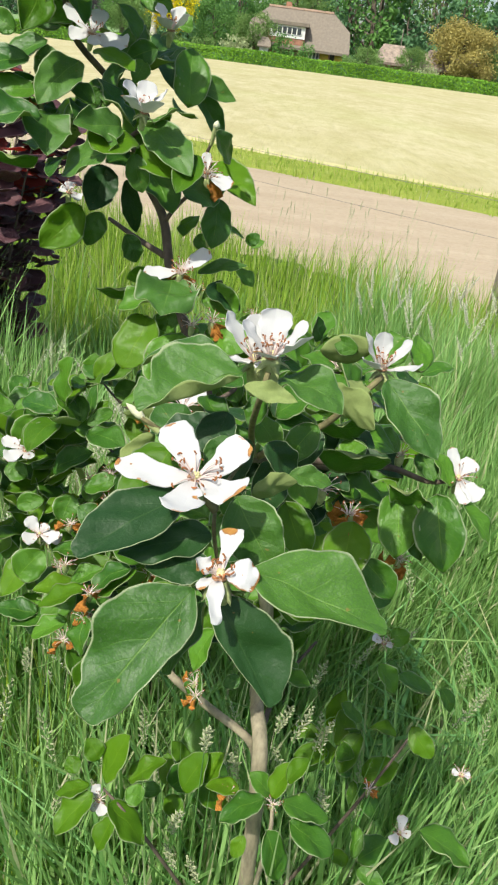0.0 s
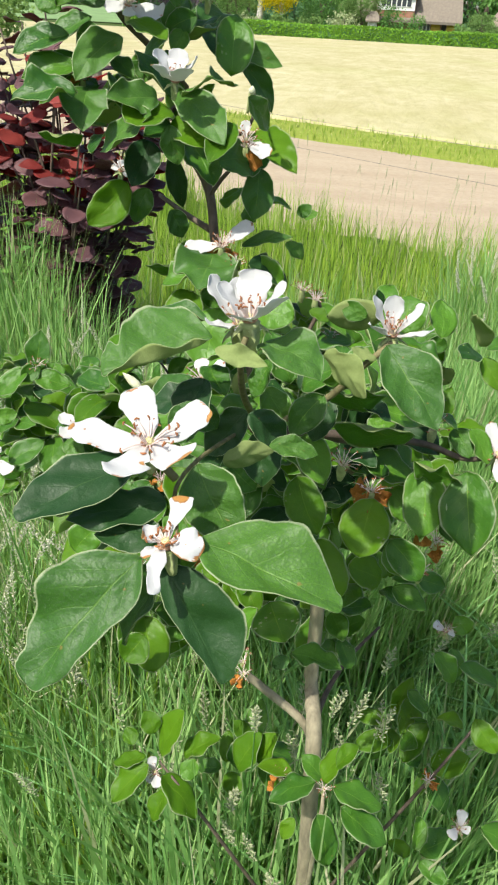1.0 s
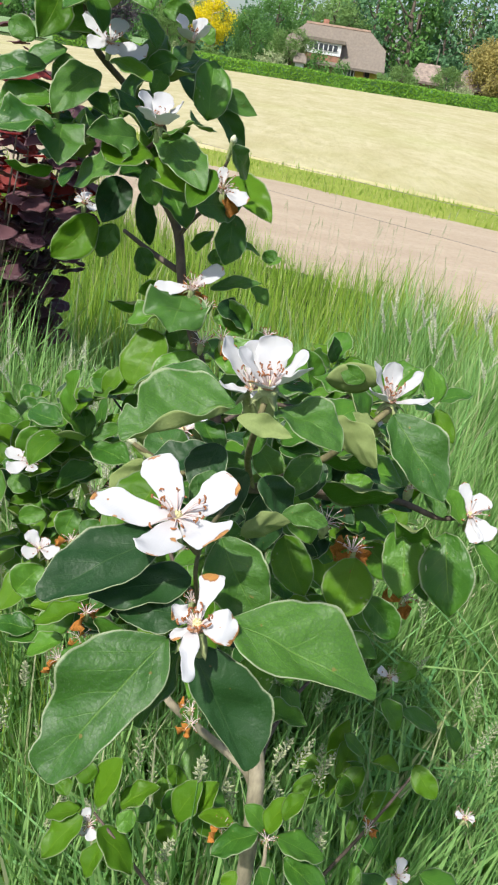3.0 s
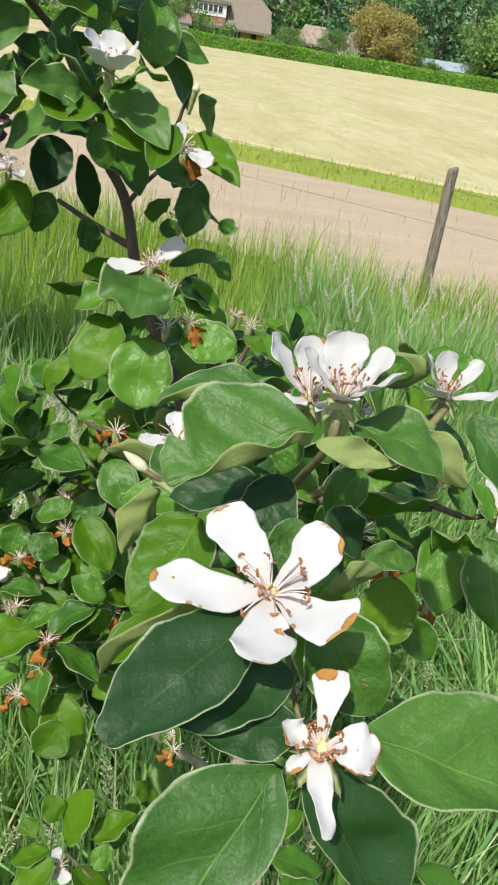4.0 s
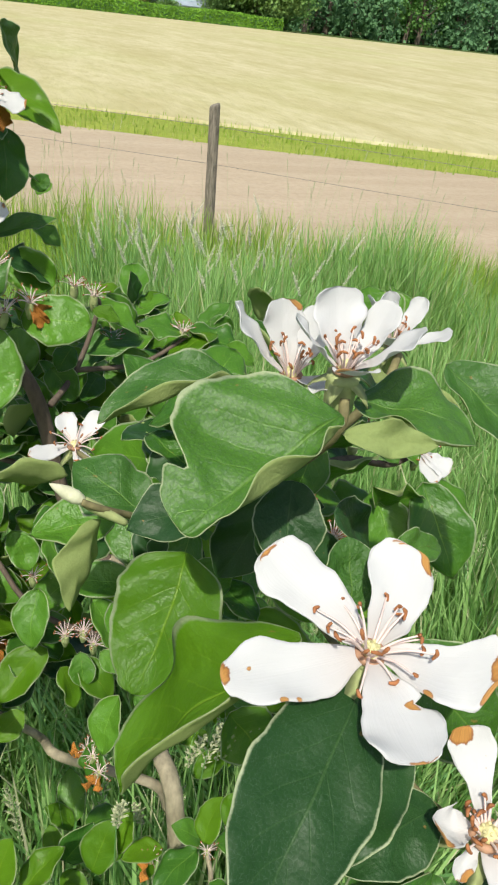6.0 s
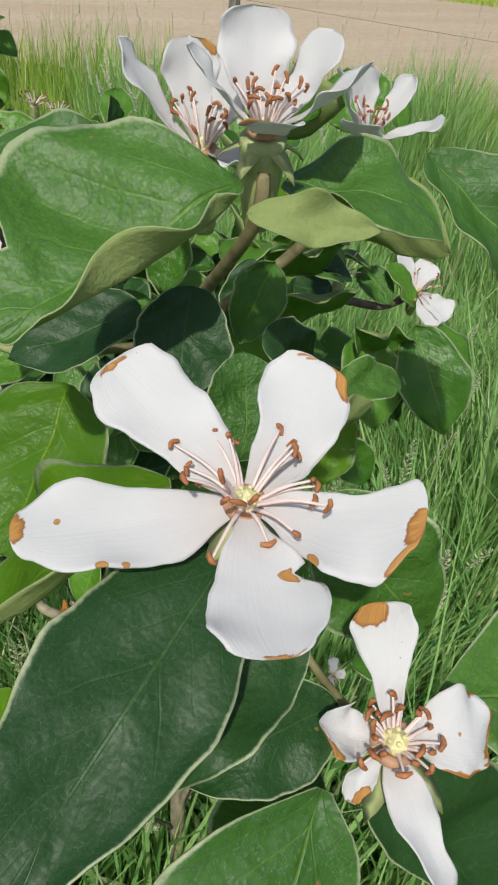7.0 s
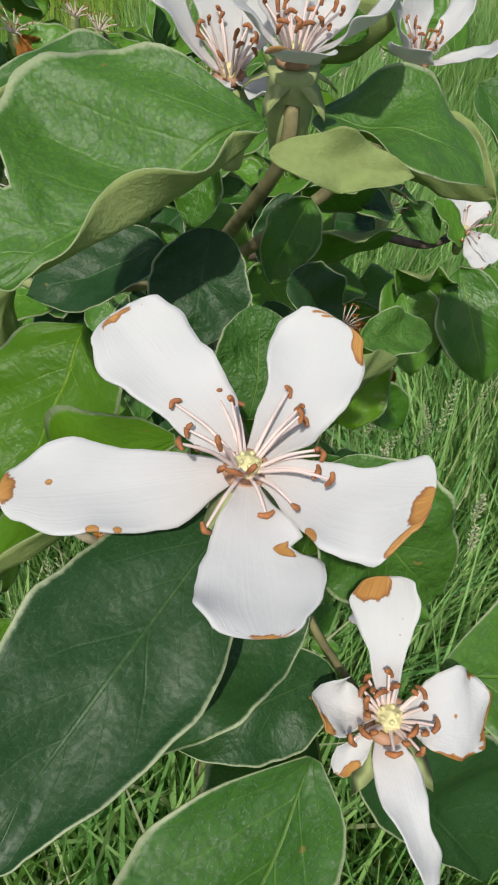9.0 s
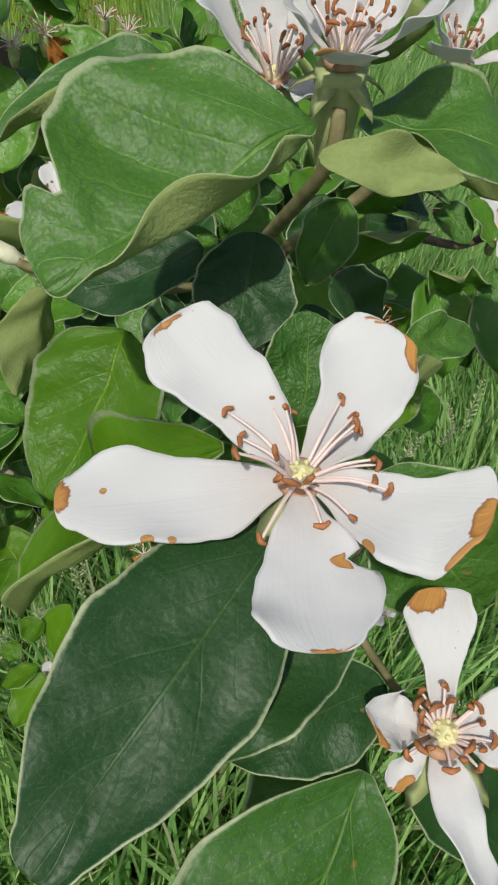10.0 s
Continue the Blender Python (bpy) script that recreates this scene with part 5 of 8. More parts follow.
leaf((0.0684, 0.3573, 1.2273), (0.0899, 0.3494, 1.2124), (-0.03, -0.90, 0.44), 0.71, 0.25, -0.18, 0.15, 38)
leaf((0.0045, 0.3031, 1.3173), (-0.0010, 0.2945, 1.3009), (-0.57, -0.63, 0.52), 0.66, 0.29, -0.22, 0.14, 39)
leaf((0.0297, 0.3070, 1.3031), (0.0567, 0.3123, 1.3026), (0.14, -0.78, -0.62), 0.66, 0.25, -0.67, 0.14, 40)
leaf((0.0453, 0.3417, 1.2832), (0.0768, 0.3423, 1.2738), (0.28, -0.23, 0.93), 0.66, 0.21, -0.67, 0.12, 41)
leaf((0.0122, 0.3431, 1.2645), (0.0315, 0.3385, 1.2559), (0.17, -0.66, 0.73), 0.66, 0.24, -0.13, 0.13, 42)
leaf((0.0966, 0.3742, 1.2591), (0.1056, 0.3585, 1.2508), (-0.25, -0.56, 0.79), 0.66, 0.18, -0.33, 0.06, 43)
leaf((0.0413, 0.3040, 1.3190), (0.0284, 0.2997, 1.3108), (0.40, -0.91, -0.15), 0.66, 0.36, -0.64, 0.13, 44)
leaf((-0.0256, 0.2855, 1.2939), (-0.0442, 0.3058, 1.3021), (0.01, -0.37, 0.93), 0.74, 0.15, -0.37, 0.08, 45, hero=1)
leaf((-0.0422, 0.3365, 1.2771), (-0.0661, 0.3359, 1.2795), (0.02, 0.91, 0.42), 0.66, 0.30, -0.32, 0.08, 46)
leaf((-0.0295, 0.3153, 1.2737), (-0.0570, 0.3156, 1.2706), (-0.11, -0.29, 0.95), 0.66, 0.30, -0.12, 0.13, 47)
leaf((-0.0411, 0.2806, 1.2994), (-0.0511, 0.2675, 1.2815), (-0.69, 0.71, -0.13), 0.66, 0.40, -0.17, 0.08, 48, hero=1, light=1)
leaf((-0.0285, 0.2457, 1.3137), (-0.0441, 0.2273, 1.2942), (-0.45, -0.60, 0.65), 0.80, 0.18, -0.25, 0.07, 49, hero=1, light=1, form="round", halves=((0.03, 0.270, 0.371, 0.358, 0.300, 0.220, 0.120), (0.03, 0.300, 0.398, 0.407, 0.358, 0.260, 0.150)))
leaf((-0.0204, 0.2056, 1.3257), (-0.0497, 0.2112, 1.2887), (-0.62, 0.23, 0.75), 0.58, 0.25, -0.30, 0.14, 50, hero=1, light=1, flip=-0.8, crease=0.62, bow=0.0, halves=((0.02, 0.120, 0.190, 0.200, 0.190, 0.150, 0.080), (0.02, 0.160, 0.300, 0.350, 0.360, 0.300, 0.160)))
leaf((-0.0279, 0.2787, 1.3019), (-0.0162, 0.2828, 1.3022), (0.06, -0.23, 0.97), 0.66, 0.32, -0.67, 0.09, 51, light=1)
leaf((-0.0229, 0.3052, 1.3093), (-0.0115, 0.2888, 1.3039), (0.12, -0.24, 0.96), 0.66, 0.36, -0.68, 0.07, 52)
leaf((-0.0060, 0.2923, 1.3220), (-0.0223, 0.3064, 1.3115), (-0.46, 0.12, 0.88), 0.66, 0.36, -0.36, 0.10, 53)
leaf((-0.0121, 0.2457, 1.3198), (-0.0045, 0.2413, 1.3141), (-0.17, -0.88, 0.45), 1.15, 0.30, -0.48, 0.07, 54)
leaf((-0.0062, 0.3095, 1.2700), (-0.0147, 0.3013, 1.2530), (-0.56, -0.61, 0.57), 0.66, 0.17, -0.12, 0.10, 55)
leaf((-0.0586, 0.4970, 1.2675), (-0.0637, 0.4720, 1.2298), (-0.01, -0.83, 0.55), 0.85, 0.18, -0.30, 0.12, 56, form="round")
leaf((-0.0878, 0.5287, 1.2663), (-0.1010, 0.5020, 1.2315), (-0.18, -0.75, 0.64), 0.78, 0.17, -0.56, 0.10, 57, light=1, form="round")
leaf((-0.0422, 0.5079, 1.2669), (-0.0069, 0.4978, 1.2650), (-0.19, -0.77, 0.61), 0.78, 0.24, -0.43, 0.10, 58, form="round")
leaf((-0.0486, 0.5397, 1.2868), (-0.0206, 0.5302, 1.2776), (-0.20, -0.92, 0.35), 0.84, 0.38, -0.61, 0.15, 59, form="round")
leaf((-0.0779, 0.5265, 1.2817), (-0.1103, 0.5229, 1.2703), (-0.24, -0.49, 0.84), 0.66, 0.45, -0.59, 0.25, 61)
leaf((-0.0904, 0.5614, 1.2930), (-0.1124, 0.5644, 1.2817), (0.04, -0.95, -0.32), 0.66, 0.24, -0.36, 0.12, 64)
leaf((-0.1001, 0.5700, 1.2746), (-0.1391, 0.5726, 1.2682), (0.09, -0.60, -0.80), 0.66, 0.20, -0.68, 0.08, 65)
leaf((-0.0779, 0.5401, 1.2687), (-0.0707, 0.5304, 1.2536), (-0.07, -0.86, 0.51), 1.03, 0.19, -0.62, 0.09, 66)
leaf((0.0004, 0.5458, 1.2599), (0.0291, 0.5367, 1.2414), (0.44, -0.31, 0.84), 0.66, 0.40, -0.18, 0.13, 67)
leaf((-0.0024, 0.5504, 1.2259), (0.0351, 0.5533, 1.2314), (-0.12, -0.29, 0.95), 0.66, 0.21, -0.67, 0.11, 68)
leaf((0.0690, 0.5597, 1.2297), (0.0327, 0.5685, 1.2352), (0.09, -0.23, 0.97), 0.66, 0.22, -0.21, 0.30, 69)
leaf((0.0670, 0.5621, 1.2334), (0.1050, 0.5530, 1.2198), (0.26, -0.28, 0.92), 0.66, 0.38, -0.18, 0.20, 70)
leaf((0.0864, 0.5579, 1.2315), (0.0505, 0.5506, 1.2206), (-0.28, -0.03, 0.96), 0.66, 0.20, -0.47, 0.14, 71, light=1)
leaf((-0.0004, 0.5344, 1.2599), (0.0150, 0.5286, 1.2540), (0.12, -0.53, 0.84), 0.66, 0.18, -0.29, 0.11, 72, light=1)
leaf((0.0446, 0.5589, 1.2131), (0.0164, 0.5636, 1.2135), (-0.07, -0.48, 0.87), 0.66, 0.31, -0.38, 0.11, 73)
leaf((-0.0130, 0.5257, 1.2409), (-0.0226, 0.5201, 1.2281), (-0.09, -0.89, 0.46), 0.88, 0.20, -0.23, 0.14, 74)
leaf((0.0223, 0.5684, 1.2031), (0.0565, 0.5668, 1.2099), (-0.20, -0.14, 0.97), 0.66, 0.29, -0.66, 0.15, 75)
leaf((0.0846, 0.5920, 1.2215), (0.1078, 0.5974, 1.2378), (-0.50, -0.29, 0.81), 0.66, 0.23, -0.21, 0.09, 76)
leaf((0.0161, 0.5590, 1.2259), (-0.0070, 0.5532, 1.2090), (-0.47, -0.41, 0.78), 0.66, 0.38, -0.31, 0.13, 77)
leaf((0.0298, 0.5695, 1.2072), (0.0456, 0.5604, 1.1954), (-0.02, -0.81, 0.59), 0.66, 0.16, -0.29, 0.14, 78)
leaf((0.0566, 0.5649, 1.2066), (0.0713, 0.5709, 1.2215), (-0.35, -0.70, 0.63), 0.66, 0.28, -0.42, 0.11, 79)
leaf((-0.1068, 0.5651, 1.3982), (-0.1247, 0.5777, 1.4156), (-0.23, -0.88, 0.41), 0.66, 0.21, -0.59, 0.15, 95)
leaf((-0.0633, 0.5876, 1.3164), (-0.0526, 0.5814, 1.3084), (-0.23, -0.90, 0.38), 0.94, 0.29, -0.53, 0.10, 100)
leaf((-0.1378, 0.5729, 1.4136), (-0.1546, 0.5661, 1.3966), (0.27, -0.96, 0.12), 0.71, 0.28, -0.36, 0.05, 101)
leaf((-0.0242, 0.6128, 1.3105), (-0.0135, 0.6153, 1.3180), (0.02, -0.96, 0.29), 0.83, 0.19, -0.56, 0.14, 104)
leaf((-0.0271, 0.5821, 1.2962), (-0.0126, 0.5737, 1.2853), (0.19, -0.64, 0.74), 0.66, 0.19, -0.25, 0.11, 107)
leaf((-0.0202, 0.6311, 1.3030), (-0.0090, 0.6328, 1.3092), (-0.21, -0.77, 0.60), 0.66, 0.30, -0.41, 0.13, 109)
leaf((-0.1281, 0.5208, 1.4399), (-0.1000, 0.5044, 1.4303), (0.14, -0.32, 0.94), 0.66, 0.20, -0.28, 0.10, 115, light=1)
leaf((-0.0966, 0.5627, 1.4442), (-0.1176, 0.5572, 1.4337), (0.23, -0.97, 0.04), 0.70, 0.24, -0.49, 0.15, 116)
leaf((-0.1740, 0.5471, 1.4147), (-0.1974, 0.5352, 1.4029), (0.28, -0.90, 0.34), 0.66, 0.39, -0.35, 0.06, 118)
leaf((-0.1721, 0.5399, 1.4012), (-0.1989, 0.5326, 1.3874), (-0.17, -0.70, 0.69), 0.66, 0.36, -0.40, 0.07, 119)
leaf((-0.1746, 0.5442, 1.3666), (-0.2083, 0.5439, 1.3659), (0.02, -0.52, -0.85), 0.66, 0.32, -0.39, 0.12, 120)
leaf((-0.1475, 0.5608, 1.3337), (-0.1749, 0.5445, 1.3029), (0.29, -0.93, 0.24), 0.66, 0.40, -0.57, 0.08, 121, light=1)
leaf((-0.1789, 0.5832, 1.4402), (-0.2090, 0.5746, 1.4239), (-0.18, -0.69, 0.70), 0.66, 0.19, -0.28, 0.08, 122)
leaf((-0.1277, 0.5755, 1.4683), (-0.1111, 0.5648, 1.4481), (0.59, -0.40, 0.70), 0.66, 0.32, -0.53, 0.07, 123)
leaf((-0.1468, 0.5740, 1.4656), (-0.1760, 0.5669, 1.4522), (0.04, -0.92, 0.40), 0.66, 0.18, -0.25, 0.11, 124)
leaf((-0.2019, 0.5848, 1.4432), (-0.2232, 0.5892, 1.4516), (-0.12, -0.97, 0.21), 0.75, 0.28, -0.67, 0.12, 125)
leaf((-0.1518, 0.5483, 1.4171), (-0.1347, 0.5420, 1.4052), (0.28, -0.62, 0.73), 0.66, 0.18, -0.62, 0.06, 126)
leaf((-0.1173, 0.6009, 1.4735), (-0.0925, 0.5985, 1.4690), (-0.04, -0.96, 0.29), 0.66, 0.28, -0.68, 0.07, 127)
leaf((-0.1772, 0.6111, 1.4500), (-0.2034, 0.6155, 1.4584), (-0.12, -0.98, 0.14), 0.75, 0.37, -0.54, 0.06, 128)
leaf((-0.1040, 0.5583, 1.4359), (-0.1098, 0.5507, 1.4216), (0.32, -0.88, 0.34), 0.80, 0.29, -0.54, 0.12, 129)
leaf((-0.0787, 0.5917, 1.4562), (-0.0925, 0.5985, 1.4690), (0.12, -0.82, 0.56), 0.66, 0.19, -0.51, 0.11, 130)
leaf((-0.1934, 0.5286, 1.4882), (-0.2006, 0.5014, 1.4638), (0.33, -0.68, 0.66), 0.66, 0.31, -0.13, 0.09, 131)
leaf((-0.1642, 0.5286, 1.4727), (-0.1708, 0.5059, 1.4453), (0.58, -0.69, 0.43), 0.66, 0.35, -0.47, 0.14, 132, light=1)
leaf((-0.1193, 0.5169, 1.4919), (-0.1009, 0.4974, 1.4677), (-0.06, -0.80, 0.60), 0.71, 0.25, -0.62, 0.06, 133)
leaf((-0.1508, 0.5241, 1.4788), (-0.1344, 0.5147, 1.4527), (0.70, -0.41, 0.59), 0.66, 0.35, -0.43, 0.12, 134)
leaf((-0.1493, 0.5500, 1.5038), (-0.1604, 0.5370, 1.4860), (0.58, -0.79, 0.21), 0.78, 0.32, -0.50, 0.07, 135)
leaf((-0.1049, 0.5375, 1.5004), (-0.1085, 0.5274, 1.4837), (0.45, -0.80, 0.39), 0.93, 0.19, -0.61, 0.07, 136)
leaf((-0.1896, 0.5370, 1.5015), (-0.2057, 0.5261, 1.4903), (0.56, -0.83, 0.00), 0.86, 0.39, -0.65, 0.13, 137)
leaf((-0.1479, 0.5561, 1.5142), (-0.1347, 0.5547, 1.5047), (0.01, -0.99, 0.16), 1.15, 0.34, -0.28, 0.09, 138)
leaf((-0.1244, 0.5693, 1.5259), (-0.1106, 0.5662, 1.5129), (-0.02, -0.98, 0.21), 1.00, 0.27, -0.25, 0.15, 139)
leaf((-0.1756, 0.5527, 1.5230), (-0.1610, 0.5481, 1.5066), (0.06, -0.95, 0.32), 0.86, 0.34, -0.63, 0.05, 140)
leaf((-0.1771, 0.5366, 1.4295), (-0.2097, 0.5201, 1.4167), (0.04, -0.66, 0.75), 0.66, 0.38, -0.39, 0.05, 141)
leaf((-0.1694, 0.5292, 1.4117), (-0.2028, 0.5144, 1.4025), (0.11, -0.69, 0.71), 0.66, 0.38, -0.37, 0.12, 142)
leaf((-0.1547, 0.4910, 1.3985), (-0.1931, 0.4767, 1.3928), (0.09, -0.56, 0.83), 0.66, 0.50, -0.50, 0.30, 143)
leaf((-0.1405, 0.5814, 1.1803), (-0.1437, 0.5937, 1.2036), (0.21, -0.85, 0.48), 0.81, 0.17, -0.17, 0.10, 144)
leaf((-0.1288, 0.5466, 1.1214), (-0.1672, 0.5329, 1.1068), (-0.31, -0.14, 0.94), 0.66, 0.50, -0.70, 0.11, 145, light=1)
leaf((-0.0857, 0.5320, 1.1282), (-0.1069, 0.5201, 1.1114), (0.01, -0.83, 0.56), 0.79, 0.27, -0.33, 0.08, 146, form="round")
leaf((-0.0990, 0.5119, 1.1196), (-0.0744, 0.4827, 1.0951), (0.22, -0.51, 0.83), 0.66, 0.24, -0.32, 0.05, 147, light=1)
leaf((-0.0788, 0.4917, 1.1823), (-0.0645, 0.4697, 1.1573), (-0.04, -0.76, 0.65), 0.74, 0.29, -0.62, 0.07, 148)
leaf((-0.0559, 0.4889, 1.1424), (-0.0474, 0.4755, 1.1208), (-0.01, -0.85, 0.53), 0.73, 0.37, -0.11, 0.15, 149)
leaf((-0.0398, 0.4446, 1.1712), (-0.0327, 0.4309, 1.1488), (0.45, -0.69, 0.56), 0.66, 0.38, -0.55, 0.15, 150)
leaf((-0.0423, 0.4850, 1.0981), (-0.0498, 0.4641, 1.0689), (-0.45, -0.67, 0.59), 0.66, 0.34, -0.59, 0.08, 151)
leaf((-0.0399, 0.4774, 1.0542), (-0.0713, 0.4625, 1.0290), (-0.37, -0.52, 0.77), 0.66, 0.39, -0.25, 0.05, 152, light=1)
leaf((-0.1097, 0.4715, 1.0383), (-0.0771, 0.4782, 1.0657), (-0.64, -0.04, 0.77), 0.66, 0.19, -0.38, 0.10, 153)
leaf((-0.1145, 0.4590, 1.0559), (-0.1523, 0.4514, 1.0379), (-0.43, -0.01, 0.90), 0.66, 0.28, -0.32, 0.13, 154, light=1)
leaf((-0.1045, 0.4545, 1.0507), (-0.0729, 0.4378, 1.0361), (0.47, 0.11, 0.88), 0.66, 0.31, -0.15, 0.07, 155)
leaf((-0.1122, 0.4480, 1.0432), (-0.1097, 0.4259, 1.0148), (-0.67, -0.61, 0.42), 0.66, 0.23, -0.36, 0.30, 156)
leaf((-0.1037, 0.4430, 1.0159), (-0.0877, 0.4164, 0.9835), (0.44, -0.57, 0.69), 0.78, 0.35, -0.35, 0.08, 157, light=1, form="round")
leaf((-0.1266, 0.4485, 0.9987), (-0.1036, 0.4212, 0.9669), (0.82, 0.02, 0.58), 0.66, 0.17, -0.61, 0.11, 158)
leaf((-0.1310, 0.4639, 1.0146), (-0.1610, 0.4583, 0.9961), (-0.47, -0.26, 0.84), 0.66, 0.35, -0.58, 0.07, 159)
leaf((-0.1513, 0.4901, 1.0658), (-0.1208, 0.4859, 1.0670), (-0.04, -0.03, 1.00), 0.66, 0.36, -0.51, 0.09, 160)
leaf((-0.1328, 0.4793, 1.0415), (-0.1063, 0.4838, 1.0571), (-0.44, -0.32, 0.84), 0.66, 0.39, -0.49, 0.09, 161)
leaf((-0.0356, 0.4451, 1.0700), (-0.0291, 0.4312, 1.0471), (0.58, -0.62, 0.54), 0.66, 0.23, -0.25, 0.15, 162, light=1)
leaf((-0.0245, 0.4400, 1.0848), (-0.0237, 0.4294, 1.0659), (-0.10, -0.87, 0.49), 0.72, 0.32, -0.42, 0.10, 163)
leaf((-0.0683, 0.5433, 1.1843), (-0.0255, 0.5369, 1.1851), (-0.04, -0.12, 0.99), 0.66, 0.24, -0.52, 0.20, 164)
leaf((-0.1246, 0.5119, 1.0607), (-0.1062, 0.5175, 1.0760), (-0.15, -0.86, 0.50), 0.94, 0.36, -0.33, 0.15, 165)
leaf((-0.1268, 0.5403, 1.1108), (-0.1335, 0.5297, 1.0900), (0.06, -0.90, 0.44), 0.79, 0.22, -0.20, 0.13, 166)
leaf((-0.1657, 0.5745, 1.1195), (-0.1383, 0.5756, 1.1292), (-0.30, -0.35, 0.89), 0.66, 0.37, -0.60, 0.09, 167, light=1)
leaf((-0.1522, 0.5809, 1.0935), (-0.1772, 0.5886, 1.1001), (-0.07, -0.77, 0.64), 0.77, 0.30, -0.39, 0.08, 168)
leaf((-0.1557, 0.5460, 1.0716), (-0.1390, 0.5326, 1.0523), (0.55, -0.38, 0.74), 0.66, 0.32, -0.16, 0.12, 169)
leaf((-0.0763, 0.5220, 1.0924), (-0.0524, 0.5064, 1.0713), (0.15, -0.71, 0.69), 0.66, 0.16, -0.56, 0.08, 170)
leaf((-0.0157, 0.4236, 1.0992), (-0.0024, 0.4159, 1.0892), (0.02, -0.78, 0.62), 0.71, 0.31, -0.17, 0.11, 171)
leaf((-0.0707, 0.4988, 1.0527), (-0.0851, 0.4890, 1.0311), (-0.46, -0.65, 0.60), 0.66, 0.19, -0.63, 0.09, 172)
leaf((-0.0573, 0.4711, 1.0070), (-0.0796, 0.4658, 0.9913), (-0.27, -0.73, 0.62), 0.69, 0.17, -0.27, 0.11, 173, light=1)
leaf((-0.1741, 0.5321, 1.0274), (-0.2036, 0.5053, 0.9938), (-0.41, -0.50, 0.76), 0.66, 0.27, -0.16, 0.07, 174, light=1)
leaf((-0.1249, 0.4822, 1.0357), (-0.1627, 0.4711, 1.0361), (0.03, -0.06, 1.00), 0.66, 0.35, -0.54, 0.11, 175, light=1)
leaf((-0.1611, 0.5258, 1.1181), (-0.1292, 0.5362, 1.1376), (-0.37, -0.43, 0.83), 0.66, 0.24, -0.57, 0.09, 176)
leaf((-0.1771, 0.5470, 1.1580), (-0.1950, 0.5343, 1.1340), (0.19, -0.92, 0.34), 0.82, 0.28, -0.23, 0.10, 177)
leaf((-0.1330, 0.5211, 1.1092), (-0.1057, 0.5271, 1.1206), (-0.21, -0.55, 0.80), 0.66, 0.28, -0.68, 0.13, 178)
leaf((-0.0820, 0.4764, 1.0676), (-0.1119, 0.4661, 1.0480), (-0.47, -0.26, 0.85), 0.66, 0.39, -0.53, 0.15, 179)
leaf((-0.1609, 0.4778, 1.0060), (-0.1971, 0.4780, 1.0065), (0.01, -0.19, 0.98), 0.66, 0.29, -0.64, 0.13, 180)
leaf((-0.1459, 0.4763, 1.0033), (-0.1838, 0.4719, 0.9949), (-0.21, -0.06, 0.98), 0.66, 0.28, -0.63, 0.11, 181)
leaf((-0.1651, 0.5873, 1.1701), (-0.1154, 0.5901, 1.1754), (-0.11, 0.01, 0.99), 0.66, 0.37, -0.66, 0.06, 182)
leaf((-0.1228, 0.5782, 1.1743), (-0.0989, 0.5819, 1.1812), (0.03, -0.92, 0.38), 0.78, 0.36, -0.16, 0.15, 183)
leaf((-0.1511, 0.5537, 1.1495), (-0.1066, 0.5517, 1.1456), (0.08, -0.20, 0.98), 0.66, 0.17, -0.40, 0.16, 184)
leaf((-0.1658, 0.5893, 1.1525), (-0.2055, 0.5846, 1.1437), (-0.16, -0.34, 0.93), 0.66, 0.18, -0.39, 0.09, 185)
leaf((-0.2048, 0.5347, 1.1136), (-0.1844, 0.5313, 1.1071), (0.06, -0.79, 0.61), 0.89, 0.29, -0.29, 0.11, 186)
leaf((-0.0757, 0.4790, 1.0724), (-0.1008, 0.4863, 1.0862), (0.27, -0.55, 0.79), 0.66, 0.26, -0.37, 0.06, 187)
leaf((-0.1442, 0.5267, 1.0984), (-0.1509, 0.5149, 1.0761), (0.18, -0.89, 0.42), 0.93, 0.28, -0.23, 0.11, 188)
leaf((-0.1153, 0.5086, 1.0856), (-0.1360, 0.5142, 1.0961), (0.10, -0.78, 0.62), 0.88, 0.26, -0.47, 0.14, 189)
leaf((-0.1942, 0.5277, 1.0790), (-0.1703, 0.5314, 1.0859), (-0.01, -0.87, 0.49), 0.71, 0.34, -0.32, 0.12, 190)
leaf((-0.0020, 0.3578, 1.2316), (-0.0126, 0.3501, 1.2124), (-0.32, -0.81, 0.49), 0.70, 0.29, -0.55, 0.07, 191)
leaf((-0.0193, 0.4277, 1.1355), (-0.0067, 0.4092, 1.1095), (0.47, -0.59, 0.65), 0.66, 0.34, -0.48, 0.10, 192)
leaf((-0.0061, 0.3884, 1.1573), (-0.0126, 0.3768, 1.1332), (-0.93, -0.17, 0.33), 0.66, 0.25, -0.30, 0.09, 193, light=1)
leaf((-0.0068, 0.4125, 1.0732), (-0.0186, 0.3987, 1.0423), (-0.73, -0.48, 0.49), 0.66, 0.39, -0.27, 0.11, 194)
leaf((-0.0258, 0.4430, 1.0750), (-0.0084, 0.4263, 1.0547), (0.33, -0.57, 0.75), 0.66, 0.37, -0.64, 0.09, 195, light=1)
leaf((0.0029, 0.3882, 1.2040), (0.0124, 0.3731, 1.1822), (-0.02, -0.82, 0.57), 0.66, 0.32, -0.35, 0.06, 196)
leaf((0.0258, 0.3325, 1.1175), (0.0561, 0.3241, 1.1190), (-0.02, 0.09, 1.00), 0.66, 0.37, -0.23, 0.16, 197)
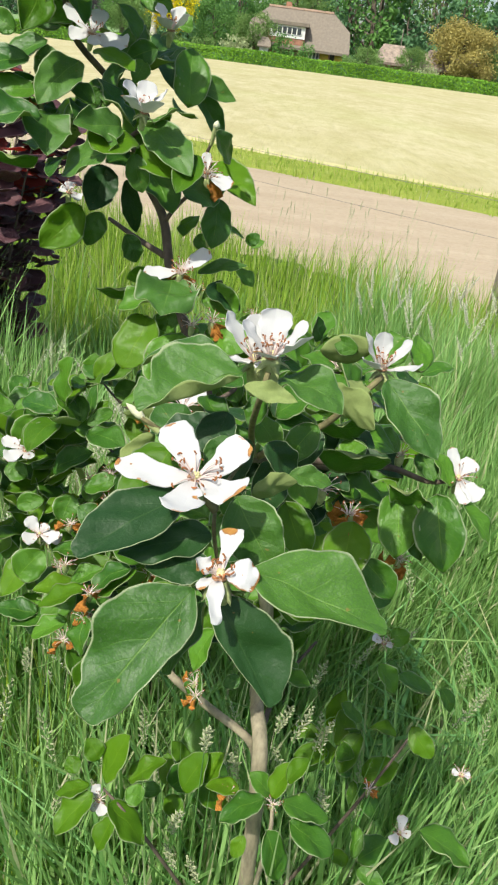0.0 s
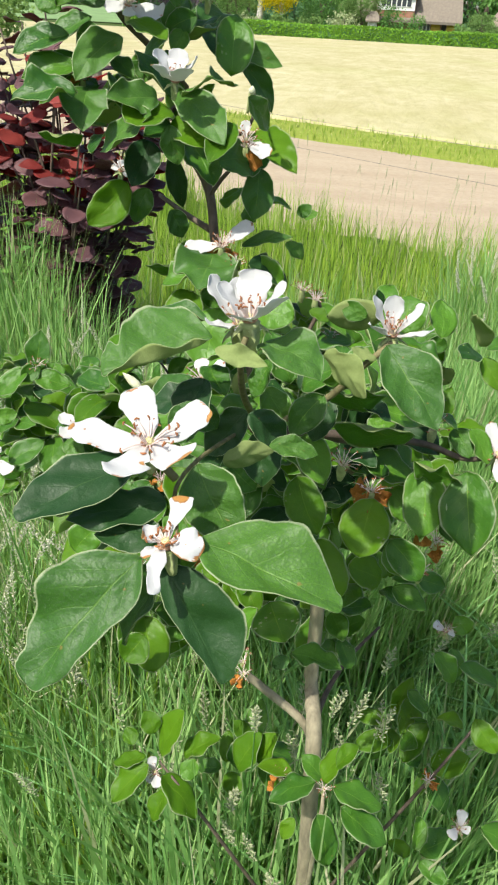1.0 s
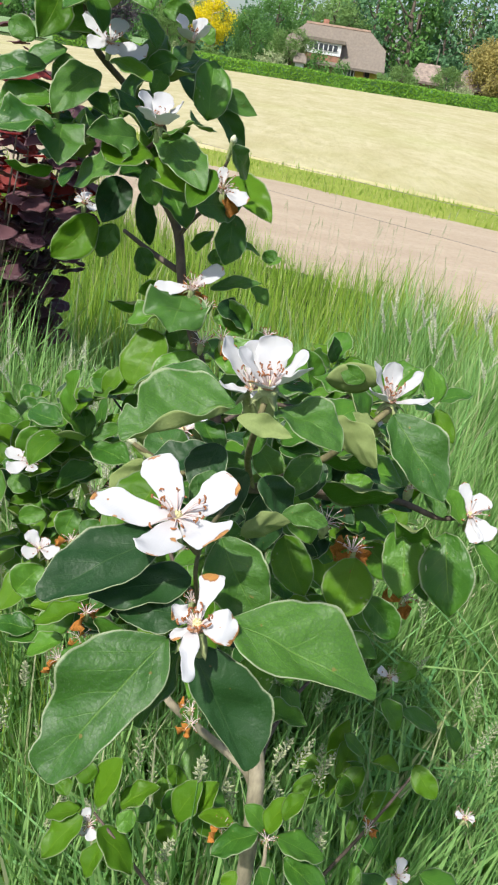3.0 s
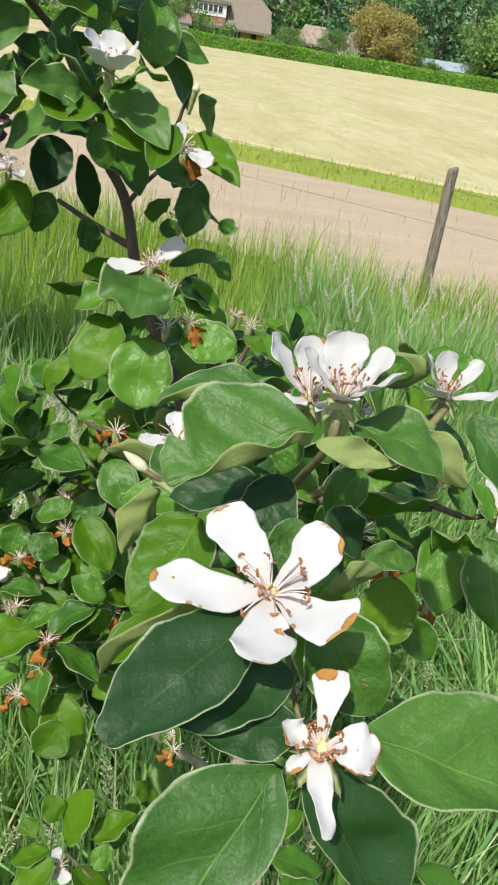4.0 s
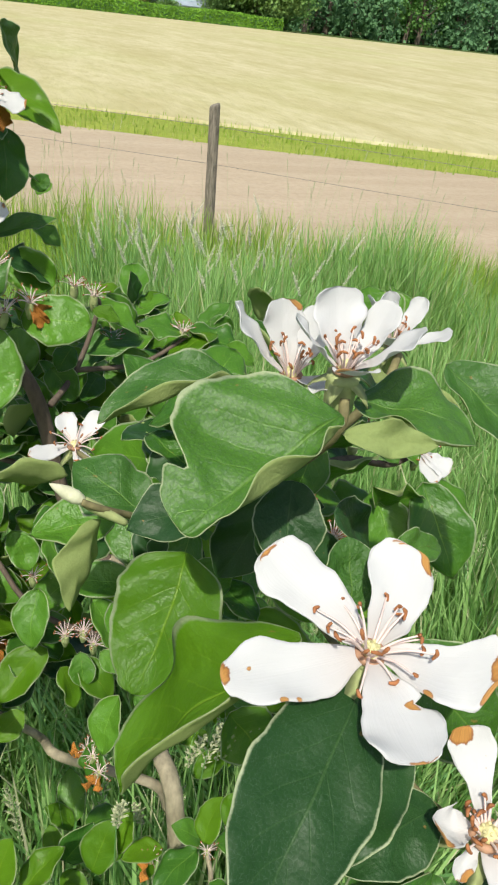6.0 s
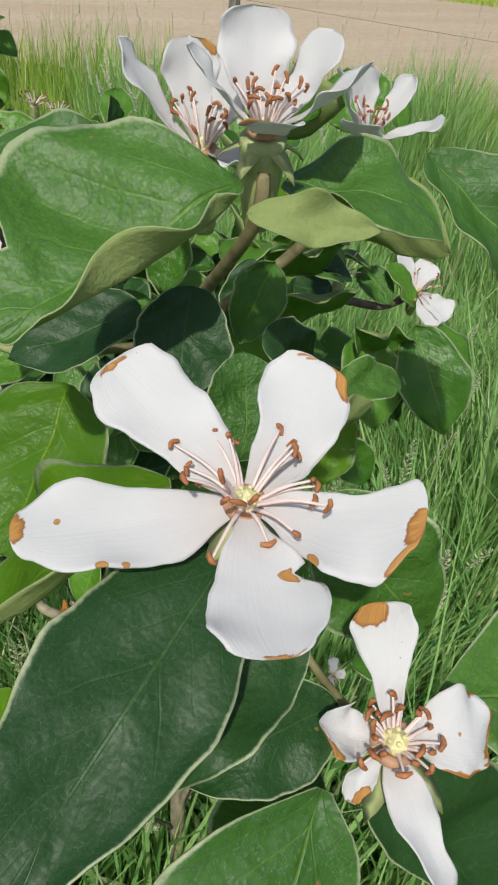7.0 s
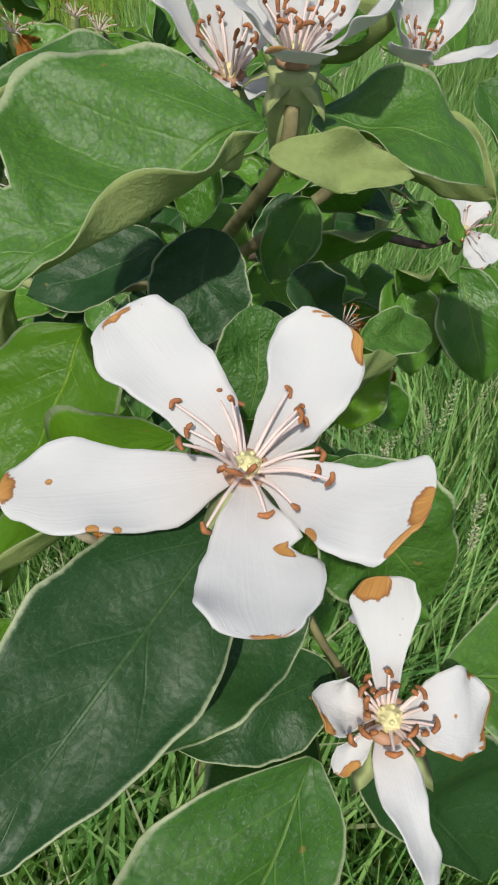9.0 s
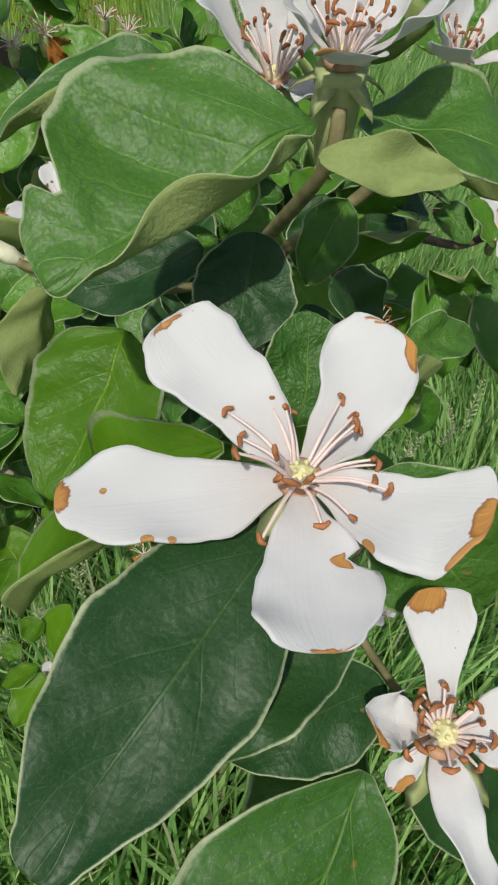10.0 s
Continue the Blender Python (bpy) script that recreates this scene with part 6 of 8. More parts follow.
leaf((0.0675, 0.4034, 0.9286), (0.0830, 0.4110, 0.9504), (-0.72, -0.31, 0.62), 0.66, 0.30, -0.12, 0.08, 198, light=1)
leaf((-0.0021, 0.4455, 0.8603), (0.0150, 0.4565, 0.8891), (-0.64, -0.51, 0.57), 0.66, 0.31, -0.11, 0.09, 199, light=1)
leaf((0.0094, 0.3995, 1.1011), (0.0176, 0.3824, 1.0751), (0.36, -0.72, 0.59), 0.66, 0.39, -0.56, 0.12, 200)
leaf((0.0009, 0.4098, 1.0726), (0.0194, 0.3989, 1.0633), (0.18, -0.44, 0.88), 0.66, 0.18, -0.25, 0.12, 201)
leaf((-0.0026, 0.4155, 1.2072), (-0.0165, 0.4093, 1.1888), (-0.28, -0.83, 0.49), 0.70, 0.21, -0.54, 0.16, 202)
leaf((-0.0254, 0.5379, 1.2226), (-0.0125, 0.5246, 1.2059), (-0.19, -0.83, 0.52), 0.83, 0.36, -0.59, 0.10, 203)
leaf((-0.0384, 0.5401, 1.1982), (-0.0217, 0.5290, 1.1877), (-0.20, -0.82, 0.54), 0.78, 0.38, -0.47, 0.12, 204)
leaf((-0.0125, 0.4362, 1.1966), (-0.0242, 0.4312, 1.1813), (-0.25, -0.84, 0.47), 0.74, 0.39, -0.36, 0.16, 205, light=1)
leaf((0.0091, 0.3510, 1.1834), (-0.0008, 0.3449, 1.1673), (-0.39, -0.76, 0.52), 0.74, 0.26, -0.41, 0.06, 206)
leaf((0.0068, 0.2965, 1.2331), (0.0157, 0.2868, 1.2206), (-0.18, -0.83, 0.52), 0.85, 0.28, -0.48, 0.10, 207)
leaf((-0.0912, 0.4393, 0.8522), (-0.0719, 0.4547, 0.8984), (-0.73, -0.50, 0.47), 0.66, 0.18, -0.22, 0.06, 208, light=1)
leaf((-0.0689, 0.4419, 0.8528), (-0.0363, 0.4525, 0.8728), (-0.49, -0.11, 0.86), 0.66, 0.36, -0.50, 0.14, 209, light=1)
leaf((-0.0188, 0.4408, 0.8508), (0.0006, 0.4550, 0.8883), (-0.62, -0.57, 0.54), 0.66, 0.17, -0.52, 0.14, 210, light=1)
leaf((-0.0971, 0.4251, 0.8531), (-0.1257, 0.4028, 0.8216), (-0.52, -0.40, 0.76), 0.66, 0.35, -0.28, 0.16, 211, light=1)
leaf((-0.0818, 0.4157, 0.8566), (-0.0454, 0.3968, 0.8317), (0.56, -0.01, 0.83), 0.66, 0.21, -0.15, 0.06, 212, light=1)
leaf((-0.1017, 0.4315, 0.8545), (-0.1321, 0.4264, 0.8449), (-0.32, 0.12, 0.94), 0.66, 0.20, -0.15, 0.15, 213, light=1)
leaf((0.0529, 0.4125, 0.8934), (0.0170, 0.3977, 0.8762), (-0.43, 0.01, 0.90), 0.66, 0.16, -0.49, 0.15, 214)
leaf((0.0590, 0.4163, 0.8900), (0.0767, 0.4313, 0.9182), (-0.74, -0.29, 0.61), 0.66, 0.19, -0.41, 0.07, 215, light=1)
leaf((0.0676, 0.4152, 0.8878), (0.1113, 0.4108, 0.8795), (0.20, 0.13, 0.97), 0.66, 0.16, -0.23, 0.13, 216)
leaf((0.0768, 0.4079, 0.8741), (0.1178, 0.3939, 0.8583), (0.31, -0.14, 0.94), 0.66, 0.18, -0.22, 0.08, 217)
leaf((0.0618, 0.4237, 0.8826), (0.0378, 0.4321, 0.8984), (0.42, -0.37, 0.83), 0.66, 0.23, -0.61, 0.12, 218)
leaf((0.0324, 0.4305, 0.8740), (0.0012, 0.4307, 0.8743), (0.01, 0.11, 0.99), 0.66, 0.15, -0.53, 0.07, 219, light=1)
leaf((0.1862, 0.4951, 0.9105), (0.2083, 0.4789, 0.8906), (-0.08, -0.81, 0.58), 0.66, 0.24, -0.48, 0.12, 220, light=1)
leaf((0.1998, 0.5078, 0.9451), (0.1633, 0.5090, 0.9581), (0.33, -0.05, 0.94), 0.66, 0.29, -0.12, 0.06, 221)
leaf((0.1581, 0.5233, 0.9638), (0.1644, 0.5094, 0.9375), (0.27, -0.82, 0.50), 0.66, 0.28, -0.29, 0.14, 222)
leaf((0.1973, 0.4306, 0.8528), (0.2458, 0.4149, 0.8339), (0.37, 0.03, 0.93), 0.66, 0.35, -0.23, 0.15, 223)
leaf((0.2087, 0.5136, 0.9455), (0.2215, 0.5036, 0.9266), (0.39, -0.68, 0.62), 0.66, 0.27, -0.44, 0.05, 224)
leaf((0.0576, 0.3969, 0.8746), (0.0722, 0.3774, 0.8379), (0.60, -0.58, 0.55), 0.66, 0.22, -0.38, 0.08, 225)
leaf((-0.0750, 0.4132, 0.8413), (-0.0863, 0.3984, 0.8133), (-0.60, -0.58, 0.55), 0.66, 0.37, -0.49, 0.13, 226, light=1)
leaf((-0.1141, 0.4481, 0.8645), (-0.1286, 0.4437, 0.8561), (-0.15, -0.74, 0.65), 1.01, 0.18, -0.35, 0.12, 227, light=1)
leaf((-0.0988, 0.4490, 0.8661), (-0.1115, 0.4580, 0.8832), (0.29, -0.74, 0.61), 0.89, 0.26, -0.37, 0.13, 228, light=1)
leaf((-0.0527, 0.4280, 0.8479), (-0.0691, 0.4319, 0.8553), (0.20, -0.61, 0.77), 1.11, 0.17, -0.26, 0.12, 229)
leaf((0.0392, 0.3936, 0.8684), (0.0320, 0.3842, 0.8506), (-0.22, -0.82, 0.52), 0.67, 0.31, -0.17, 0.08, 230, light=1)
leaf((0.1672, 0.5225, 0.9837), (0.1550, 0.5292, 0.9964), (-0.02, -0.89, 0.45), 1.11, 0.35, -0.35, 0.10, 231)
leaf((0.0256, 0.4420, 0.8744), (0.0191, 0.4273, 0.8465), (-0.77, -0.48, 0.43), 0.66, 0.23, -0.49, 0.07, 232, light=1)
leaf((-0.0148, 0.4410, 1.0008), (-0.0178, 0.4256, 0.9717), (-0.77, -0.52, 0.36), 0.66, 0.19, -0.16, 0.11, 233)
leaf((0.0179, 0.4407, 1.0001), (0.0050, 0.4367, 0.9926), (-0.15, -0.74, 0.65), 0.78, 0.16, -0.55, 0.15, 234)
leaf((-0.0906, 0.4052, 1.0342), (-0.1042, 0.3921, 1.0174), (0.13, -0.83, 0.54), 1.06, 0.38, -0.39, 0.06, 235, light=1)
leaf((0.0135, 0.3035, 1.1802), (0.0246, 0.2885, 1.1681), (0.02, -0.61, 0.79), 1.15, 0.17, -0.21, 0.06, 236, light=1)
leaf((0.0303, 0.3325, 1.2027), (0.0463, 0.3126, 1.1793), (0.04, -0.75, 0.66), 0.81, 0.40, -0.56, 0.05, 237, light=1, form="round")
leaf((-0.0096, 0.2960, 1.2651), (0.0033, 0.2941, 1.2547), (0.26, -0.84, 0.47), 0.83, 0.17, -0.54, 0.13, 238)
leaf((0.0943, 0.3477, 1.2178), (0.1008, 0.3558, 1.2292), (-0.04, -0.80, 0.59), 0.80, 0.23, -0.62, 0.09, 239)
leaf((0.0730, 0.3532, 1.1963), (0.0865, 0.3465, 1.1768), (0.12, -0.91, 0.40), 0.79, 0.22, -0.44, 0.14, 240)
leaf((0.1058, 0.4572, 1.0891), (0.1275, 0.4601, 1.0828), (0.27, -0.79, 0.55), 0.74, 0.30, -0.35, 0.07, 241)
leaf((0.1348, 0.4759, 0.9999), (0.1541, 0.4686, 0.9762), (0.49, -0.63, 0.60), 0.66, 0.32, -0.67, 0.12, 242)
leaf((0.1021, 0.5283, 1.2216), (0.0828, 0.5304, 1.2356), (0.43, -0.60, 0.68), 0.66, 0.20, -0.23, 0.12, 243)
leaf((0.0905, 0.5877, 1.2289), (0.1098, 0.5895, 1.2217), (0.19, -0.94, 0.28), 0.76, 0.22, -0.64, 0.08, 244)
leaf((-0.2333, 0.5366, 1.1791), (-0.2536, 0.5201, 1.1598), (-0.10, -0.70, 0.71), 0.66, 0.38, -0.63, 0.06, 245)
leaf((-0.2275, 0.5360, 1.1749), (-0.1967, 0.5410, 1.1676), (0.28, -0.48, 0.83), 0.66, 0.27, -0.15, 0.13, 246)
leaf((-0.2546, 0.5099, 1.1415), (-0.2363, 0.5183, 1.1471), (0.28, -0.87, 0.40), 0.73, 0.24, -0.16, 0.14, 247)
leaf((-0.2383, 0.4978, 1.1106), (-0.2122, 0.5137, 1.1258), (0.01, -0.70, 0.71), 0.66, 0.32, -0.41, 0.05, 248)
leaf((-0.2412, 0.4919, 1.1014), (-0.2586, 0.4751, 1.0799), (-0.10, -0.74, 0.66), 0.66, 0.28, -0.22, 0.15, 249)
leaf((-0.2614, 0.5002, 1.1275), (-0.2817, 0.4962, 1.1309), (0.25, -0.81, 0.53), 0.73, 0.20, -0.54, 0.09, 250)
leaf((-0.2246, 0.5419, 1.1842), (-0.2362, 0.5307, 1.1699), (0.39, -0.85, 0.35), 0.71, 0.31, -0.64, 0.08, 251)
leaf((-0.2045, 0.5211, 1.1353), (-0.1794, 0.5267, 1.1322), (0.22, -0.51, 0.83), 0.66, 0.15, -0.44, 0.08, 252)
leaf((-0.2952, 0.5017, 1.1483), (-0.3154, 0.4977, 1.1517), (0.25, -0.83, 0.51), 0.73, 0.22, -0.29, 0.11, 253)
leaf((-0.2836, 0.5005, 1.1399), (-0.3000, 0.4878, 1.1253), (0.06, -0.79, 0.61), 0.66, 0.28, -0.32, 0.07, 254)
leaf((-0.1771, 0.4779, 1.0414), (-0.1592, 0.4936, 1.0606), (0.23, -0.85, 0.48), 1.00, 0.27, -0.57, 0.09, 255)
# leaves of the leader; dark=1 carries shade in the leaf colour
for c, d, n in (((-0.105, 0.560, 1.372), (0.2, -0.6, 0.6), 5), ((-0.135, 0.565, 1.398), (-0.6, -0.5, 0.5), 5), ((-0.075, 0.575, 1.402), (0.6, -0.4, 0.5), 2), ((-0.155, 0.555, 1.372), (-0.7, -0.4, 0.3), 5), ((-0.098, 0.520, 1.392), (0.0, -0.7, 0.6), 4), ((-0.060, 0.560, 1.340), (0.7, -0.3, 0.3), 3), ((-0.120, 0.590, 1.425), (0.1, -0.5, 0.8), 5), ((-0.172, 0.560, 1.405), (-0.7, -0.4, 0.3), 4)):
    spur(c, d, n, 0.038, int(1000 * (c[2] - c[0])), 0.3)
leaf((-0.1065, 0.4911, 1.3892), (-0.1476, 0.5097, 1.3621), (0.29, -0.6, 0.79), 0.59, 0.33, -0.23, 0.16, 401, hero=1)
leaf((-0.0977, 0.4987, 1.3833), (-0.0912, 0.5000, 1.3597), (-0.01, -0.74, 0.87), 0.66, 0.36, -0.55, 0.13, 402, hero=1)
leaf((-0.0968, 0.5179, 1.4016), (-0.0576, 0.4838, 1.3763), (0.17, -0.85, 0.67), 0.46, 0.18, -0.51, 0.13, 403, hero=1)
leaf((-0.0594, 0.5077, 1.3867), (-0.0659, 0.4767, 1.3661), (0.06, -0.55, 0.78), 0.54, 0.34, -0.54, 0.09, 404, hero=1, light=1)
leaf((-0.0654, 0.5028, 1.3635), (-0.0435, 0.5347, 1.3581), (0.2, -0.89, 0.45), 0.66, 0.22, -0.51, 0.15, 405, hero=1)
leaf((-0.0439, 0.5350, 1.3563), (-0.0452, 0.5292, 1.3219), (0.34, -0.56, 0.6), 0.70, 0.29, -0.33, 0.16, 406, hero=1)
leaf((-0.0542, 0.5661, 1.3744), (-0.0170, 0.5257, 1.3559), (-0.01, -0.55, 0.75), 0.46, 0.36, -0.48, 0.16, 407, hero=1, light=1)
leaf((-0.0458, 0.4897, 1.4032), (-0.0368, 0.5208, 1.3844), (0.08, -0.9, 0.49), 0.46, 0.24, -0.36, 0.09, 408, hero=1)
leaf((-0.0820, 0.6027, 1.4270), (-0.0432, 0.6069, 1.4155), (-0.08, -0.69, 0.55), 0.46, 0.34, -0.41, 0.1, 409, hero=1)
leaf((-0.0739, 0.6102, 1.4154), (-0.0522, 0.6299, 1.3820), (0.06, -0.77, 0.73), 0.46, 0.38, -0.59, 0.08, 410, hero=1)
leaf((-0.1092, 0.6345, 1.4534), (-0.0873, 0.6016, 1.4168), (0.29, -0.62, 0.4), 0.54, 0.25, -0.37, 0.14, 411, hero=1)
leaf((-0.1089, 0.5123, 1.3968), (-0.1336, 0.4849, 1.3983), (0.01, -0.93, 0.51), 0.64, 0.37, -0.52, 0.24, 412, hero=1)
leaf((-0.1471, 0.5502, 1.4305), (-0.1639, 0.5114, 1.4039), (0.37, -0.54, 0.82), 0.54, 0.25, -0.39, 0.11, 413, hero=1)
leaf((-0.1598, 0.5223, 1.3986), (-0.1501, 0.4852, 1.3771), (0.39, -0.88, 0.76), 0.74, 0.35, -0.59, 0.14, 415, hero=1)
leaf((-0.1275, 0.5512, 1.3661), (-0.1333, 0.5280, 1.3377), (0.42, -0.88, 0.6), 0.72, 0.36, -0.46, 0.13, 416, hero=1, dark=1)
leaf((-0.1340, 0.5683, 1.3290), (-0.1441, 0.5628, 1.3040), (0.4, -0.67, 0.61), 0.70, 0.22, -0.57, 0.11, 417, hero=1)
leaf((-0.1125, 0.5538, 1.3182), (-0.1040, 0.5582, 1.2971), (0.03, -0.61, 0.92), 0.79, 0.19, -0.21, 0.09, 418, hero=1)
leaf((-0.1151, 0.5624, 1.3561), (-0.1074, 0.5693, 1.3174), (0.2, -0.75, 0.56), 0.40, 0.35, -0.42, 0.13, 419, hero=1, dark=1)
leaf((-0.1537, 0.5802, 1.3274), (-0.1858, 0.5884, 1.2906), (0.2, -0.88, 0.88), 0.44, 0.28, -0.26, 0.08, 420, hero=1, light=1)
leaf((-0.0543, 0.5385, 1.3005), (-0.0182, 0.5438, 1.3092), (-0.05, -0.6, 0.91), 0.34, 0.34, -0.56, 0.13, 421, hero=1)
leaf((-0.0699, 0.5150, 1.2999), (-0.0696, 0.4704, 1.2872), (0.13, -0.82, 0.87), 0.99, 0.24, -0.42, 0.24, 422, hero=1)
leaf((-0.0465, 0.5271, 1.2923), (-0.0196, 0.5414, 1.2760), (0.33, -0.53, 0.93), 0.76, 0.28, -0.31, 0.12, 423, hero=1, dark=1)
# shaded leaves round the stalks of the nearest blossoms; dark=1 paints that shade
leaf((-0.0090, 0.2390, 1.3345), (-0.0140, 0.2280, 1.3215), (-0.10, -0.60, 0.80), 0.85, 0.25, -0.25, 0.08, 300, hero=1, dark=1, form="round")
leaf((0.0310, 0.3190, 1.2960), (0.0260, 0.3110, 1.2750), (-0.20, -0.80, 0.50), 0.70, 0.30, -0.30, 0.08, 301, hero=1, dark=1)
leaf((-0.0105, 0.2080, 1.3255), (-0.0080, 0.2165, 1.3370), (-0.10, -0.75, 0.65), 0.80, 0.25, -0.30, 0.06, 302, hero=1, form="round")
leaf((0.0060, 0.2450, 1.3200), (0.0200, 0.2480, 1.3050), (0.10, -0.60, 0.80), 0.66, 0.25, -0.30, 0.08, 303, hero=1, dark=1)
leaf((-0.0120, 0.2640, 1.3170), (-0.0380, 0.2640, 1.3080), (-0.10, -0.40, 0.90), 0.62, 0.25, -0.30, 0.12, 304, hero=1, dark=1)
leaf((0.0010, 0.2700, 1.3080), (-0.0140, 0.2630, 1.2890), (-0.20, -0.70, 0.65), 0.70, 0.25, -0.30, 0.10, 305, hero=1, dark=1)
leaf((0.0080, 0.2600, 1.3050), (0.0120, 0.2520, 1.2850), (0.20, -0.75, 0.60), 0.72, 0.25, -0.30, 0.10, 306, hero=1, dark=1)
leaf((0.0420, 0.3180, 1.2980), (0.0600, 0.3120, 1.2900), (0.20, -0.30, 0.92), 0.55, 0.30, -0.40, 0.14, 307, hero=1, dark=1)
leaf((0.0160, 0.2330, 1.3150), (0.0330, 0.2380, 1.3110), (0.10, -0.55, 0.82), 0.50, 0.30, -0.40, 0.12, 308, hero=1)
b = blossom((-0.0148, 0.1936, 1.3330), (-0.05, -0.28, 0.96), 22, 0.0085, 0, "open white quince blossom with browned petal edges", hero=1)
petal(b, (-0.0152, 0.1943, 1.3333), (-0.0266, 0.2117, 1.3406), (-0.07, -0.42, 0.90), 0.56, 0, hero=1, mat=M_PETAL_TOP, curl=0.35, wave=0.10, fold=0.14, halves=((0.035, 0.085, 0.120, 0.140, 0.200, 0.240, 0.170), (0.035, 0.105, 0.200, 0.250, 0.291, 0.300, 0.255)))
petal(b, (-0.0158, 0.1935, 1.3331), (-0.0398, 0.1923, 1.3351), (0.09, -0.37, 0.92), 0.39, 1, hero=1, mat=M_PETAL_END, curl=0.25, wave=0.12, fold=0.16, halves=((0.040, 0.105, 0.190, 0.218, 0.208, 0.182, 0.100), (0.040, 0.079, 0.127, 0.163, 0.203, 0.203, 0.122)))
petal(b, (-0.0150, 0.1928, 1.3330), (-0.0173, 0.1736, 1.3332), (-0.02, 0.01, 1.00), 0.65, 2, hero=1, mat=M_PETAL_TORN, curl=0.25, wave=0.12, fold=0.14, notch=-0.42, notch_at=0.50, notch_w=0.035, halves=((0.040, 0.070, 0.130, 0.255, 0.327, 0.262, 0.150), (0.045, 0.085, 0.165, 0.264, 0.333, 0.345, 0.270)))
petal(b, (-0.0142, 0.1931, 1.3332), (0.0009, 0.1830, 1.3387), (-0.42, -0.14, 0.90), 0.58, 3, hero=1, mat=M_PETAL_SIDE, curl=0.3, wave=0.10, fold=0.16, halves=((0.040, 0.075, 0.106, 0.105, 0.092, 0.147, 0.180), (0.045, 0.120, 0.270, 0.400, 0.432, 0.398, 0.260)))
petal(b, (-0.0142, 0.1942, 1.3333), (-0.0005, 0.2079, 1.3402), (-0.09, -0.37, 0.92), 0.56, 4, hero=1, mat=M_PETAL_RIM, curl=0.35, wave=0.10, fold=0.14, halves=((0.040, 0.073, 0.121, 0.165, 0.258, 0.280, 0.225), (0.040, 0.120, 0.225, 0.265, 0.272, 0.250, 0.190)))
b = blossom((-0.0031, 0.1712, 1.3147), (-0.30, -0.42, 0.86), 20, 0.0046, 1, "ageing white quince blossom with curled petals", hero=1, spread=1.0)
petal(b, (-0.0031, 0.1718, 1.3152), (0.0000, 0.1836, 1.3227), (-0.37, -0.62, 0.68), 0.38, 10, hero=1, mat=M_PETAL_CAP, curl=-0.45, wave=0.16, halves=((0.05, 0.085, 0.120, 0.150, 0.235, 0.300, 0.230), (0.05, 0.070, 0.090, 0.130, 0.200, 0.250, 0.200)))
petal(b, (-0.0022, 0.1716, 1.3153), (0.0070, 0.1682, 1.3141), (-0.10, -0.45, 0.88), 0.72, 11, hero=1, mat=M_PETAL_OLD, curl=-1.9, wave=0.14, fold=0.1, halves=((0.06, 0.130, 0.340, 0.460, 0.500, 0.430, 0.300), (0.06, 0.110, 0.220, 0.270, 0.290, 0.260, 0.180)))
petal(b, (-0.0044, 0.1718, 1.3149), (-0.0110, 0.1748, 1.3168), (0.40, -0.45, 0.80), 0.50, 12, hero=1, mat=M_PETAL_FLAP, curl=1.9, wave=0.24, fold=0.7, halves=((0.08, 0.200, 0.360, 0.480, 0.520, 0.450, 0.250), (0.08, 0.160, 0.300, 0.380, 0.400, 0.330, 0.200)))
petal(b, (-0.0042, 0.1708, 1.3144), (-0.0098, 0.1682, 1.3112), (0.20, -0.37, 0.92), 0.50, 13, hero=1, mat=M_PETAL_FLAP, curl=0.9, wave=0.24, fold=0.6)
petal(b, (-0.0040, 0.1703, 1.3140), (-0.0022, 0.1563, 1.3088), (-0.45, -0.38, 0.80), 0.32, 14, hero=1, mat=M_PETAL_CLEAN, curl=-0.9, wave=0.2, twist=1.1, halves=((0.05, 0.110, 0.165, 0.160, 0.105, 0.120, 0.120), (0.05, 0.100, 0.150, 0.165, 0.120, 0.130, 0.120)))
b = blossom((0.0040, 0.2484, 1.3548), (-0.05, -0.10, 0.99), 18, 0.0080, 2, "cupped white quince blossom on an upright stalk", hero=1, spread=0.7, stout=1.5)
cup(b, (0.0040, 0.2484, 1.3548), ((92, 24, 0.0165, 0.78, 0.3, M_PETAL_CLEAN), (20, 38, 0.0165, 0.52, 0.4, M_PETAL_CLEAN), (-38, 48, 0.0176, 0.62, 0.4, M_PETAL_CLEAN), (-105, 64, 0.0100, 0.95, 0.6, M_PETAL_RIM), (168, 44, 0.0150, 0.62, 0.4, M_PETAL_CLEAN)), 20)
b = blossom((-0.0020, 0.2610, 1.3478), (-0.12, -0.15, 0.98), 14, 0.0080, 3, "white quince blossom half hidden by another", hero=1, spread=0.7, stout=1.4)
cup(b, (-0.0020, 0.2610, 1.3478), ((152, 40, 0.0195, 0.44, 0.5, M_PETAL_CLEAN), (95, 24, 0.0165, 0.60, 0.3, M_PETAL_RIM), (-130, 78, 0.0125, 0.80, 0.4, M_PETAL_CLEAN), (-60, 84, 0.0120, 0.80, 0.3, M_PETAL_CLEAN), (30, 26, 0.0160, 0.60, 0.6, M_PETAL_CLEAN)), 30)
b = blossom((0.0545, 0.3080, 1.3330), (-0.02, -0.10, 0.99), 18, 0.0080, 4, "white quince blossom on a downy stalk", hero=1, spread=0.7)
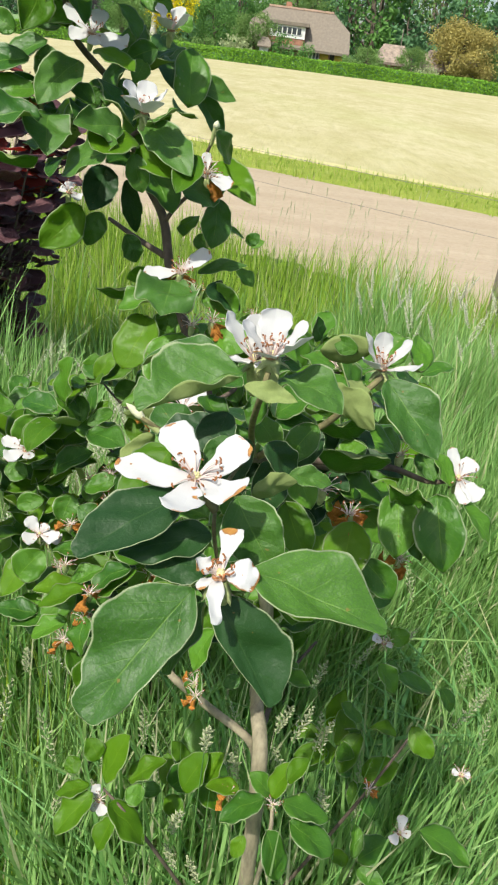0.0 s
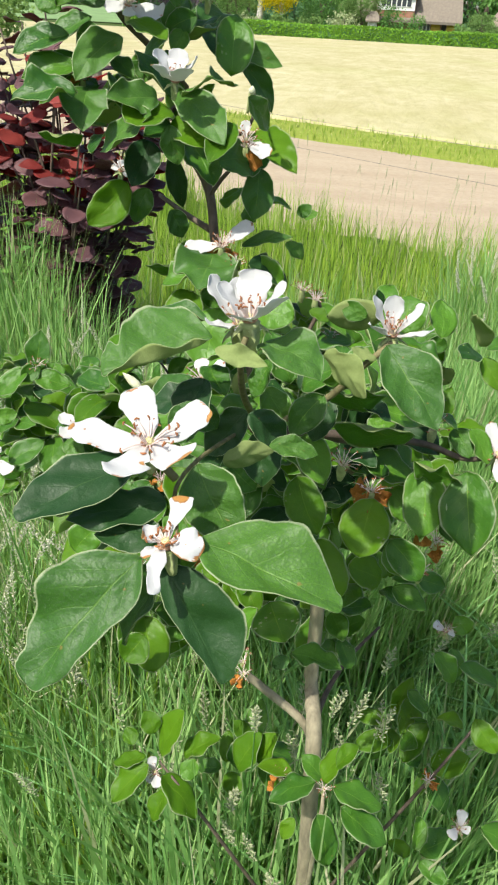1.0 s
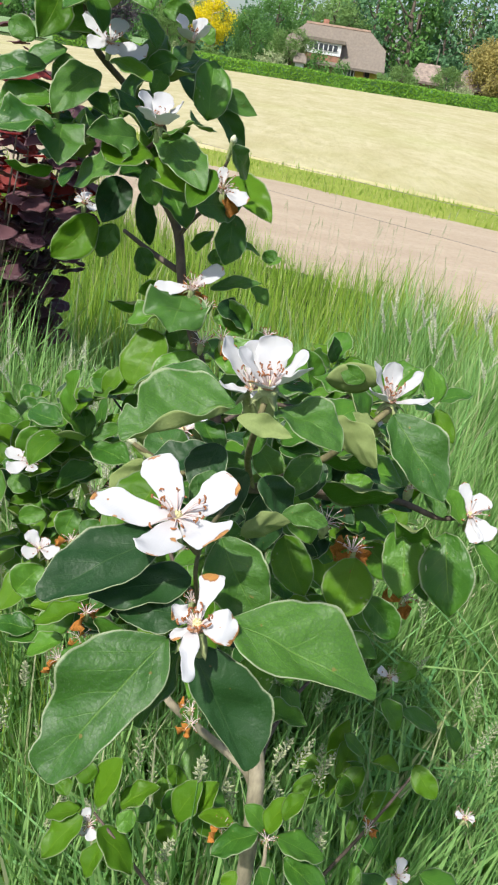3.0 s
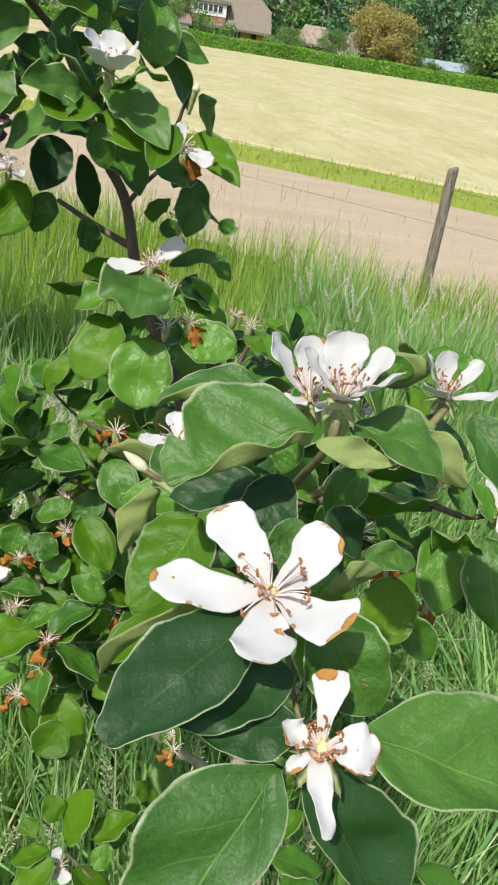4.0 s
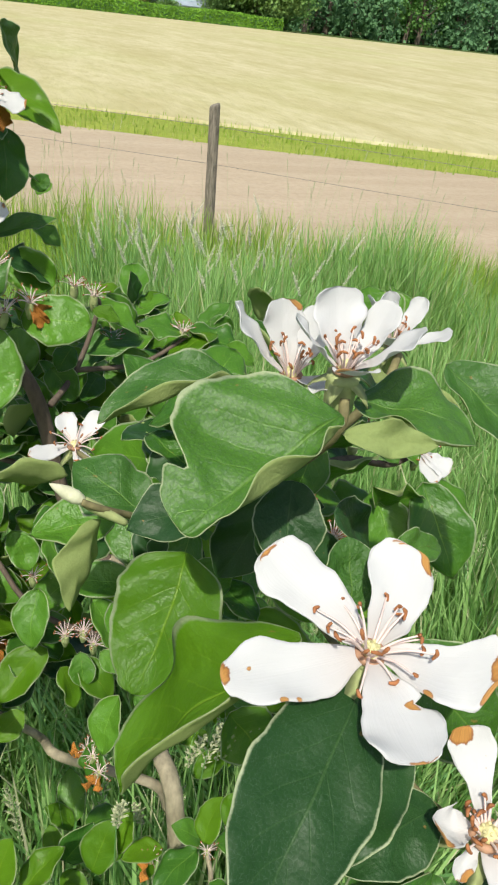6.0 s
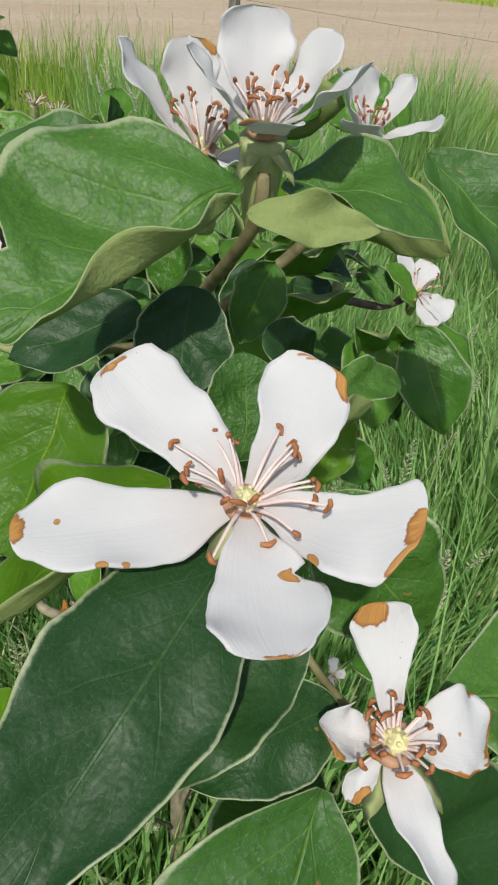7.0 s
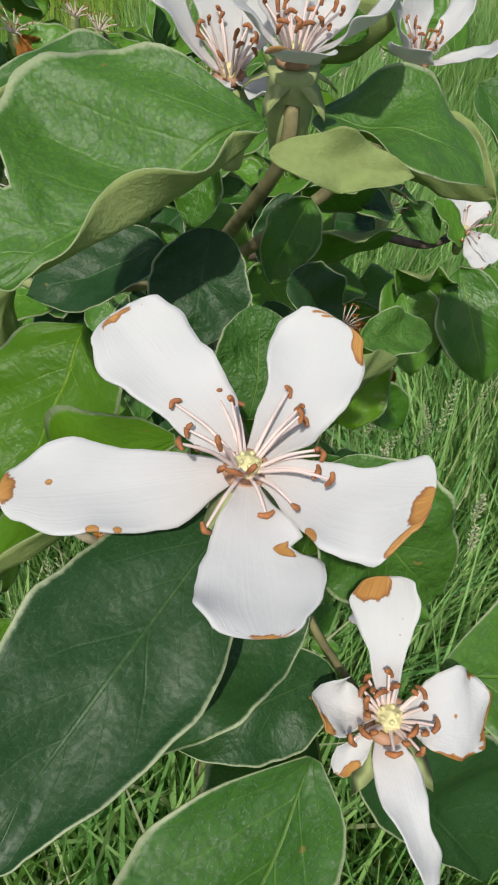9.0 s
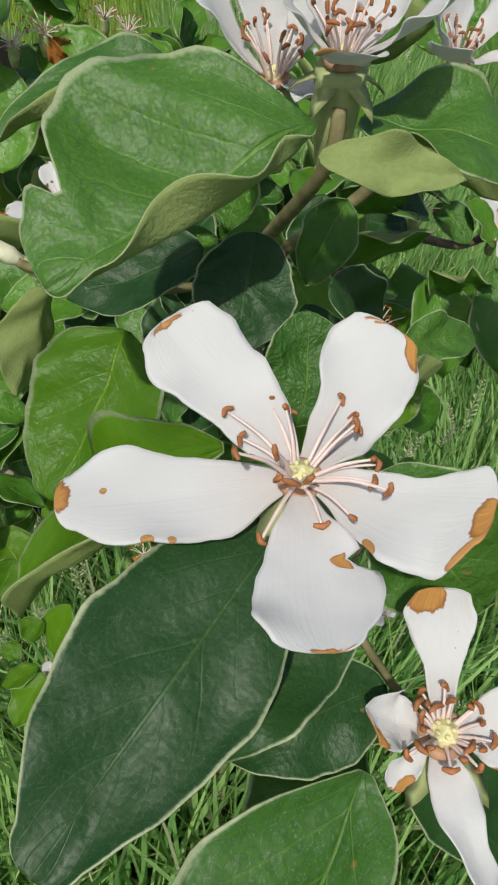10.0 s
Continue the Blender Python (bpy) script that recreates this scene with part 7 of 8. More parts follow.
cup(b, (0.0545, 0.3080, 1.3330), ((168, 30, 0.0170, 0.58, 0.4, M_PETAL_CLEAN), (100, 16, 0.0155, 0.55, 0.5, M_PETAL_CLEAN), (20, 40, 0.0165, 0.46, 0.3, M_PETAL_CLEAN), (-25, 68, 0.0170, 0.55, 0.7, M_PETAL_CLEAN), (-130, 62, 0.0130, 0.80, 0.6, M_PETAL_CLEAN)), 40)
b = blossom((0.1205, 0.3665, 1.2511), (-0.11, -0.32, 0.94), 16, 0.0090, 5, "white quince blossom on a downy stalk")
petal(b, (0.1202, 0.3669, 1.2517), (0.1148, 0.3753, 1.2655), (0.00, -0.85, 0.52), 0.42, 50)
petal(b, (0.1208, 0.3668, 1.2514), (0.1291, 0.3745, 1.2597), (-0.25, -0.57, 0.78), 0.80, 51)
petal(b, (0.1209, 0.3661, 1.2508), (0.1325, 0.3552, 1.2447), (-0.08, -0.56, 0.83), 0.68, 52)
petal(b, (0.1206, 0.3659, 1.2508), (0.1240, 0.3519, 1.2426), (-0.15, -0.52, 0.84), 0.57, 53)
b = blossom((-0.0643, 0.5186, 1.3066), (-0.01, -0.39, 0.92), 16, 0.0090, 6, "quince blossom with two petals left")
petal(b, (-0.0653, 0.5182, 1.3065), (-0.0904, 0.5092, 1.3031), (0.09, -0.55, 0.83), 0.50, 60)
petal(b, (-0.0635, 0.5191, 1.3072), (-0.0460, 0.5313, 1.3200), (-0.10, -0.65, 0.75), 0.57, 61)
b = blossom((-0.0901, 0.4870, 1.4097), (0.08, -0.30, 0.95), 16, 0.0080, 7, "cupped white quince blossom on the leading shoot", spread=0.7)
cup(b, (-0.0901, 0.4870, 1.4097), ((165, 34, 0.0200, 0.72, 0.5, M_PETAL_CLEAN), (92, 22, 0.0186, 0.70, 0.4, M_PETAL_CLEAN), (15, 40, 0.0186, 0.85, 0.5, M_PETAL_CLEAN), (-55, 62, 0.0172, 0.85, 0.6, M_PETAL_CLEAN), (-125, 58, 0.0165, 0.85, 0.6, M_PETAL_RIM)), 70)
b = blossom((-0.1362, 0.5400, 1.4483), (0.11, -0.43, 0.89), 16, 0.0090, 8, "white quince blossom on a downy stalk")
petal(b, (-0.1370, 0.5404, 1.4489), (-0.1564, 0.5505, 1.4640), (0.21, -0.67, 0.72), 0.42, 80)
petal(b, (-0.1368, 0.5397, 1.4482), (-0.1505, 0.5342, 1.4460), (0.14, -0.65, 0.74), 0.85, 81)
petal(b, (-0.1361, 0.5407, 1.4489), (-0.1347, 0.5593, 1.4634), (0.16, -0.62, 0.77), 0.50, 82)
petal(b, (-0.1352, 0.5397, 1.4481), (-0.1112, 0.5327, 1.4431), (-0.01, -0.61, 0.80), 0.72, 83)
petal(b, (-0.1359, 0.5393, 1.4480), (-0.1301, 0.5229, 1.4416), (0.05, -0.35, 0.94), 0.51, 84)
b = blossom((-0.0880, 0.5602, 1.4564), (0.07, -0.34, 0.92), 16, 0.0080, 9, "cupped white quince blossom on the leading shoot", spread=0.7)
cup(b, (-0.0880, 0.5602, 1.4564), ((160, 30, 0.0170, 0.75, 0.5, M_PETAL_CLEAN), (60, 28, 0.0165, 0.70, 0.4, M_PETAL_CLEAN), (-20, 48, 0.0150, 0.75, 0.5, M_PETAL_CLEAN), (-110, 62, 0.0130, 0.85, 0.6, M_PETAL_CLEAN)), 90)
b = blossom((-0.0522, 0.5256, 1.3742), (0.04, -0.42, 0.91), 16, 0.0090, 10, "white quince blossom on a downy stalk")
petal(b, (-0.0522, 0.5259, 1.3747), (-0.0546, 0.5320, 1.3863), (0.14, -0.86, 0.49), 0.54, 100)
petal(b, (-0.0514, 0.5253, 1.3740), (-0.0345, 0.5163, 1.3673), (0.00, -0.59, 0.81), 0.64, 101)
b = blossom((-0.0373, 0.3530, 1.2789), (-0.05, -0.32, 0.95), 16, 0.0090, 11, "white quince blossom on a downy stalk")
petal(b, (-0.0374, 0.3533, 1.2793), (-0.0399, 0.3618, 1.2877), (-0.02, -0.71, 0.71), 0.67, 110)
petal(b, (-0.0369, 0.3532, 1.2793), (-0.0265, 0.3578, 1.2886), (-0.34, -0.63, 0.70), 0.51, 111)
petal(b, (-0.0380, 0.3528, 1.2789), (-0.0537, 0.3478, 1.2795), (0.16, -0.42, 0.89), 0.42, 112)
petal(b, (-0.0372, 0.3526, 1.2788), (-0.0347, 0.3425, 1.2754), (-0.11, -0.34, 0.93), 0.65, 113)
b = blossom((-0.1831, 0.5248, 1.1376), (0.11, -0.31, 0.94), 16, 0.0090, 12, "white quince blossom on a downy stalk")
petal(b, (-0.1840, 0.5249, 1.1378), (-0.2039, 0.5285, 1.1445), (0.20, -0.47, 0.86), 0.54, 120)
petal(b, (-0.1837, 0.5243, 1.1375), (-0.1977, 0.5122, 1.1351), (0.22, -0.42, 0.88), 0.68, 121)
petal(b, (-0.1828, 0.5243, 1.1375), (-0.1756, 0.5130, 1.1366), (-0.07, -0.13, 0.99), 0.78, 122)
petal(b, (-0.1834, 0.5252, 1.1378), (-0.1887, 0.5338, 1.1438), (0.18, -0.49, 0.85), 0.82, 123)
b = blossom((-0.1654, 0.5013, 1.0718), (0.09, -0.29, 0.95), 16, 0.0090, 13, "white quince blossom on a downy stalk")
petal(b, (-0.1659, 0.5015, 1.0722), (-0.1775, 0.5073, 1.0832), (0.39, -0.57, 0.72), 0.69, 130)
petal(b, (-0.1658, 0.5008, 1.0718), (-0.1760, 0.4898, 1.0714), (0.28, -0.29, 0.91), 0.85, 131)
petal(b, (-0.1652, 0.5016, 1.0720), (-0.1611, 0.5097, 1.0770), (0.08, -0.56, 0.83), 0.85, 132)
petal(b, (-0.1646, 0.5009, 1.0720), (-0.1464, 0.4923, 1.0763), (-0.34, -0.26, 0.91), 0.68, 133)
b = blossom((-0.1267, 0.5854, 1.1879), (0.08, -0.35, 0.93), 16, 0.0090, 14, "white quince blossom on a downy stalk")
petal(b, (-0.1268, 0.5855, 1.1881), (-0.1312, 0.5875, 1.1918), (0.32, -0.63, 0.70), 0.85, 140)
petal(b, (-0.1263, 0.5850, 1.1880), (-0.1186, 0.5752, 1.1901), (-0.33, -0.06, 0.94), 0.85, 141)
b = blossom((-0.1724, 0.6163, 1.3318), (0.11, -0.40, 0.91), 16, 0.0090, 15, "white quince blossom on a downy stalk")
petal(b, (-0.1727, 0.6164, 1.3319), (-0.1811, 0.6176, 1.3342), (0.13, -0.59, 0.80), 0.85, 150)
petal(b, (-0.1719, 0.6162, 1.3316), (-0.1616, 0.6143, 1.3280), (0.17, -0.59, 0.79), 0.85, 151)
petal(b, (-0.1725, 0.6169, 1.3320), (-0.1754, 0.6308, 1.3377), (0.12, -0.36, 0.93), 0.62, 152)
b = blossom((-0.2429, 0.4800, 1.1237), (0.18, -0.28, 0.94), 16, 0.0090, 16, "white quince blossom on a downy stalk")
petal(b, (-0.2434, 0.4800, 1.1239), (-0.2545, 0.4796, 1.1292), (0.40, -0.42, 0.82), 0.85, 160)
petal(b, (-0.2429, 0.4804, 1.1239), (-0.2416, 0.4899, 1.1302), (0.25, -0.56, 0.79), 0.85, 161)
petal(b, (-0.2421, 0.4797, 1.1235), (-0.2219, 0.4715, 1.1184), (0.09, -0.35, 0.93), 0.52, 162)
b = blossom((-0.3033, 0.5236, 1.1497), (0.20, -0.29, 0.94), 16, 0.0090, 17, "white quince blossom on a downy stalk")
petal(b, (-0.3039, 0.5234, 1.1497), (-0.3184, 0.5192, 1.1497), (0.14, -0.48, 0.86), 0.63, 170)
petal(b, (-0.3029, 0.5238, 1.1498), (-0.2927, 0.5280, 1.1521), (0.04, -0.56, 0.83), 0.85, 171)
petal(b, (-0.3030, 0.5232, 1.1497), (-0.2969, 0.5136, 1.1495), (0.03, 0.00, 1.00), 0.62, 172)
b = blossom((-0.0925, 0.4277, 0.8410), (0.04, -0.20, 0.98), 16, 0.0090, 18, "white quince blossom on a downy stalk")
petal(b, (-0.0927, 0.4281, 0.8414), (-0.0985, 0.4355, 0.8513), (0.32, -0.66, 0.68), 0.70, 180)
petal(b, (-0.0922, 0.4273, 0.8408), (-0.0857, 0.4162, 0.8364), (0.08, -0.33, 0.94), 0.82, 181)
petal(b, (-0.0927, 0.4275, 0.8407), (-0.0979, 0.4207, 0.8341), (-0.16, -0.63, 0.76), 0.65, 182)
b = blossom((0.1483, 0.5225, 0.9835), (-0.08, -0.26, 0.96), 16, 0.0090, 19, "white quince blossom on a downy stalk")
petal(b, (0.1478, 0.5225, 0.9837), (0.1371, 0.5248, 0.9880), (0.23, -0.50, 0.84), 0.76, 190)
petal(b, (0.1486, 0.5224, 0.9835), (0.1570, 0.5215, 0.9817), (0.14, -0.44, 0.89), 0.85, 191)
b = blossom((0.1804, 0.4287, 0.8492), (-0.08, -0.20, 0.98), 16, 0.0090, 20, "white quince blossom on a downy stalk")
petal(b, (0.1805, 0.4290, 0.8498), (0.1815, 0.4364, 0.8638), (-0.23, -0.85, 0.47), 0.60, 200)
petal(b, (0.1801, 0.4284, 0.8490), (0.1721, 0.4208, 0.8449), (-0.16, -0.33, 0.93), 0.81, 201)
petal(b, (0.1807, 0.4284, 0.8495), (0.1879, 0.4218, 0.8576), (-0.71, 0.08, 0.70), 0.67, 202)
b = blossom((0.2390, 0.4770, 0.8764), (-0.11, -0.22, 0.97), 16, 0.0090, 21, "white quince blossom on a downy stalk")
petal(b, (0.2386, 0.4771, 0.8765), (0.2291, 0.4780, 0.8782), (0.13, -0.37, 0.92), 0.70, 210)
petal(b, (0.2393, 0.4770, 0.8764), (0.2476, 0.4770, 0.8764), (0.00, -0.33, 0.94), 0.82, 211)
b = blossom((-0.1601, 0.5071, 1.0627), (0.06, -0.26, 0.96), 16, 0.0090, 22, "white quince blossom on a downy stalk")
petal(b, (-0.1605, 0.5073, 1.0630), (-0.1687, 0.5124, 1.0698), (0.31, -0.54, 0.78), 0.85, 220)
petal(b, (-0.1596, 0.5069, 1.0630), (-0.1467, 0.5023, 1.0683), (-0.45, -0.27, 0.85), 0.74, 221)
petal(b, (-0.1600, 0.5074, 1.0629), (-0.1576, 0.5151, 1.0675), (0.05, -0.52, 0.85), 0.85, 222)
b = blossom((0.0994, 0.5744, 1.1996), (-0.02, -0.36, 0.93), 16, 0.0090, 23, "white quince blossom on a downy stalk")
petal(b, (0.0991, 0.5744, 1.1997), (0.0917, 0.5737, 1.2025), (0.34, -0.54, 0.77), 0.85, 230)
petal(b, (0.0998, 0.5744, 1.1995), (0.1078, 0.5757, 1.1976), (0.28, -0.51, 0.81), 0.85, 231)
spent((-0.0533, 0.5113, 1.2936), (0.03, -0.32, 0.95), 0, 0)
spent((-0.0510, 0.4976, 1.2743), (0.03, -0.31, 0.95), 0, 1)
spent((0.0852, 0.3653, 1.2617), (-0.07, -0.28, 0.96), 0, 2)
spent((0.0411, 0.3260, 1.2557), (-0.03, -0.27, 0.96), 0, 3)
spent((-0.0083, 0.5489, 1.2691), (-0.05, -0.32, 0.95), 0, 4)
spent((0.0025, 0.5446, 1.2645), (-0.05, -0.31, 0.95), 0, 5)
spent((-0.1369, 0.4784, 1.0615), (0.04, -0.21, 0.98), 0, 6)
spent((-0.0306, 0.4571, 1.0826), (-0.03, -0.22, 0.98), 0, 7)
spent((-0.0199, 0.4564, 1.0842), (-0.03, -0.22, 0.98), 0, 8)
spent((-0.0147, 0.4516, 1.0771), (-0.04, -0.21, 0.98), 0, 9)
spent((-0.0457, 0.4818, 1.1120), (-0.02, -0.24, 0.97), 0, 10)
spent((0.0633, 0.5621, 1.2324), (-0.09, -0.29, 0.95), 0, 11)
spent((0.0151, 0.5562, 1.2310), (-0.06, -0.30, 0.95), 0, 12)
spent((-0.1127, 0.5321, 1.1209), (0.03, -0.25, 0.97), 0, 13)
spent((-0.1449, 0.4889, 1.0485), (0.07, -0.23, 0.97), 0, 14)
spent((0.0607, 0.4137, 0.8850), (-0.03, -0.18, 0.98), 0, 15)
spent((-0.1315, 0.5343, 1.1127), (0.06, -0.26, 0.96), 0, 16)
spent((-0.0182, 0.4365, 0.9922), (0.01, -0.21, 0.98), 0, 17)
spent((-0.0506, 0.5664, 1.3235), (-0.02, -0.34, 0.94), 0, 18)
spent((-0.2265, 0.5398, 1.1813), (0.14, -0.27, 0.95), 0, 19)
spent((-0.0772, 0.5012, 1.1975), (0.00, -0.28, 0.96), 5, 20)
spent((0.0565, 0.3225, 1.2448), (-0.05, -0.27, 0.96), 6, 21)
spent((-0.0705, 0.4962, 1.0480), (-0.00, -0.22, 0.98), 2, 22)
spent((-0.1098, 0.5113, 1.1051), (0.02, -0.24, 0.97), 3, 23)
spent((-0.1427, 0.5125, 1.0773), (0.04, -0.23, 0.97), 3, 24)
spent((-0.1103, 0.4520, 1.0570), (0.02, -0.20, 0.98), 3, 25)
spent((-0.1278, 0.4408, 1.0156), (0.03, -0.19, 0.98), 2, 26)
spent((-0.1123, 0.4449, 1.0376), (0.02, -0.19, 0.98), 2, 27)
spent((0.1521, 0.4585, 0.8628), (-0.06, -0.18, 0.98), 3, 28)
spent((-0.0198, 0.4503, 0.9805), (-0.03, -0.18, 0.98), 2, 29)
spent((-0.0642, 0.5141, 1.3048), (-0.01, -0.33, 0.94), 3, 30)
spent((-0.0375, 0.5034, 1.2768), (-0.03, -0.31, 0.95), 2, 31)
spent((-0.0516, 0.5235, 1.3702), (0.03, -0.35, 0.94), 1, 32)
spent((-0.1712, 0.5409, 1.4030), (0.11, -0.34, 0.93), 2, 33)
spent((0.0982, 0.3598, 1.1948), (-0.02, -0.26, 0.97), 3, 34)
spent((0.1014, 0.4169, 1.1253), (-0.02, -0.25, 0.97), 2, 35)
spent((0.0229, 0.4286, 0.8704), (-0.01, -0.18, 0.98), 2, 36)
spent((-0.0162, 0.4260, 0.9893), (0.04, -0.21, 0.98), 2, 37)


def bud(base, tip, r, label):
    """A closed flower bud: a pointed ovoid of folded petals in a green calyx."""
    base, tip = Vector(base), Vector(tip)
    mt = axes_matrix(base, (0.3, 0.9, 0.2), tip - base, 1, 1, 1)
    ln = (tip - base).length
    prof = [(0.0, 0.15), (0.12, 0.7), (0.3, 1.0), (0.55, 0.95), (0.78, 0.6), (0.93, 0.25), (1.0, 0.03)]
    vs = [mt @ Vector((r * w * (1 + 0.08 * math.sin(3 * a + 5 * z)) * math.cos(a + z), r * w * math.sin(a + z), ln * z)) for z, w in prof for a in [i * math.pi / 6 for i in range(12)]]
    fs = [(j * 12 + i, j * 12 + (i + 1) % 12, (j + 1) * 12 + (i + 1) % 12, (j + 1) * 12 + i) for j in range(6) for i in range(12)]
    ob = mesh_ob("flower_bud", vs, fs, M_BUD, QUINCE, label)
    vs, fs = tube_data([(0, 0, -0.012), (0, 0, -0.004), (0, 0, 0.0006)], [0.0009, 0.0016, r * 0.75], 8)
    mesh_ob("calyx", [mt @ Vector(q) for q in vs], fs, M_CALYX, ob, "downy green calyx")


bud((-0.0452, 0.2775, 1.3075), (-0.0540, 0.2728, 1.3108), 0.0019, "closed cream-white flower bud")
bud((-0.0480, 0.5130, 1.4033), (-0.0470, 0.5112, 1.4083), 0.0022, "closed cream-white flower bud")


rb = random.Random(21)
# inner leaves of the left-hand side and behind the leader
for i in range(24):
    c = (rb.uniform(-0.34, 0.0), rb.uniform(0.55, 0.74), rb.uniform(0.94, 1.09))
    spur(c, (rb.uniform(-1, 0.4), rb.uniform(-1, 0.2), rb.uniform(0.2, 1)), rb.randint(4, 6), 0.042, 500 + i, 0.45)
for i in range(6):
    c = (-0.14 + rb.uniform(-0.06, 0.05), 0.56 + rb.uniform(-0.04, 0.06), rb.uniform(1.45, 1.53))
    spur(c, (rb.uniform(-1, 1), rb.uniform(-1, 0.4), 0.6), 4, 0.045, 640 + i)
for i in range(4):
    c = (rb.uniform(0.02, 0.14), rb.uniform(0.36, 0.44), rb.uniform(1.19, 1.27))
    spur(c, (rb.uniform(-0.5, 1), rb.uniform(-1, 0.2), 0.6), 4, 0.038, 680 + i, 0.2)
for i in range(9):
    c = (rb.uniform(-0.02, 0.09), rb.uniform(0.60, 0.74), rb.uniform(1.11, 1.18))
    spur(c, (rb.uniform(-0.5, 1), rb.uniform(-1, 0.2), 0.6), 4, 0.036, 720 + i, 0.4)
for i in range(9):
    c = (rb.uniform(-0.03, 0.09), rb.uniform(0.50, 0.58), rb.uniform(0.96, 1.12))
    spur(c, (rb.uniform(-0.6, 1), rb.uniform(-1, 0.2), 0.5), 4, 0.037, 900 + i, 0.35)
for i in range(7):
    c = (rb.uniform(-0.16, 0.2), rb.uniform(0.46, 0.60), rb.uniform(0.72, 0.86))
    spur(c, (rb.uniform(-1, 1), rb.uniform(-1, 0.2), 0.9), 4, 0.040, 760 + i, 0.5)
for i in range(24):
    c = (rb.uniform(-0.20, -0.03), rb.uniform(0.50, 0.60), rb.uniform(0.97, 1.22))
    spur(c, (rb.uniform(-1, 0.4), rb.uniform(-1, 0.1), rb.uniform(0.2, 1)), rb.randint(4, 6), 0.036, 800 + i, 0.45)
for i in range(4):
    c = (rb.uniform(-0.36, -0.20), rb.uniform(0.56, 0.70), rb.uniform(1.0, 1.08))
    spur(c, (rb.uniform(-1, 0.4), rb.uniform(-1, 0.1), 0.6), 4, 0.036, 850 + i, 0.3)

# the deep inside of the bush; dark leaves have its shade in their colour
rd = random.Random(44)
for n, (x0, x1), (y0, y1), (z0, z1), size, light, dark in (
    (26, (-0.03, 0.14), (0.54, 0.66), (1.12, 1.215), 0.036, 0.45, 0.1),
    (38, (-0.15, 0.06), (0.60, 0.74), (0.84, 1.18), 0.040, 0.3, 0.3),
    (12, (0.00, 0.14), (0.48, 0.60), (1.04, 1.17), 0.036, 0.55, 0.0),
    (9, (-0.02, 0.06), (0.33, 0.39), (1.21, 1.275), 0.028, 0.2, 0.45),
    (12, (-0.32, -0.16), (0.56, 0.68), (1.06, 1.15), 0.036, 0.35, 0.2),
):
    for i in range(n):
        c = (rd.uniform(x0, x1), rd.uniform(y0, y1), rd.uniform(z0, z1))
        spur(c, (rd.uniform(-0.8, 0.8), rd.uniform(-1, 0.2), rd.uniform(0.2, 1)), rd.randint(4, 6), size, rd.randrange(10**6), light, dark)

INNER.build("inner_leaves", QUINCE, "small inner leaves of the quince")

# ---- red-leaved shrub ----
def red_leaf_mat(name, a, b, tr, amount):
    m = Mat(name, 0.5, 0.4)
    m.colour(m.mix(piece_random(m), a, b))
    m.bump(m.noise(m.coords("Object"), 6.0, 3.0), 0.02, 0.4)
    m.through_light(tr, amount)
    return m.m


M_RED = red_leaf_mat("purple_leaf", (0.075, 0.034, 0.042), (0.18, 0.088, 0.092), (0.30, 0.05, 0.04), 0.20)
# brighter copy of the purple leaf, with sunlight put into its colour
M_RED_LIT = red_leaf_mat("red_sunlit_leaf", (0.24, 0.042, 0.038), (0.36, 0.07, 0.055), (0.60, 0.04, 0.03), 0.45)
M_GREEN_LOW = red_leaf_mat("small_green_leaf", (0.09, 0.22, 0.04), (0.18, 0.34, 0.06), (0.3, 0.5, 0.05), 0.3)
SHRUB = thing("smoke_bush", "dark red-leaved shrub standing in the long grass", "shrub")
rr = random.Random(8)
RED_REST = Joined()
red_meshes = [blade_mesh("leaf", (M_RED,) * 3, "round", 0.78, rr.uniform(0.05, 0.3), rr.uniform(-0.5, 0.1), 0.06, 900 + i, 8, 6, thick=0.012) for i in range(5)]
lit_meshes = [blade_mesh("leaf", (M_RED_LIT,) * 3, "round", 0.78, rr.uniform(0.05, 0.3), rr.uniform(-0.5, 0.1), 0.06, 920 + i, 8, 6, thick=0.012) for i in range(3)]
low_meshes = [blade_mesh("leaf", (M_GREEN_LOW,) * 3, "leaf", 0.6, 0.2, -0.3, 0.06, 940 + i, 6, 4, thick=0.012) for i in range(3)]
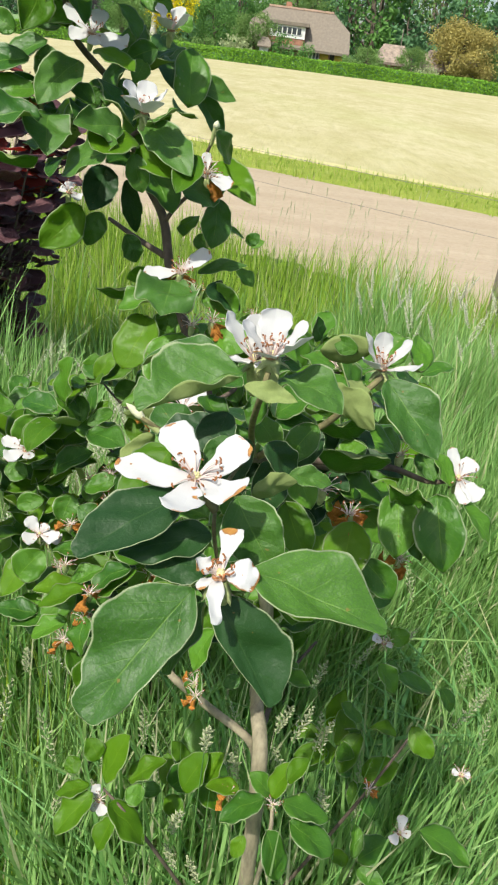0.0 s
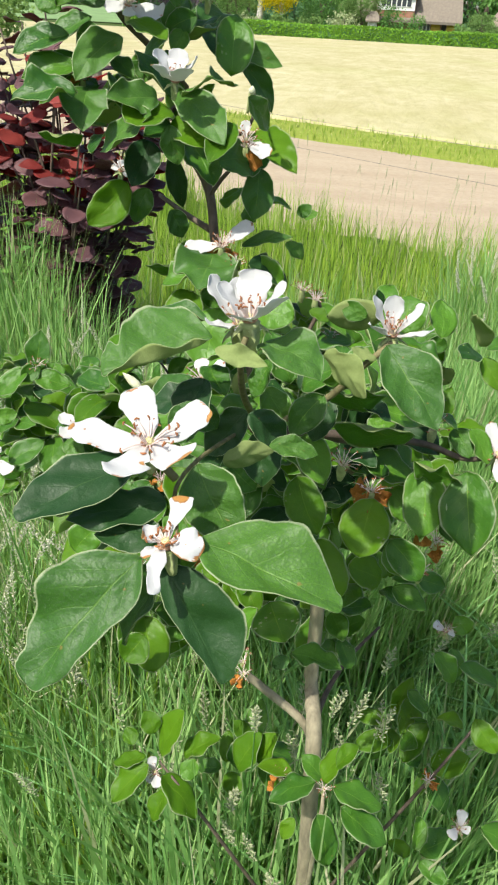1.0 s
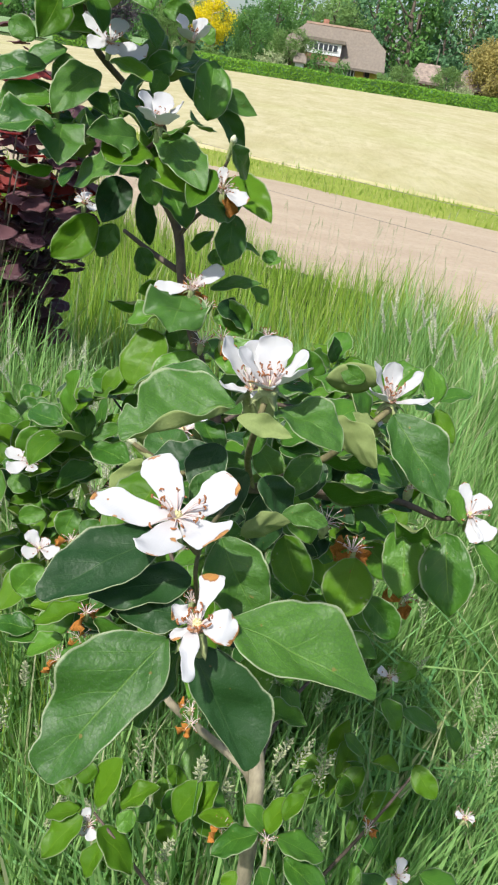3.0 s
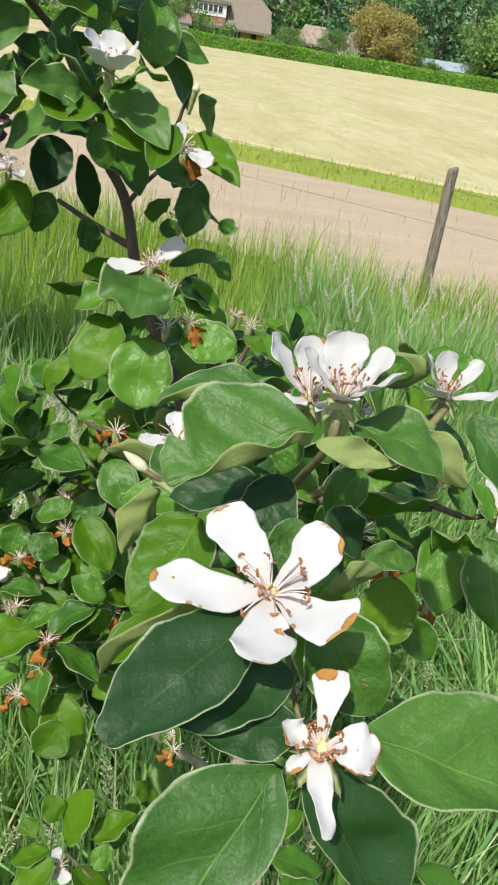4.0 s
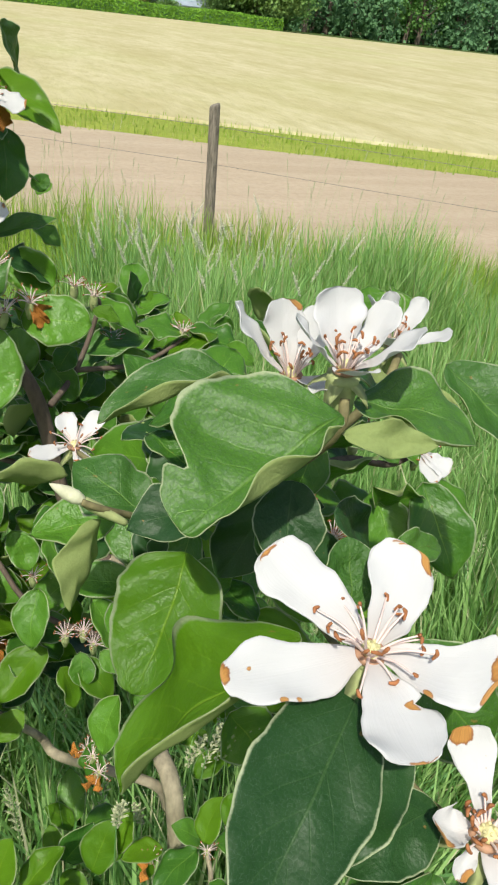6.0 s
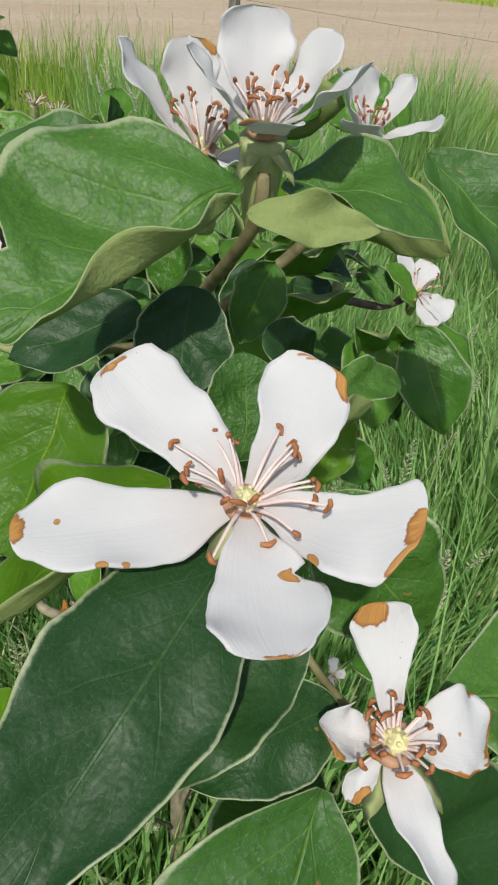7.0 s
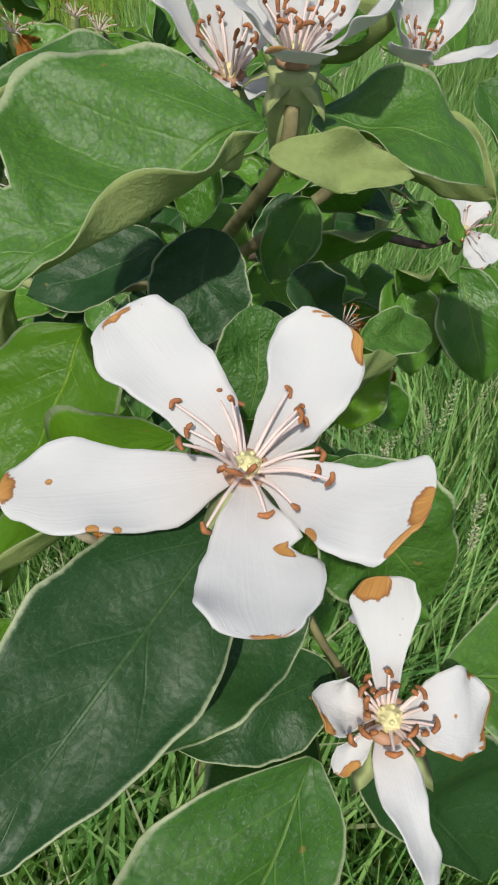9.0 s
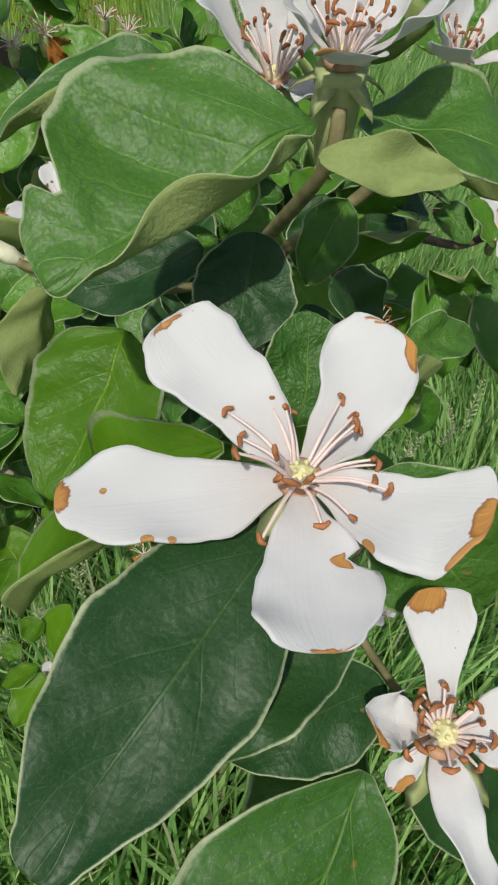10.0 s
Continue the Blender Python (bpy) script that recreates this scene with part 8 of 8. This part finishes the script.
for i in range(30):
    bx, by = -0.98 + rr.uniform(-0.12, 0.12), 2.25 + rr.uniform(-0.08, 0.08)
    tx, ty = -1.02 + rr.uniform(-0.52, 0.36), 2.25 + rr.uniform(-0.25, 0.3)
    tz = 1.50 - 0.75 * abs(tx + 1.02) + rr.uniform(-0.25, 0.06)
    pts = [Vector((bx, by, 0)), Vector((bx * 0.7 + tx * 0.3, by * 0.7 + ty * 0.3, tz * 0.5)), Vector((tx, ty, tz))]
    stem("stem", pts, [0.007, 0.005, 0.002], M_BARK, SHRUB, sides=6)
    for k in range(27):
        s = 0.42 + 0.58 * k / 26
        p = pts[0].lerp(pts[1], s * 2) if s < 0.5 else pts[1].lerp(pts[2], s * 2 - 1)
        a = k * 2.4 + i
        d = Vector((math.cos(a), math.sin(a), rr.uniform(-0.3, 0.35)))
        ln = rr.uniform(0.064, 0.105)
        # some of the upper leaves take the sunlit colour
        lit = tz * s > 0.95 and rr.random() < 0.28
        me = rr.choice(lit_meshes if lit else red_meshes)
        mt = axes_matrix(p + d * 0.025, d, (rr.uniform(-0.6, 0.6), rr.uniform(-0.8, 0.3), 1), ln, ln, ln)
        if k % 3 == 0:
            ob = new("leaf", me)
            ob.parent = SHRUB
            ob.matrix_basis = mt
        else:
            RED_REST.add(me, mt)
RED_REST.build("inner_leaves", SHRUB, "crowded dark red leaves")
LOW = thing("wild_shrub", "small-leaved green plants growing through the red shrub", "shrub")
for i in range(16):
    bx, by = -0.95 + rr.uniform(-0.4, 0.35), 2.05 + rr.uniform(-0.15, 0.25)
    tz = rr.uniform(0.7, 1.0)
    pts = [Vector((bx, by, 0)), Vector((bx + rr.uniform(-0.1, 0.1), by, tz * 0.6)), Vector((bx + rr.uniform(-0.2, 0.2), by, tz))]
    stem("stem", pts, [0.004, 0.003, 0.001], M_TWIG, LOW, sides=5)
    for k in range(22):
        s = 0.4 + 0.6 * k / 21
        p = pts[0].lerp(pts[1], s * 2) if s < 0.5 else pts[1].lerp(pts[2], s * 2 - 1)
        d = Vector((math.cos(k * 2.4), math.sin(k * 2.4), rr.uniform(-0.2, 0.4)))
        ob = new("leaf", rr.choice(low_meshes))
        ob.parent = LOW
        ln = rr.uniform(0.022, 0.04)
        ob.matrix_basis = axes_matrix(p + d * 0.015, d, (rr.uniform(-0.5, 0.5), -0.4, 1), ln, ln, ln)


# ---- flowering grass ----
def seed_grass(name, label, spots, seed, stem_mat, head_len, head_w, droop, head_mat=None, fat=0.0012, lean=0.12):
    """Thin grass stems with loose seed heads, all in one mesh."""
    r = random.Random(seed)
    vs, fs, mi = [], [], []
    for x, y, h in spots:
        a = r.uniform(0, 6.28)
        lx, ly = math.cos(a) * lean * h, math.sin(a) * lean * h
        pts = [Vector((x, y, 0)), Vector((x + lx * 0.3, y + ly * 0.3, h * 0.55)), Vector((x + lx, y + ly, h))]
        tipd = Vector((lx, ly, 0)).normalized() * droop + Vector((0, 0, 1 - droop))
        top = pts[-1] + tipd.normalized() * head_len
        v, f = tube_data(pts + [top], [0.0011, 0.0010, 0.0007, 0.0003], 3)
        o = len(vs)
        vs += v
        fs += [tuple(k + o for k in q) for q in f]
        mi += [0] * len(f)
        for k in range(44):
            s = k / 43
            p = pts[-1].lerp(top, s) + Vector((0, 0, -0.03 * droop * s))
            w = head_w * (math.sin(math.pi * (0.15 + 0.8 * s))) * r.uniform(0.5, 1.1)
            b = k * 2.4
            d = Vector((math.cos(b), math.sin(b), 0.9)).normalized()
            q = p + d * w
            e = d.orthogonal().normalized() * fat
            o = len(vs)
            vs += [p, p.lerp(q, 0.6) + e, q, p.lerp(q, 0.6) - e, p.lerp(q, 0.6) + d.cross(e)]
            fs += [(o, o + 1, o + 4), (o + 1, o + 2, o + 4), (o + 2, o + 3, o + 4), (o + 3, o, o + 4), (o, o + 3, o + 2, o + 1)]
            mi += [1] * 5
    return tagged(mesh_ob(name, vs, fs, (stem_mat, head_mat or M_SEED), midx=mi, smooth=False), label, "grass", kind="stuff")


rg = random.Random(31)
near = [(rg.uniform(-0.5, 0.75), rg.uniform(0.42, 1.1), rg.uniform(0.5, 0.78)) for _ in range(90)]
seed_grass("flowering_grass", "pale flowering heads of meadow grass", near, 1, M_GRASS, 0.085, 0.013, 0.25)
beside = [(-0.06, 0.507, 0.80), (-0.006, 0.461, 0.71), (0.019, 0.442, 0.72), (0.046, 0.48, 0.91), (0.059, 0.473, 0.89), (0.135, 0.47, 0.81), (-0.006, 0.447, 0.92), (0.123, 0.503, 0.83), (-0.374, 0.652, 0.90), (-0.217, 0.588, 0.83), (-0.161, 0.572, 0.86), (0.044, 0.503, 0.81), (0.09, 0.52, 0.83)]
seed_grass("feathery_grass", "pale feathery grass heads beside the quince trunk", beside, 7, M_GRASS_BLUE, 0.055, 0.010, 0.2, M_SEED, 0.0011, 0.02)
mid = [(rg.uniform(-1.9, 2.2), rg.uniform(1.3, 3.4), rg.uniform(0.42, 0.66)) for _ in range(120)]
seed_grass("meadow_seed_heads", "ripening seed heads in the meadow grass", mid, 2, M_GRASS, 0.08, 0.009, 0.35)
plume = [(0.70 + rg.uniform(-0.35, 0.4), 2.4 + rg.uniform(-0.25, 0.35), rg.uniform(0.60, 0.76)) for _ in range(56)]
seed_grass("plume_grass", "pale drooping plumes of tall grass", plume, 3, M_GRASS_BLUE, 0.10, 0.011, 0.3, M_PLUME, 0.0028)
edge = []
while len(edge) < 260:
    x = rg.uniform(-7, 6)
    y = LANE_O.y - (x - LANE_O.x) * 0.47 - 5.05 - abs(rg.gauss(0, 0.5))
    edge.append((x, y, rg.uniform(0.4, 0.72)))
seed_grass("roadside_grass_heads", "thin dry grass stems in seed along the track", edge, 4, M_SEED, 0.07, 0.010, 0.15)
dry = [(rg.uniform(-0.75, -0.15), rg.uniform(0.75, 1.7), rg.uniform(0.45, 0.75)) for _ in range(260)]
seed_grass("dry_seed_grass", "pale dry seed stems among the green grass", dry, 5, M_SEED, 0.10, 0.010, 0.35, M_PLUME, 0.0015)
